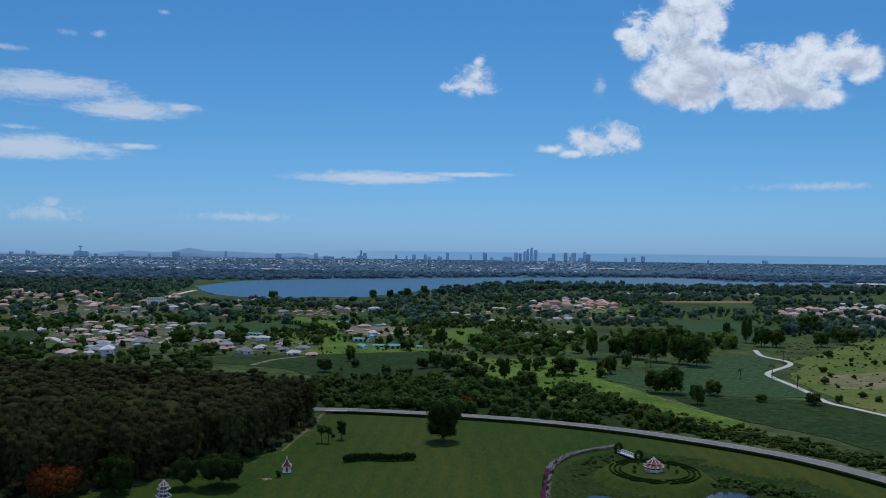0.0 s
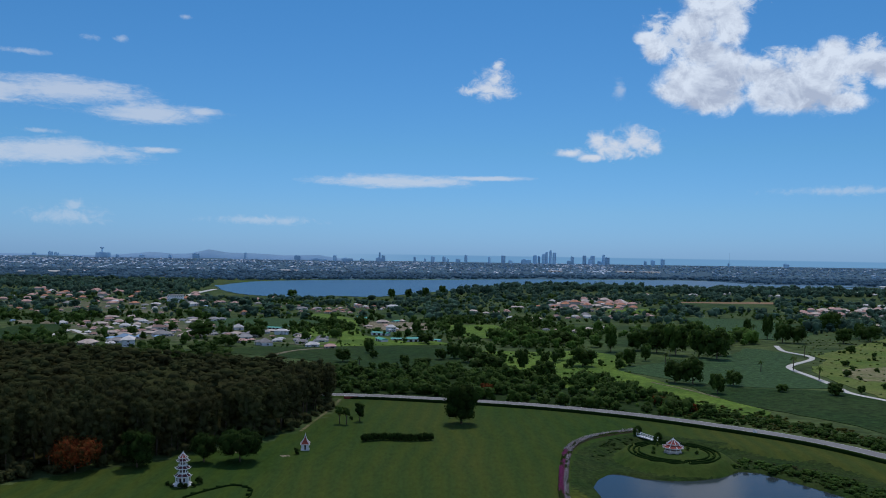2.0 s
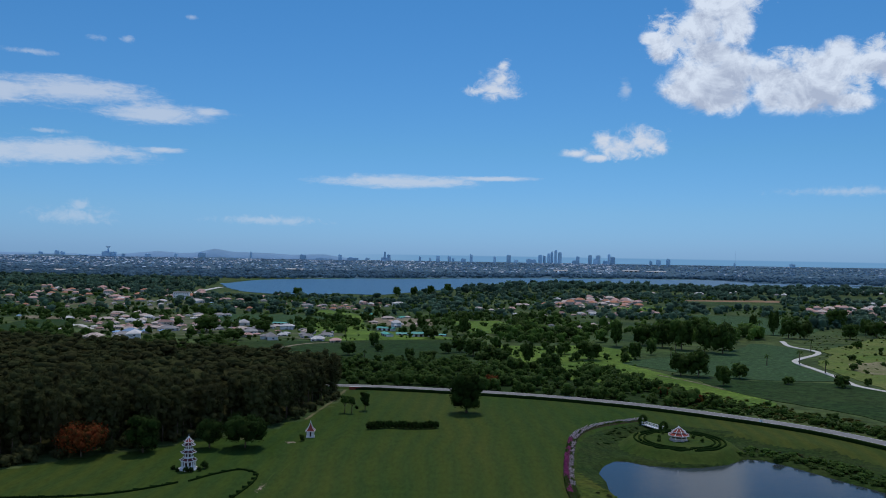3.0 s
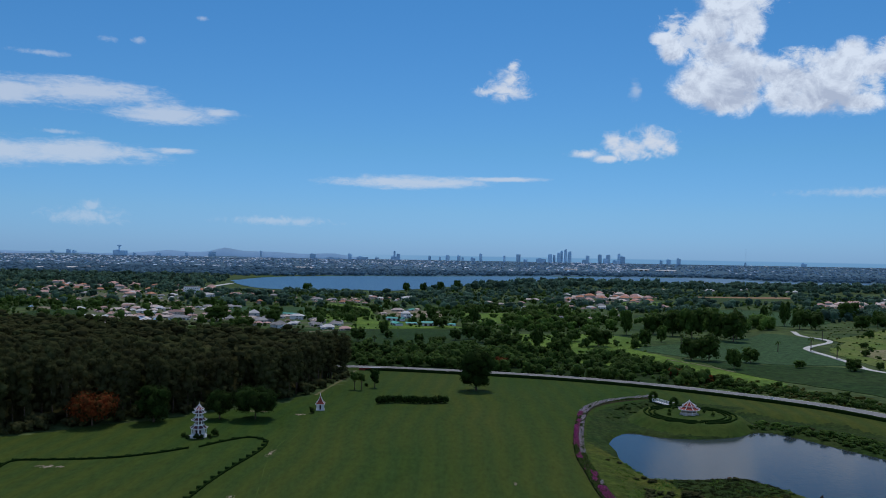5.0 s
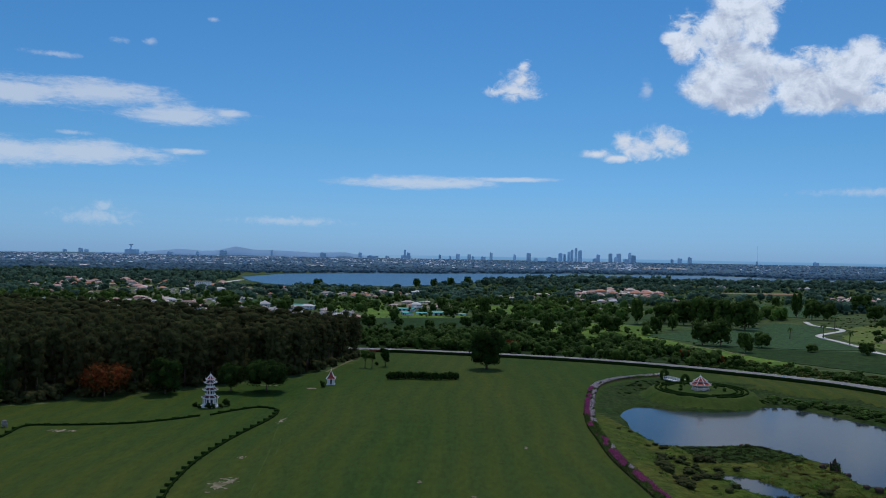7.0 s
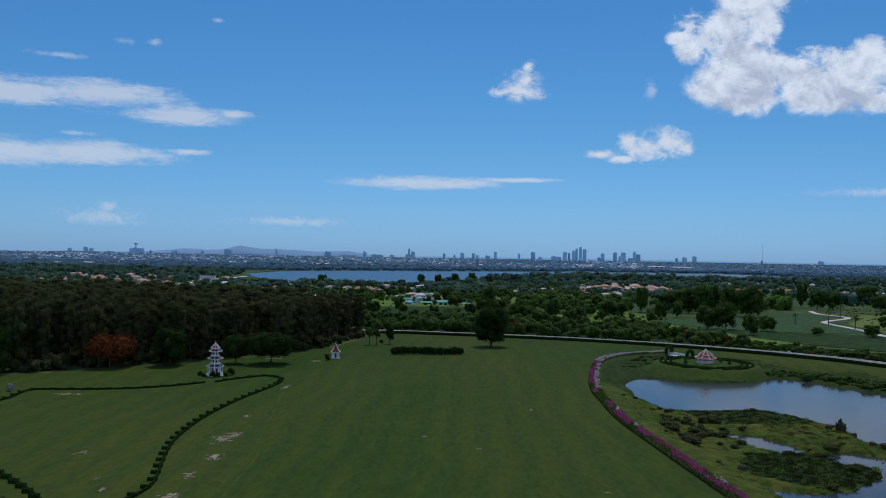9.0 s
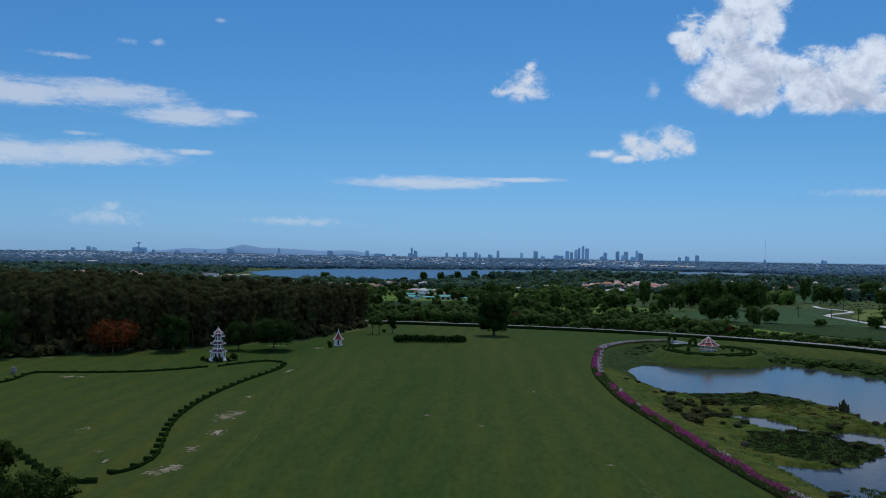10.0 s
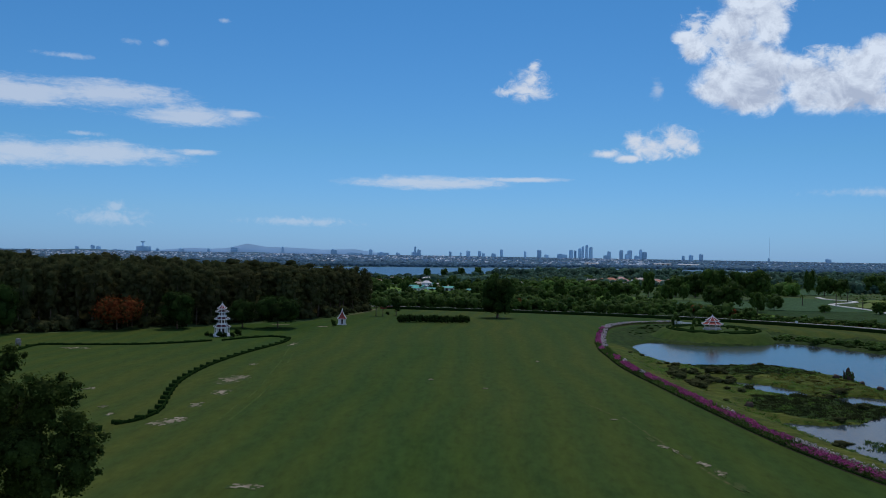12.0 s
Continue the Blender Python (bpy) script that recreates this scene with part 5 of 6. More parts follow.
hedge("lawn_hedge", curve([(-65.5, 218.1), (-61.4, 224.6), (-55.6, 230.3), (-50.2, 227), (-49.0, 220.5), (-49.6, 212), (-51.7, 199.3), (-53.3, 185.8), (-54, 172), (-53.6, 161), (-52.5, 150.5),
                           (-50.6, 141.5), (-48.4, 133), (-46.5, 126), (-45.8, 121), (-46.4, 116), (-48.2, 113)], 0.7), 0.36, 0.42, 43, "dark clipped hedge with raised blocks winding over the lawn", 4.0)
hedge("lawn_hedge", curve([(-80, 135), (-71, 127), (-64.2, 120.6), (-58, 114), (-53.5, 109.3), (-51.6, 108.5), (-48.6, 108.9)], 0.7), 0.4, 0.55, 45, "short dark clipped hedge with raised blocks on the lawn", 3.2)
a, b = sides(curve(ROAD[2:], 1.2), 1.0, -5.6)
hedge("road_hedge", ((a + b) / 2)[2:], 1.0, 1.15, 47, "long low dark hedge along the lawn side of the road")

# ---- single trees near the lawn ----
tree("shade_tree", 8, 318, 16.3, 13.2, "large dark rounded shade tree alone on the lawn", 51, "deep", 0.10, 3000, 0.34, 18)
tree("young_tree", -30, 319, 7.4, 4.2, "small dark egg-shaped tree on the lawn", 52, "deep", 0.18, 700, 0.24, 7)
tree("young_tree", -37, 314, 7.0, 4.0, "thin sparse small tree with bare stems", 53, "mid", 0.45, 260, 0.24, 6)
tree("young_tree", -34.3, 313, 6.6, 3.4, "thin sparse small tree with bare stems", 54, "mid", 0.45, 240, 0.22, 6)
tree("rain_tree", -70.5, 255, 8.8, 8.4, "dark dome-shaped tree beside the pagoda", 55, "deep", 0.24, 1500, 0.3, 10)
tree("rain_tree", -60, 256, 9.0, 14.0, "broad dark spreading tree on a short trunk", 56, "deep", 0.34, 2400, 0.30, 16)
tree("flame_tree", -103.5, 242, 8.9, 15.0, "orange-flowering flame tree at the wood's edge", 57, "orange", 0.32, 2600, 0.30, 26, core=0.45)
tree("broadleaf_tree", -88, 248, 11.5, 10.5, "dark green leafy tree in front of the wood", 58, "deep", 0.06, 1800, 0.32, 12)
tree("broadleaf_tree", -128, 222, 13.5, 13.0, "dark tree with a bare trunk before the wood", 59, "deep", 0.22, 2000, 0.34, 12)
tree("shrub", -44.6, 266.5, 2.1, 2.1, "small round dark clipped shrub beside the shrine", 60, "deep", 0.0, 260, 0.14, 6, category="shrub")
tree("shrub", -33.5, 322, 1.5, 1.7, "small round dark shrub on the lawn", 61, "deep", 0.0, 180, 0.12, 5, category="shrub")
for i, (x, y, h, wd) in enumerate([(21, 385, 5, 7), (93, 360, 4.5, 7), (102, 347, 4.0, 6), (-8, 383, 4, 4)]):
    tree("flame_tree", x, y, h, wd, "low orange-flowering flame tree in the roadside scrub", 70 + i, "orange", 0.15, 420, 0.3, 7, group="roadside flame trees")
line = curve([(-25.3, 285.6), (-19, 288.2), (-11, 287.2), (-3, 289)], 1.75)
for i, (x, y) in enumerate(line):
    if i == 0:
        first = tree("topiary_shrub", x, y, 2.9, 2.6, "dark clipped round shrub in a curving row", 80, "deep", 0.0, 520, 0.16, 9, group="row of clipped shrubs", category="shrub")
    else:
        copy_thing(first, pose(x, y, 0, 0, 0, 67 * i) @ Matrix.Scale(0.9 + 0.2 * ((i * 7) % 5) / 5, 4))

near = thing("broadleaf_tree", pose(-35.6, 58.5, 2.6), "tall dense dark green leafy tree close by", "tree")
g = trunk_geo(90, 12.5, 0.42, 5, 6.5)
g.tube([(0, 0, -3.0), (0, 0, 0.2)], [0.75, 0.58], 9)
part("trunk", g, BARK, near, smooth=True)
NEAR_LOBES = [(7.9, 0.2, 9.2, 1.3), (8.9, 0.0, 7.1, 1.3), (3.0, 0, 13.3, 1.4), (0.6, 0.4, 13.0, 1.9), (5.6, -0.3, 11.4, 1.75), (7.0, 0.2, 11.4, 1.3), (5.0, 0.5, 9.9, 2.3), (3.4, -1.0, 11.0, 1.9), (8.6, 0.3, 7.9, 1.45), (8.6, -0.6, 6.0, 1.4), (7.0, 0.4, 7.5, 1.9),
              (5.0, -1.2, 7.1, 2.3), (7.9, 0.6, 5.0, 1.4), (3.4, 0.5, 7.9, 2.3), (6.2, -0.5, 5.2, 1.9), (3.9, 0.4, 4.8, 2.3), (0.3, 0.0, 10.2, 3.4), (-0.4, 0.4, 6.0, 3.8), (-3.6, 0.5, 11.0, 2.8),
              (-4.6, -1.0, 8.0, 2.8), (-2.0, 3.4, 9.0, 2.8), (2.4, 3.4, 8.4, 2.6), (-1.0, -3.4, 8.0, 2.6), (2.6, -3.2, 6.6, 2.2), (-1.6, 0.2, 13.4, 1.8)]
rs = np.random.RandomState(91)
clumps = []
for x, y, z, r in NEAR_LOBES:
    clumps.append((x, y, z, r * 0.78, r * 0.78, r * 0.74))
    for k in range(9):
        d = rs.normal(size=3)
        d *= r * rs.uniform(0.62, 0.98) / np.linalg.norm(d)
        s = r * rs.uniform(0.18, 0.36)
        clumps.append((x + d[0], y + d[1], z + d[2], s, s, s * 0.8))
v, f = crown(91, clumps, 34000, 0.115, 0.66, 0.4, 3, 6, 0.6)
part("crown", tri_mesh("crown", v, f, LEAF["shade"]), None, near)

# ---- trees that stand out in the country beyond ----
STOCK = []
for i in range(5):
    v, f = crown(300 + i, round_spots(300 + i, 1.0, 1.0, 12, 0.09), 560, 0.044, 0.8, 0.0, 3, 6)
    STOCK.append((trunk_geo(310 + i, 0.7, 0.022, 4, 0.35).mesh("trunk", BARK), {k: tri_mesh("crown", v, f, LEAF[k]) for k in ("dark", "mid", "light")}))
LONE_A = [(-45, 534, 10, 7), (-56, 488, 8, 10), (-20, 471, 7, 6), (-10, 467, 6, 11), (8, 512, 10, 10), (16, 496, 10, 12), (24, 482, 8, 12), (30, 458, 9, 11), (45, 466, 12, 7), (60, 492, 7, 6),
          (71, 511, 8, 9), (81, 485, 12, 16), (53, 433, 10, 13), (35, 426, 8, 10), (109, 491, 11, 8), (124, 515, 11, 7), (112, 561, 17, 9), (118, 428, 12, 12), (126, 425, 14, 13), (129, 396, 10, 8),
          (145, 421, 8, 9), (162, 403, 4, 6)]
LONE_B = [(151, 547, 21, 17), (142, 560, 17, 16), (171, 527, 20, 18), (163, 537, 19, 14), (180, 548, 15, 14), (132, 572, 15, 15), (254, 662, 20, 9), (256, 638, 16, 14), (266, 634, 14, 13), (244, 678, 15, 7),
          (302, 638, 12, 14), (330, 654, 14, 18), (275, 569, 6, 5), (239, 502, 4, 5), (219, 458, 4, 5), (199, 402, 4, 4), (184, 396, 6, 8), (164, 640, 13, 15), (200, 672, 14, 16), (55, 627, 12, 15), (67, 618, 10, 15), (85, 602, 10, 15)]
LONE_C = [(13, 624, 14, 8), (-19, 659, 11, 8), (40, 626, 9, 13), (-11, 595, 8, 12), (341, 746, 17, 20), (333, 678, 13, 10), (-172, 609, 12, 20), (-140, 560, 8, 15), (-134, 619, 9, 13),
          (-145, 527, 7, 15), (-45, 1163, 14, 11), (-68, 1159, 14, 11), (-23, 1205, 14, 12), (1, 1281, 14, 12), (-200, 1140, 12, 14), (-40, 508, 5, 6), (0, 505, 7, 8)]
rs = np.random.RandomState(8)
for i, (x, y, h, wd) in enumerate(LONE_A + LONE_B + LONE_C):
    k = "dark" if rs.rand() < 0.62 else "mid"
    t = thing("broadleaf_tree", pose(x, y, 0, 0, 0, rs.uniform(0, 360)) @ Matrix.Diagonal((wd, wd, h, 1)),
              "dark green broadleaf tree standing in the fields" if k == "dark" else "mid-green broadleaf tree standing in the fields", "tree", "trees in the fields")
    q = STOCK[rs.randint(5)]
    part("trunk", q[0], None, t)
    part("crown", q[1][k], None, t)


def palm(x, y, h, seed, label="thin sugar palm with a small feathery head"):
    rs = np.random.RandomState(seed)
    t = thing("palm_tree", pose(x, y, 0), label, "palm", "palms in the fields")
    part("trunk", Geo().tube([(0, 0, -0.2), (0.1, 0, h * 0.5), (0.15, 0.1, h * 0.85)], [0.28, 0.2, 0.18], 6), BARK, t)
    g = Geo()
    for k in range(16):
        a, up = rs.uniform(0, math.tau), rs.uniform(-0.5, 1.0)
        d, s = np.array([math.cos(a), math.sin(a)]), np.array([-math.sin(a), math.cos(a)])
        r = h * 0.26
        pts = []
        for q in (0.0, 0.4, 0.75, 1.0):
            p = np.array([0.15, 0.1]) + d * r * q
            zz = h * 0.85 + r * (up * q - 0.7 * q * q)
            wd = 0.28 * (0.4 + 1.2 * q * (1 - q) * 2) * h / 7
            pts += [(*(p - s * wd), zz - 0.1), (*(p + s * wd), zz - 0.1)]
        g.add(pts, [(0, 1, 3, 2), (2, 3, 5, 4), (4, 5, 7, 6)])
    part("frond_head", g, LEAF["mid"], t)
    return t


for i, (x, y, h) in enumerate([(133, 504, 7), (178, 473, 7), (233, 545, 9), (199, 480, 9), (198, 445, 8), (-45, 471, 6), (-72, 606, 8), (140, 520, 8), (-160, 655, 9), (-236, 700, 9), (-150, 705, 10), (242, 660, 13)]):
    palm(x, y, h, 400 + i)

# ---- houses ----


def house(kind, m, label, storeys=1, wing=True, group="village houses"):
    """A hip-roofed house with a wing, windows and a door, facing -y."""
    t = thing("house", m, label, "house", group)
    hh = 3.3 * storeys
    part("wall", Geo().box(0, 0, -0.3, 12, 9, hh + 0.3), CREAM if kind in (0, 1, 5) else WHITE, t)
    r = Geo()
    r.add([(-6.9, -5.4, hh), (6.9, -5.4, hh), (6.9, 5.4, hh), (-6.9, 5.4, hh), (-2.6, 0, hh + 3.1), (2.6, 0, hh + 3.1)], [(3, 2, 1, 0), (0, 1, 5, 4), (1, 2, 5), (2, 3, 4, 5), (3, 0, 4)])
    roof = part("roof", r, ROOFS[kind], t)
    part("ridge_cap", Geo().box(0, 0, hh + 3.06, 5.3, 0.35, 0.16), ROOFS[kind], roof)
    if wing:
        part("wing_wall", Geo().box(-3.4, -5.6, -0.3, 4.6, 4.6, 3.2), CREAM if kind in (0, 1, 5) else WHITE, t)
        part("wing_roof", Geo().add([(-6.4, -8.7, 2.9), (-0.4, -8.7, 2.9), (-0.4, -3.4, 2.9), (-6.4, -3.4, 2.9), (-3.4, -6.4, 4.6), (-3.4, -3.6, 4.6)],
                                    [(3, 2, 1, 0), (0, 1, 4), (1, 2, 5, 4), (2, 3, 5), (3, 0, 4, 5)]), ROOFS[kind], t)
        part("window", Geo().box(-3.4, -7.93, 0.9, 1.8, 0.12, 1.3), DARKWIN, t)
    for s in range(storeys):
        for x in (1.2, 4.2):
            part("window", Geo().box(x, -4.53, 0.9 + 3.3 * s, 1.6, 0.12, 1.3), DARKWIN, t)
        part("window", Geo().box(6.03, 0.5, 0.9 + 3.3 * s, 0.12, 1.6, 1.3), DARKWIN, t)
    part("door", Geo().box(-0.1 if not wing else 2.7, -4.54, 0, 1.0, 0.14, 2.1), DOORMAT, t)
    return t


def shed(kind, m, label):
    t = thing("shed", m, label, "shed", "sheds")
    part("wall", Geo().box(0, 0, -0.2, 17, 7, 3.2), WHITE, t)
    part("roof", Geo().add([(-9.2, -4.2, 2.9), (9.2, -4.2, 2.9), (9.2, 4.2, 2.9), (-9.2, 4.2, 2.9), (-9.2, 0, 4.4), (9.2, 0, 4.4)], [(0, 1, 5, 4), (2, 3, 4, 5), (1, 2, 5), (3, 0, 4), (3, 2, 1, 0)]), ROOFS[kind], t)
    for x in (-5, 0, 5):
        part("door", Geo().box(x, -3.53, 0, 2.6, 0.12, 2.4), DOORMAT, t)
    return t


ROOFWORD = ["salmon-pink", "orange", "grey", "white", "pale blue", "tan", "teal"]
rs = np.random.RandomState(17)
made = {}
far_g, far_i = Geo(), []
LOTS.sort(key=lambda q: math.hypot(q[0], q[1]) - 40 * (q[2] == 6))
for number, (x, y, k) in enumerate(LOTS):
    two = rs.rand() < 0.25 and k in (0, 1, 3)
    wide = rs.rand() < 0.6
    key = (k, two, wide)
    size = rs.uniform(0.48, 0.86)
    m = pose(x, y, 0, 0, 0, rs.choice([0, 0, 20, -25, 60, -70]) + rs.uniform(-8, 8)) @ Matrix.Diagonal((size * rs.uniform(0.85, 1.35), size, size * rs.uniform(0.8, 1.0), 1))
    if number > 270:
        hh = 5.6 if two else 3.0
        pts = [(-6, -4.5, -0.3), (6, -4.5, -0.3), (6, 4.5, -0.3), (-6, 4.5, -0.3), (-6, -4.5, hh), (6, -4.5, hh), (6, 4.5, hh), (-6, 4.5, hh),
               (-6.9, -5.4, hh), (6.9, -5.4, hh), (6.9, 5.4, hh), (-6.9, 5.4, hh), (-2.6, 0, hh + 3.1), (2.6, 0, hh + 3.1)]
        far_g.add([m @ Vector(p) for p in pts], [(0, 1, 5, 4), (1, 2, 6, 5), (2, 3, 7, 6), (3, 0, 4, 7), (8, 9, 13, 12), (9, 10, 13), (10, 11, 12, 13), (11, 8, 12), (11, 10, 9, 8)])
        far_i += [0] * 4 + [1 + k] * 5
    elif key in made:
        copy_thing(made[key], m)
    elif k == 6:
        made[key] = shed(k, m, "long low shed with a teal metal roof")
    else:
        made[key] = house(k, m, f"{'two-storey' if two else 'low'} {'cream' if k in (0, 1, 5) else 'white'} house with a {ROOFWORD[k]} hip roof", 2 if two else 1, wide)
me = far_g.mesh("far_houses", CREAM, *ROOFS)
me.polygons.foreach_set("material_index", far_i)
tagged(new("far_houses", me), "small far houses with salmon and orange roofs among trees", "houses", kind="stuff")
for i, (x, y, k) in enumerate([(-960, 1965, 3), (-905, 1985, 3), (-862, 2040, 3), (-815, 2060, 5), (-900, 2090, 3), (623, 2900, 3), (700, 2860, 3), (943, 1776, 3), (372, 2800, 3), (-429, 2408, 3)]):
    key = ("long", k)
    m = pose(x, y, 0, 0, 0, rs.uniform(-10, 10)) @ Matrix.Diagonal((rs.uniform(1.3, 2.2), 1.6, rs.uniform(1.0, 1.3), 1))
    if key in made:
        copy_thing(made[key], m)
    else:
        made[key] = shed(k, m, "long pale low shed far off among trees")
flat = thing("apartment_building", pose(-311.8, 998.9, 0, 0, 0, 12) @ Matrix.Diagonal((0.66, 0.9, 0.9, 1)), "white three-storey flat-roofed apartment building", "building")
part("wall", Geo().box(0, 0, -0.3, 27, 12, 10.3), WHITE, flat)
part("roof", Geo().box(0, 0, 10, 28, 13, 0.5), ROOFS[2], flat)
for s in range(3):
    for i in range(7):
        part("window", Geo().box(-11 + 3.6 * i, -6.03, 1.3 + 3.2 * s, 1.3, 0.12, 1.0), DARKWIN, flat)

# ---- pagoda ----
pag = thing("pagoda", pose(-69.3, 230.4, 0, 0, 0, 10) @ Matrix.Diagonal((0.86, 0.86, 0.92, 1)), "white four-tier garden pagoda with dark red roofs", "pagoda")
part("plinth", Geo().prism(0, 0, [(-0.2, 3.2), (0.3, 3.2), (0.32, 2.7), (0.62, 2.6)], 8), WHITE, pag)
TIERS = [(0.6, 2.75, 1.65, 2.65, 1.35, 0.85), (3.35, 5.05, 1.3, 2.35, 1.1, 0.75), (5.65, 7.2, 1.05, 2.0, 0.85, 0.65), (7.75, 8.15, 0.72, 1.45, 0.1, 1.35)]
for z0, z1, rw, re, rt, hr in TIERS:
    part("tier_wall", Geo().prism(0, 0, [(z0, rw), (z1 + 0.1, rw)], 8), WHITE, pag)
    top = z0 > 7
    roof = part("roof", Geo().prism(0, 0, [(z1, re), (z1 + hr * 0.35, rt + (re - rt) * 0.55), (z1 + hr, rt)], 8), REDTILE if top else DARKTILE, pag, "red tiled roof" if top else "dark red tiled roof")
    part("eave", Geo().prism(0, 0, [(z1 - 0.16, re - 0.12), (z1 - 0.16, re + 0.06), (z1 + 0.02, re + 0.06), (z1 + 0.02, re - 0.12)], 8, caps=False), WHITE, pag, "white eave board")
    for i in range(8):
        a = math.tau * i / 8
        c, s = math.cos(a), math.sin(a)
        part("ridge", Geo().tube([((re + 0.25) * c, (re + 0.25) * s, z1 + 0.22), ((re - 0.1) * c, (re - 0.1) * s, z1 + 0.06),
                                  ((rt + (re - rt) * 0.55) * c, (rt + (re - rt) * 0.55) * s, z1 + hr * 0.35 + 0.05), (rt * c, rt * s, z1 + hr + 0.04)], [0.05, 0.11, 0.10, 0.08], 5), WHITE, roof, "white roof ridge")
    if not top:
        for i in range(8):
            a = math.tau * (i + 0.5) / 8
            part("opening", Geo().box(rw * 0.925 * math.cos(a), rw * 0.925 * math.sin(a), z0 + 0.35, 0.05, rw * 0.42, (z1 - z0) * 0.6, turn=a), DOORMAT, pag, "dark window opening")
            a -= math.tau / 16
            if z0 < 1:
                part("column", Geo().prism(2.2 * math.cos(a), 2.2 * math.sin(a), [(z0, 0.13), (z1, 0.11)], 7), WHITE, pag)
        part("balustrade", Geo().prism(0, 0, [(z0 + 0.05, rw + 0.35), (z0 + 0.5, rw + 0.35), (z0 + 0.5, rw + 0.25), (z0 + 0.05, rw + 0.25)], 8, caps=False), WHITE, pag)
part("finial", Geo().prism(0, 0, [(9.4, 0.16), (9.6, 0.22), (9.75, 0.08), (10.3, 0.02)], 8), WHITE, pag)
for i, (x, y, s) in enumerate([(-73.2, 229.6, 1.3), (-71.6, 228.0, 1.1), (-68.9, 227.2, 1.7), (-67.6, 227.4, 1.4), (-65.8, 228.4, 1.3), (-65.2, 231.5, 2.3)]):
    tree("shrub", x, y, s, s * 1.25, "low dark clipped shrub at the pagoda's foot", 130 + i, "deep", 0.0, 170, 0.11, 5, group="pagoda shrubs", category="shrub")

# ---- shrine ----
shr = thing("shrine", pose(-43.0, 272.6, 0, 0, 0, 6) @ Matrix.Diagonal((0.68, 0.68, 0.9, 1)), "small white shrine with a steep red spired roof", "shrine")
part("base", Geo().box(0, 0, -0.2, 4.0, 4.0, 0.45), WHITE, shr)
part("wall", Geo().box(0, 0, 0.2, 2.9, 2.9, 2.1), WHITE, shr)
for x in (-1.55, 1.55):
    for y in (-1.55, 1.55):
        part("pillar", Geo().box(x, y, 0.2, 0.32, 0.32, 2.15), WHITE, shr)
part("door", Geo().box(0.1, -1.47, 0.25, 0.8, 0.1, 1.75), DOORMAT, shr, "dark arched doorway")
part("door", Geo().box(1.47, 0, 0.25, 0.1, 0.8, 1.75), DOORMAT, shr, "dark arched doorway")
roof = part("roof", Geo().prism(0, 0, [(2.2, 3.05), (2.75, 2.05), (3.6, 1.15), (4.7, 0.35), (5.2, 0.15)], 4, math.pi / 4), REDTILE, shr)
part("eave", Geo().prism(0, 0, [(2.06, 2.9), (2.06, 3.15), (2.22, 3.15), (2.22, 2.9)], 4, math.pi / 4, caps=False), WHITE, shr)
for i in range(4):
    a = math.pi / 4 + math.tau * i / 4
    part("ridge", Geo().tube([(r * math.cos(a), r * math.sin(a), z + 0.05) for z, r in [(2.35, 3.3), (2.25, 3.0), (2.75, 2.05), (3.6, 1.15), (4.7, 0.35), (5.2, 0.12)]], [0.07, 0.13, 0.13, 0.12, 0.1, 0.08], 5), WHITE, roof, "white roof ridge")
part("spire", Geo().prism(0, 0, [(5.1, 0.2), (5.3, 0.26), (5.5, 0.1), (6.1, 0.02)], 8), WHITE, shr)

# ---- pavilion on the mound, ring hedges, footbridge ----
PX, PY, PZ = 75.0, 273.2, 0.72
pav = thing("pavilion", pose(PX, PY, PZ, 0, 0, 8) @ Matrix.Diagonal((0.84, 0.84, 0.98, 1)), "white garden pavilion with a two-tier red roof", "pavilion")
part("plinth", Geo().prism(0, 0, [(-0.4, 3.7), (0.3, 3.7), (0.32, 3.4), (0.55, 3.4)], 8), CREAM, pav)
part("low_wall", Geo().prism(0, 0, [(0.5, 3.05), (1.0, 3.05), (1.0, 2.85), (0.5, 2.85)], 8, caps=False), CREAM, pav)
for i in range(8):
    a = math.tau * i / 8
    part("column", Geo().prism(2.95 * math.cos(a), 2.95 * math.sin(a), [(0.5, 0.15), (2.0, 0.13)], 7), WHITE, pav)
for z1, re, rt, hr in ((1.9, 4.05, 2.0, 0.95), (2.95, 2.55, 0.16, 1.5)):
    roof = part("roof", Geo().prism(0, 0, [(z1, re), (z1 + hr * 0.4, rt + (re - rt) * 0.52), (z1 + hr, rt)], 8), REDTILE, pav)
    part("eave", Geo().prism(0, 0, [(z1 - 0.16, re - 0.15), (z1 - 0.16, re + 0.06), (z1 + 0.02, re + 0.06), (z1 + 0.02, re - 0.15)], 8, caps=False), WHITE, pav)
    for i in range(8):
        a = math.tau * i / 8
        c, s = math.cos(a), math.sin(a)
        part("ridge", Geo().tube([((re + 0.3) * c, (re + 0.3) * s, z1 + 0.25), (re * c, re * s, z1 + 0.05), ((rt + (re - rt) * 0.52) * c, (rt + (re - rt) * 0.52) * s, z1 + hr * 0.4 + 0.06), (rt * c, rt * s, z1 + hr + 0.05)],
                                 [0.06, 0.14, 0.13, 0.11], 5), WHITE, roof, "white roof ridge")
part("drum", Geo().prism(0, 0, [(2.7, 1.9), (3.0, 1.9)], 8), WHITE, pav)
part("finial", Geo().prism(0, 0, [(4.4, 0.2), (4.55, 0.26), (4.7, 0.1), (5.1, 0.02)], 8), WHITE, pav)
for i in range(3):
    part("step", Geo().box(0.3, -3.75 - 0.3 * i, -0.4, 1.8, 0.32, 0.72 - 0.16 * i), WHITE, pav)
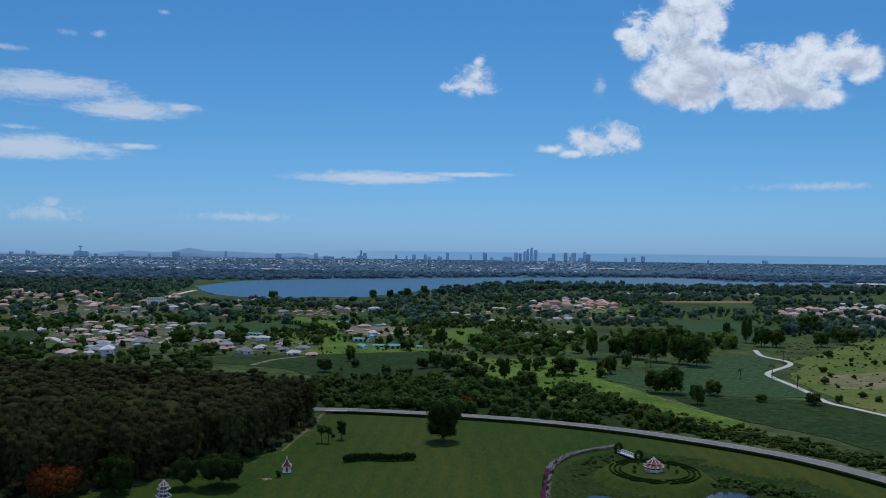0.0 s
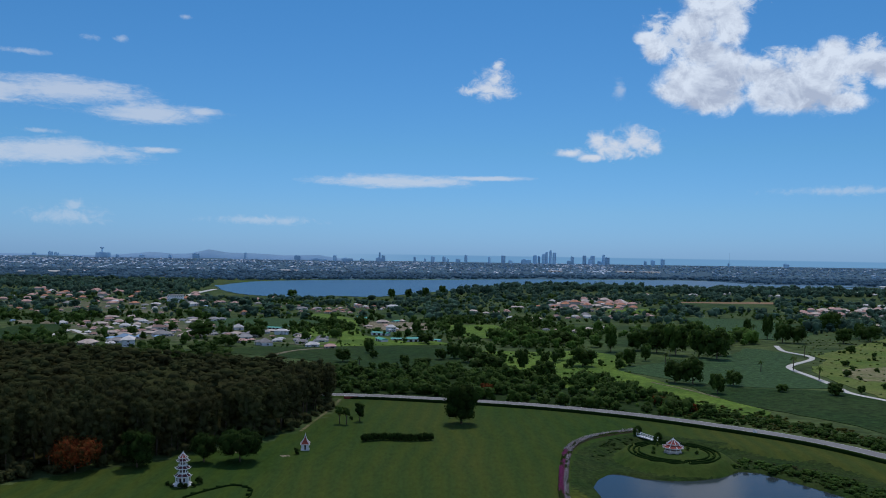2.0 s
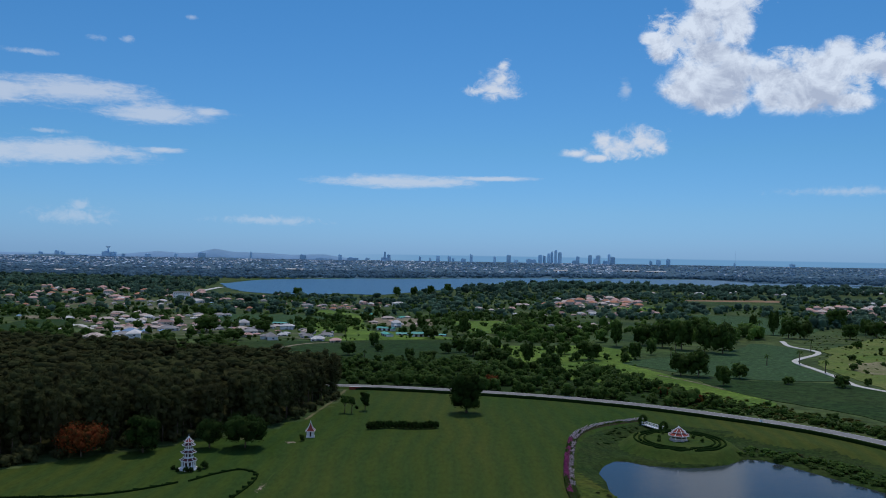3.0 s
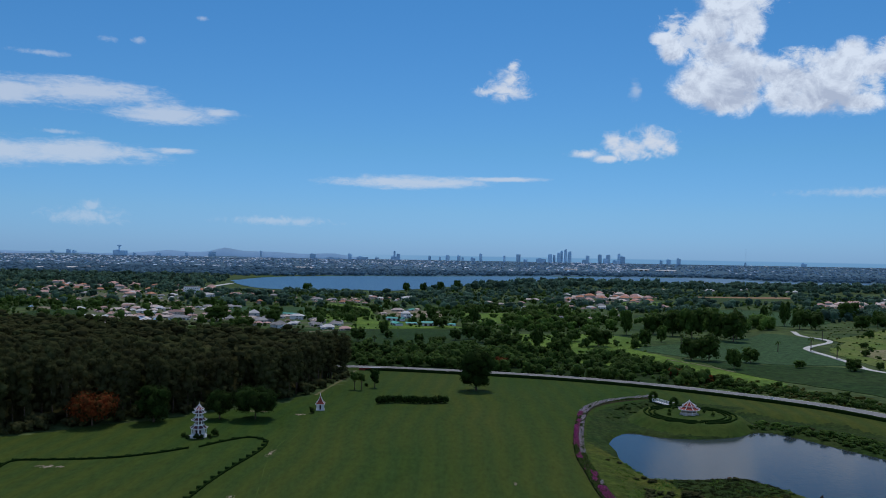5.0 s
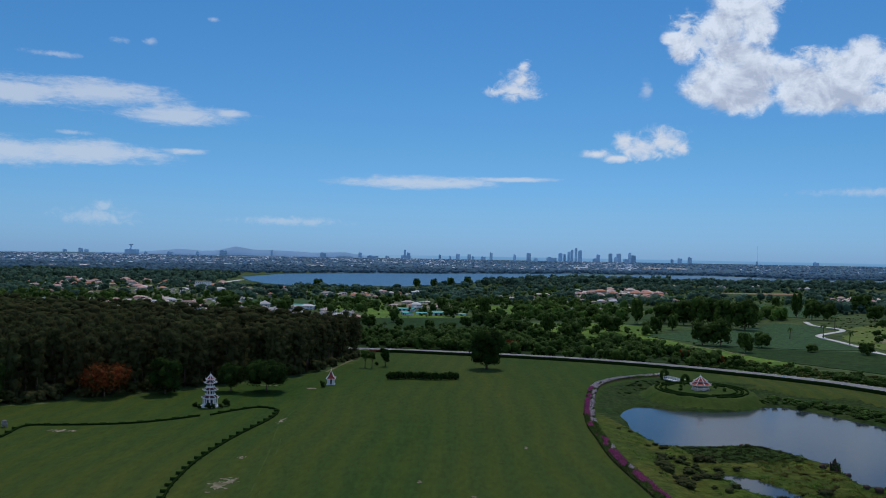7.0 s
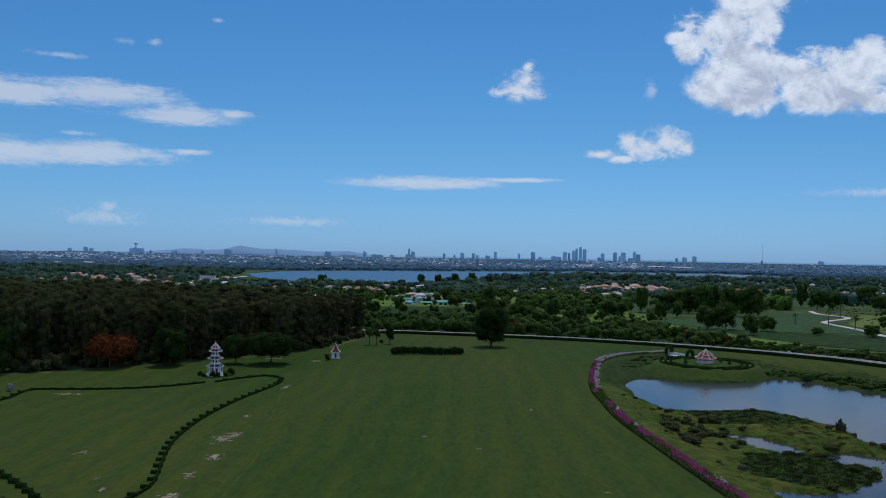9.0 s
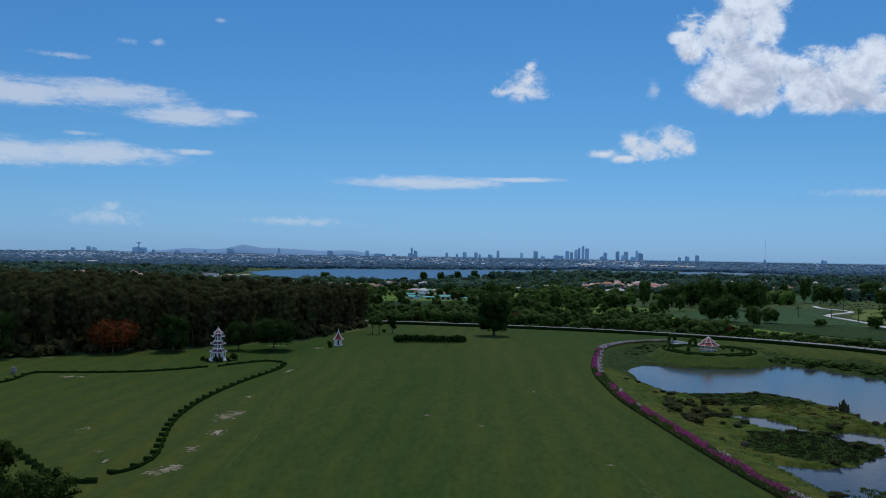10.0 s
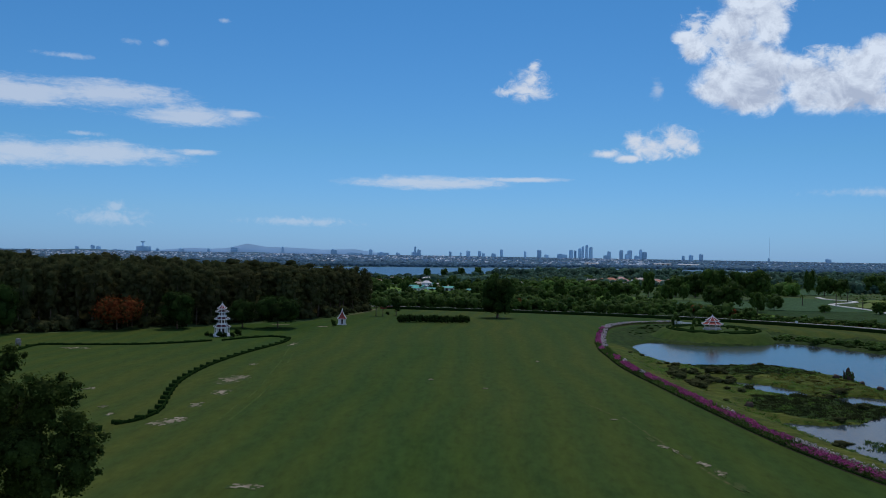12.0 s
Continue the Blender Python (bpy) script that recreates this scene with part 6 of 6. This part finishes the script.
for k, (r, gaps) in enumerate(((10.9, (-90, 30, 150)), (12.5, (-84, 80, 190)), (14.1, (-90, 60, 140)))):
    g0 = sorted(gaps)
    for i, a0 in enumerate(g0):
        a1 = g0[(i + 1) % 3] + (360 if i == 2 else 0)
        arc = np.array([(PX + r * math.cos(radians(a)), PY - 0.6 + r * math.sin(radians(a)) / 0.95) for a in np.arange(a0 + 3, a1 - 2, 4.0)])
        hedge("ring_hedge", arc, 0.5, 0.5, 500 + 10 * k + i, "low thin clipped hedge ringing the pavilion", z=0.86)
for i, (x, y) in enumerate([(69.5, 276), (80.5, 276), (82, 271), (68, 270.5), (78, 281), (72, 281.5)]):
    tree("shrub", x, y, 1.3, 1.5, "small green shrub on the mound", 150 + i, "mid", 0.0, 140, 0.12, 5, group="mound shrubs", z=0.85, category="shrub")


def arch(x, y, turn, seed, z):
    """A clipped ring of foliage that stands upright over the path."""
    t = thing("topiary_arch", pose(x, y, z, 0, 0, turn), "dark clipped foliage arch at the footbridge", "topiary", "topiary arches")
    spots = [(1.35 * math.cos(a), 0, 1.45 + 1.45 * math.sin(a), 0.62, 0.75, 0.62) for a in np.linspace(-0.9, math.pi + 0.9, 12)]
    v, f = crown(seed, spots, 620, 0.15, 0.9)
    part("foliage", tri_mesh("foliage", v, f, LEAF["dark"]), None, t)


arch(70.2, 302.2, 30, 160, 0.0)
arch(74.9, 292.0, 30, 161, -0.2)
bridge = thing("footbridge", pose(72.6, 297.0, 0.1, 0, 0, -64.5), "white concrete footbridge with open railings", "bridge")
part("deck", Geo().box(0, 0, -0.15, 10.2, 1.7, 0.22), WHITE, bridge)
for y in (-0.85, 0.85):
    part("rail", Geo().box(0, y, 0.85, 10.2, 0.14, 0.14), WHITE, bridge)
    for i in range(9):
        part("post", Geo().box(-5 + 1.25 * i, y, 0.05, 0.16, 0.16, 0.95), WHITE, bridge)

# ---- flower bed ----
BED = [(71, 309.5), (60, 302), (51.0, 294.5), (43.0, 280), (37.3, 254), (32.8, 222), (32.4, 200), (32.7, 180), (35.2, 156), (37.0, 140), (39.8, 118), (42.6, 103), (46.1, 91), (52.6, 74)]
bed_line = curve(BED, 0.5)
bed = thing("flower_bed", pose(0, 0, 0), "curving bed of magenta and white bougainvillea edging the lawn", "flower bed")
a, b = sides(bed_line, 2.9)
part("soil", Geo().strip(a[::-1], b[::-1], 0.06, 0.1), mat("bed_soil", (0.05, 0.035, 0.025), (0.08, 0.055, 0.04), 2.0), bed)
rs = np.random.RandomState(77)
v, f = hedge_arrays(bed_line[::2] + np.array([-1.2, 0.0]), 0.35, 0.24, 78)
part("edging", tri_mesh("edging", v, f, HEDGE), None, bed, "low dark green clipped edging")
n = len(bed_line)
nrm = np.stack(sides(bed_line, 1.0), 0)
nrm = nrm[0] - nrm[1]


def blossoms(count, low, high, size, test):
    at = rs.randint(0, n, count)
    off = rs.uniform(-1.35, 1.25, count)
    keep = np.array([test(bed_line[i][1], o, noise.noise((bed_line[i][1] * 0.16, o * 0.4, 2.0))) for i, o in zip(at, off)])
    at, off = at[keep], off[keep]
    m = len(at)
    c = np.concatenate([bed_line[at] + nrm[at] * off[:, None] * -1, rs.uniform(low, high, (m, 1))], 1)
    c[:, :2] += rs.normal(size=(m, 2)) * 0.1
    return leaves(rs, [(0, 0, 0, 1, 1, 1)], m, size)[0].reshape(m, 4, 3) * [[[0.0, 0.0, 0.0]]] + c[:, None] + rs.normal(size=(m, 4, 3)) * size, m


def quads(q, m):
    base = np.arange(m)[:, None] * 4
    return q.reshape(-1, 3), np.concatenate([base + [0, 1, 2], base + [0, 2, 3]])


v, f = quads(*blossoms(12000, 0.1, 0.66, 0.13, lambda y, o, k: True))
part("foliage", tri_mesh("foliage", v, f, LEAF["mid"]), None, bed, "dark green shrub foliage")
v, f = quads(*blossoms(24000, 0.50, 0.92, 0.09, lambda y, o, k: (-1.1 < o < 0.8 if 112 < y < 200 else o > -0.45 if y < 200 else o > -0.1) and k > (-0.10 if y < 230 else -0.1 if y < 268 else 0.2) and not (203 < y < 213) and y < 285))
part("magenta_blossom", tri_mesh("magenta_blossom", v, f, MAGENTA), None, bed, "magenta blossom")
v, f = quads(*blossoms(16000, 0.5, 0.95, 0.085, lambda y, o, k: (k < 0.25 and o < -0.5 and y < 112) or (k < -0.36 and o < 0 and y < 200) or (k < 0.1 and 216 < y < 300 and o < -0.15) or (y > 272 and k < 0.12)))
part("white_blossom", tri_mesh("white_blossom", v, f, PALEBLOSSOM), None, bed, "white and pale pink blossom")

# ---- marsh and pond edge ----


def tuft(seed, blades=16):
    rs = np.random.RandomState(seed)
    p, q = rs.uniform(-0.4, 0.4, (blades, 2)), rs.uniform(-0.45, 0.45, (blades, 2))
    h = rs.uniform(0.5, 1.0, blades)
    side = rs.normal(size=(blades, 2)) * 0.07
    zero = np.zeros((blades, 1))
    v = np.stack([np.concatenate([p - side, zero - 0.1], 1), np.concatenate([p + side, zero - 0.1], 1), np.concatenate([p + q * 0.6, h[:, None]], 1)], 1).reshape(-1, 3)
    return v, np.arange(blades * 3).reshape(-1, 3)


MARSHBUSH = [unit(150 + i, 5, 170, 0.048, 0.0, 3, 6) for i in range(4)]
TUFTS = TUFTLIST
TUFTS += [tuft(600 + i, 22) for i in range(5)]


def marsh_items(seed, poly, per, wd, h, zmin=-9.0, zmax=9.0, clump=0.0, cscale=0.08):
    spots = scatter(seed, poly, per, wd, h, clump, cscale)
    zs = height([q[0] for q in spots], [q[1] for q in spots])
    return [(x, y, z - 0.1, a, b) for (x, y, _, a, b), z in zip(spots, zs) if zmin < z < zmax]


mass("reed_bed", marsh_items(31, DARK_ISLE, 0.45, (0.8, 1.5), (0.2, 0.5), -1.9), TUFTS, "reed", "dense dark green water plants on a marsh islet", "reeds")
mass("reed_bed", marsh_items(32, DARK_SPIT, 0.45, (0.8, 1.5), (0.15, 0.4), -1.9), TUFTS, "reed", "dense dark water plants on a marsh spit", "reeds")
SOUTH = [(36, 70), (125, 70), (125, 200), (70, 214), (40, 222), (32, 200)]
mass("marsh_grass", marsh_items(33, SOUTH, 2.6, (0.9, 2.0), (0.15, 0.35), -1.75, -0.3, 0.15), TUFTS, "light", "rough yellow-green marsh grass tufts", "grass")
mass("marsh_grass", marsh_items(34, SOUTH, 5.0, (0.9, 2.2), (0.2, 0.45), -1.75, -0.25, 0.25), TUFTS, "light", "rough green marsh grass tufts", "grass")
mass("marsh_bushes", marsh_items(35, SOUTH, 45, (0.9, 3.2), (0.4, 1.1), -1.7, -0.5, 0.22, 0.05), MARSHBUSH, "olive", "low rounded olive bushes in the marsh")
mass("marsh_bushes", marsh_items(36, [(44, 190), (56, 186), (62, 170), (52, 160), (42, 165), (38, 185)], 13, (1.4, 3.6), (0.7, 1.6), -1.7, 0.0), MARSHBUSH, "olive", "olive-green rounded bushes in the marsh")
mass("marsh_bushes", marsh_items(47, [(62, 158), (100, 160), (98, 185), (80, 190), (64, 192), (60, 175)], 26, (0.9, 2.6), (0.2, 0.5), -1.75, 0.0), MARSHBUSH, "gold", "golden-brown low marsh plants on the spit")
mass("marsh_grass", marsh_items(48, [(62, 158), (100, 160), (98, 185), (80, 190), (64, 192), (60, 175)], 2.2, (0.7, 1.6), (0.2, 0.45), -1.78, 0.0), TUFTS, "gold", "golden marsh grass on the spit", "grass")
mass("bank_bushes", marsh_items(37, [(90, 262), (97, 261), (104, 254), (110, 243), (121, 222), (127, 196), (133, 198), (129, 228), (119, 250), (110, 262), (97, 271)], 3.4, (1.0, 4.0), (0.5, 1.8), -1.78, 0.1), MARSHBUSH, "mid", "low bushes along the pond bank")
mass("bank_bushes", marsh_items(49, [(97, 269), (109, 260), (118, 248), (127, 228), (131, 229), (122, 252), (111, 266), (99, 274)], 8, (0.8, 2.2), (0.3, 0.8), -1.5, 0.2), MARSHBUSH, "olive", "dull olive weeds on the pond bank")
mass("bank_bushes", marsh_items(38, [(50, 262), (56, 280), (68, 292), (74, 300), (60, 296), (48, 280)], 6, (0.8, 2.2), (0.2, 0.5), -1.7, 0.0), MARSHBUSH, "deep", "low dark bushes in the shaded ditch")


def rock(x, y, s, seed, label="dark brown boulder at the water's edge"):
    rs = np.random.RandomState(seed)
    v, f = ball(rs, 0, 0, 0.25, 0.6, 0.5, 0.45, 0.3, 5, 8)
    ob = new("boulder", tri_mesh("boulder", v, f, ROCK))
    ob.matrix_basis = pose(x, y, float(height([x], [y])[0]) - 0.05, 0, 0, rs.uniform(0, 360)) @ Matrix.Scale(s, 4)
    return tagged(ob, label, "rock", "pond rocks")


for i, (x, y, s) in enumerate([(80, 166, 1.6), (82, 165, 2.2), (84.5, 166, 1.8), (87, 166.5, 2.4), (90, 167, 2.0), (78.5, 168, 1.3), (93, 167, 1.7), (80.2, 180, 1.2), (76.8, 184, 1.4), (49.6, 130, 0.9), (46.5, 146, 1.3),
                               (50.5, 124, 0.7), (76.5, 157, 1.4), (79, 160.5, 1.6), (47.5, 135, 0.6), (44.3, 226, 0.8), (66, 204.4, 1.0), (62, 204, 0.7)]):
    rock(x, y, s, 700 + i)
stump = thing("dead_stump", pose(78.2, 181.5, float(height([78.2], [181.5])[0])) @ Matrix.Scale(0.8, 4), "dark jagged dead stump overgrown with shrubs", "stump")
g = Geo().tube([(0, 0, -0.3), (0.1, 0, 1.4), (-0.1, 0.1, 2.6), (0.1, 0, 3.3)], [0.9, 0.7, 0.5, 0.15], 7)
g.tube([(-0.9, 0, -0.3), (-1.0, 0, 1.3), (-1.2, 0, 2.5)], [0.4, 0.3, 0.08], 6).tube([(0.9, 0.2, -0.3), (1.0, 0, 1.0), (1.3, 0.1, 1.9)], [0.5, 0.4, 0.15], 6)
part("wood", g, ROCK, stump)
v, f = crown(720, [(0.2, 0, 1.6, 0.9, 0.9, 1.0), (0.8, 0, 0.8, 0.9, 0.8, 0.7), (-0.6, 0, 0.8, 0.7, 0.7, 0.7)], 160, 0.2, 0.7)
part("shrub_growth", tri_mesh("shrub_growth", v, f, LEAF["dark"]), None, stump)
isle = marsh_items(39, [(52, 118), (56, 116), (59, 119), (57, 123), (53, 122)], 1.2, (0.8, 1.6), (0.3, 0.6))
mass("reed_bed", [(x, y, WATER_Z - 0.1, a, b) for x, y, _, a, b in isle], TUFTS, "mid", "small floating clump of green water plants", "reeds")

# ---- lawn wear ----


def patch(x, y, rx, ry, seed, label="pale ragged bare soil patch worn in the lawn", core=True):
    """A ragged worn patch: thin scuffed grass round a bare core, with crumbs about it."""
    rs = np.random.RandomState(seed)
    g, index = Geo(), []

    lift = 0.0011 * (seed - 800)

    def blob(cx, cy, ax, ay, z, material, n=30, rough=0.55):
        z, ring = z + lift, []
        for i in range(n):
            t = math.tau * i / n
            k = 1 + rough * (noise.noise((math.cos(t) * 1.6, math.sin(t) * 1.6, seed + 0.37)) * 1.3 + noise.noise((math.cos(t) * 5, math.sin(t) * 5, seed * 1.7)) * 0.8)
            ring.append((cx + ax * k * math.cos(t), cy + ay * k * math.sin(t)))
        g.add([(cx, cy, z)] + [(u, v, z) for u, v in ring] + [(u, v, -0.02) for u, v in ring],
              [(0, 1 + i, 1 + (i + 1) % n) for i in range(n)] + [(1 + (i + 1) % n, 1 + i, 1 + n + i, 1 + n + (i + 1) % n) for i in range(n)])
        index.extend([material] * (2 * n))

    blob(x, y, rx * 1.7, ry * 1.6, 0.010, 0)
    if core:
        blob(x, y, rx * 0.75, ry * 0.75, 0.016, 1, 36, 0.8)
    for k in range(int(6 + 5 * rx) if core else 0):
        t, r = rs.uniform(0, math.tau), rs.uniform(0.8, 1.7)
        q = rs.uniform(0.10, 0.34) * (0.5 + 0.4 * rx)
        blob(x + rx * r * 1.2 * math.cos(t), y + ry * r * math.sin(t), q * 1.5, q * 1.2, 0.018 + 0.0007 * k, 1, 9, 0.7)
    me = g.mesh("bare_patch", SCUFF, SOIL)
    me.polygons.foreach_set("material_index", index)
    return tagged(new("bare_patch", me), label, "bare soil", kind="structure")


for i, (x, y, rx, ry) in enumerate([(-44.8, 155.0, 1.2, 3.8), (-43.2, 156.6, 0.8, 1.8), (-42.2, 141.2, 0.8, 1.9), (-42.5, 129.0, 0.5, 1.2), (-46.0, 175.2, 0.5, 0.8), (-46.1, 213.6, 0.6, 2.4),
                                    (-42, 116, 0.9, 1.6), (-41.0, 117.8, 0.7, 1.1), (-43.2, 114.4, 0.7, 0.9), (-22.9, 85.4, 0.9, 0.8), (-50, 103, 0.4, 0.4), (-62, 268, 1.4, 0.8), (-94, 196, 1.8, 0.7), (-47.8, 264, 0.8, 0.8),
                                    (-65, 141, 0.5, 0.9), (-55.5, 125.5, 0.4, 0.9), (-52, 119.5, 0.3, 0.8)]):
    patch(x, y, rx, ry, 800 + i)
for i, (x, y, rx, ry) in enumerate([(20.5, 125.3, 0.4, 0.8), (23.2, 112.5, 0.5, 1.6), (24.1, 108.5, 0.5, 1.4), (24.9, 106.2, 0.5, 1.3), (25.8, 103.4, 0.6, 1.6), (26.9, 99.9, 0.6, 1.6),
                                    (27.7, 96.0, 0.6, 1.8), (28.2, 90.5, 0.7, 2.2), (2, 151, 0.6, 0.5), (14, 190, 0.5, 1.4), (8, 176, 0.7, 0.6), (-8, 160, 0.4, 1.2)]):
    patch(x, y, rx * 0.45, ry * 0.55, 830 + i, "faint brown scuffed streak in the lawn grass", i % 3 != 1)
TRACK = mat("worn_grass", (0.054, 0.080, 0.015), (0.080, 0.092, 0.022), 0.5, (0.032, 0.063, 0.010), 0.12, 1.0, grain=(2.0, 0.25))
rs = np.random.RandomState(60)
way = curve([(-44, 240), (-45, 218), (-43.5, 200), (-40.5, 180), (-38.5, 163), (-36.5, 148), (-35.5, 132), (-35, 118)], 1.5)
g = Geo()
for off in (-0.8, 0.8):
    at = 0
    while at < len(way) - 4:
        run = int(rs.randint(3, 10))
        if rs.rand() < 0.6:
            a, b = sides(way[at:at + run + 1], 0.28, off + rs.uniform(-0.1, 0.1))
            g.strip(a[::-1], b[::-1], 0.012, 0.01)
        at += run
g2, at = Geo(), 0
streak = curve([(17.5, 141), (20.5, 130), (22.2, 126.9), (24.2, 112.6), (26.3, 98.3), (27.8, 88)], 0.4)
while at < len(streak) - 4:
    run = int(rs.randint(2, 9))
    a, b = sides(streak[at:at + run + 1], rs.uniform(0.12, 0.45), rs.uniform(-0.2, 0.2))
    g2.strip(a[::-1], b[::-1], 0.012, 0.01)
    at += run + int(rs.randint(0, 3))
tagged(new("wheel_track", g2.mesh("wheel_track", mat("brown_scuff", (0.11, 0.088, 0.036), (0.055, 0.070, 0.016), 1.2, (0.035, 0.060, 0.012), 0.4, 0.8))), "long brown broken scuff line in the lawn grass", "track", kind="structure")
tagged(new("wheel_track", g.mesh("wheel_track", TRACK)), "faint broken wheel tracks worn into the lawn grass", "track", kind="structure")
for i, pts in enumerate(([(-98, 165), (-90, 168), (-80, 172)],)):
    a, b = sides(curve(pts, 1.0), 0.3)
    tagged(new("wheel_track", Geo().strip(a[::-1], b[::-1], 0.012, 0.01).mesh("wheel_track", TRACK)), "faint yellowed scrape across the lawn", "track", kind="structure")

# ---- loose things ----
rs = np.random.RandomState(5)
v, f = join([ball(rs, 0, 0, 1.25, 0.95, 0.7, 0.95, 0.15, 7, 10), ball(rs, -0.55, 0, 0.4, 0.3, 0.35, 0.6, 0.1, 5, 8), ball(rs, 0.55, 0, 0.4, 0.3, 0.35, 0.6, 0.1, 5, 8), ball(rs, 0.5, -0.4, 1.75, 0.5, 0.4, 0.5, 0.15, 5, 8)])
statue = new("stone_sculpture", tri_mesh("stone_sculpture", v, f, STONE))
statue.matrix_basis = pose(-108.6, 198.3, 0) @ Matrix.Scale(0.8, 4)
tagged(statue, "weathered pale stone sculpture on the lawn", "sculpture")

sign = thing("road_sign", pose(112.5, 303.6, 0, 0, 0, -35), "small white road sign on a post", "sign")
part("post", Geo().prism(0, 0, [(-0.2, 0.05), (1.9, 0.05)], 8), STEEL, sign)
part("plate", Geo().box(0, -0.08, 1.2, 1.1, 0.05, 0.8), WHITE, sign)
gate = thing("boundary_wall", pose(-37, 367.2, 0, 0, 0, -2), "low reddish-brown wall beside the road", "wall")
part("wall", Geo().box(0, 0, -0.2, 9, 0.35, 1.4), REDTILE, gate)
part("coping", Geo().box(0, 0, 1.2, 9.2, 0.5, 0.12), WHITE, gate)

# ---- land beyond the lawn scaled out from the first camera position to fit its view ----
FIRST_EYE = Vector((0.0, 0.0, 72.5))
# scale by distance: land drops towards the lake, then rises to stay within clipping
EYE_SCALE_Y = [310, 372, 450, 640, 950, 1100, 2200, 2500, 3000, 3600, 4850]
EYE_SCALE = [1.0, 1.03, 1.045, 1.10, 1.24, 1.345, 1.345, 1.33, 1.27, 1.20, 1.03]


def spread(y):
    return np.mean([np.interp(y + d, EYE_SCALE_Y, EYE_SCALE) for d in (-30, -15, 0, 15, 30)], 0)


def scale_from_eye(me):
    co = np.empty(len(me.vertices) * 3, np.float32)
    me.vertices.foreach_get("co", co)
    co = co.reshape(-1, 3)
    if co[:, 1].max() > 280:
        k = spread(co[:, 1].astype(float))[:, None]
        first_eye = np.array(FIRST_EYE)
        me.vertices.foreach_set("co", (first_eye + (co - first_eye) * k).astype(np.float32).ravel())
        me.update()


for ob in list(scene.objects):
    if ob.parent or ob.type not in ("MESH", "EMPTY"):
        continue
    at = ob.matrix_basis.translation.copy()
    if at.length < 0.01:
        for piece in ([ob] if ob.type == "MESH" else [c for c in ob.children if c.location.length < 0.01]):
            scale_from_eye(piece.data)
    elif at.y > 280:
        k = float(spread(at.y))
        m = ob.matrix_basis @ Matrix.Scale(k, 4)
        m.translation = FIRST_EYE + (at - FIRST_EYE) * k
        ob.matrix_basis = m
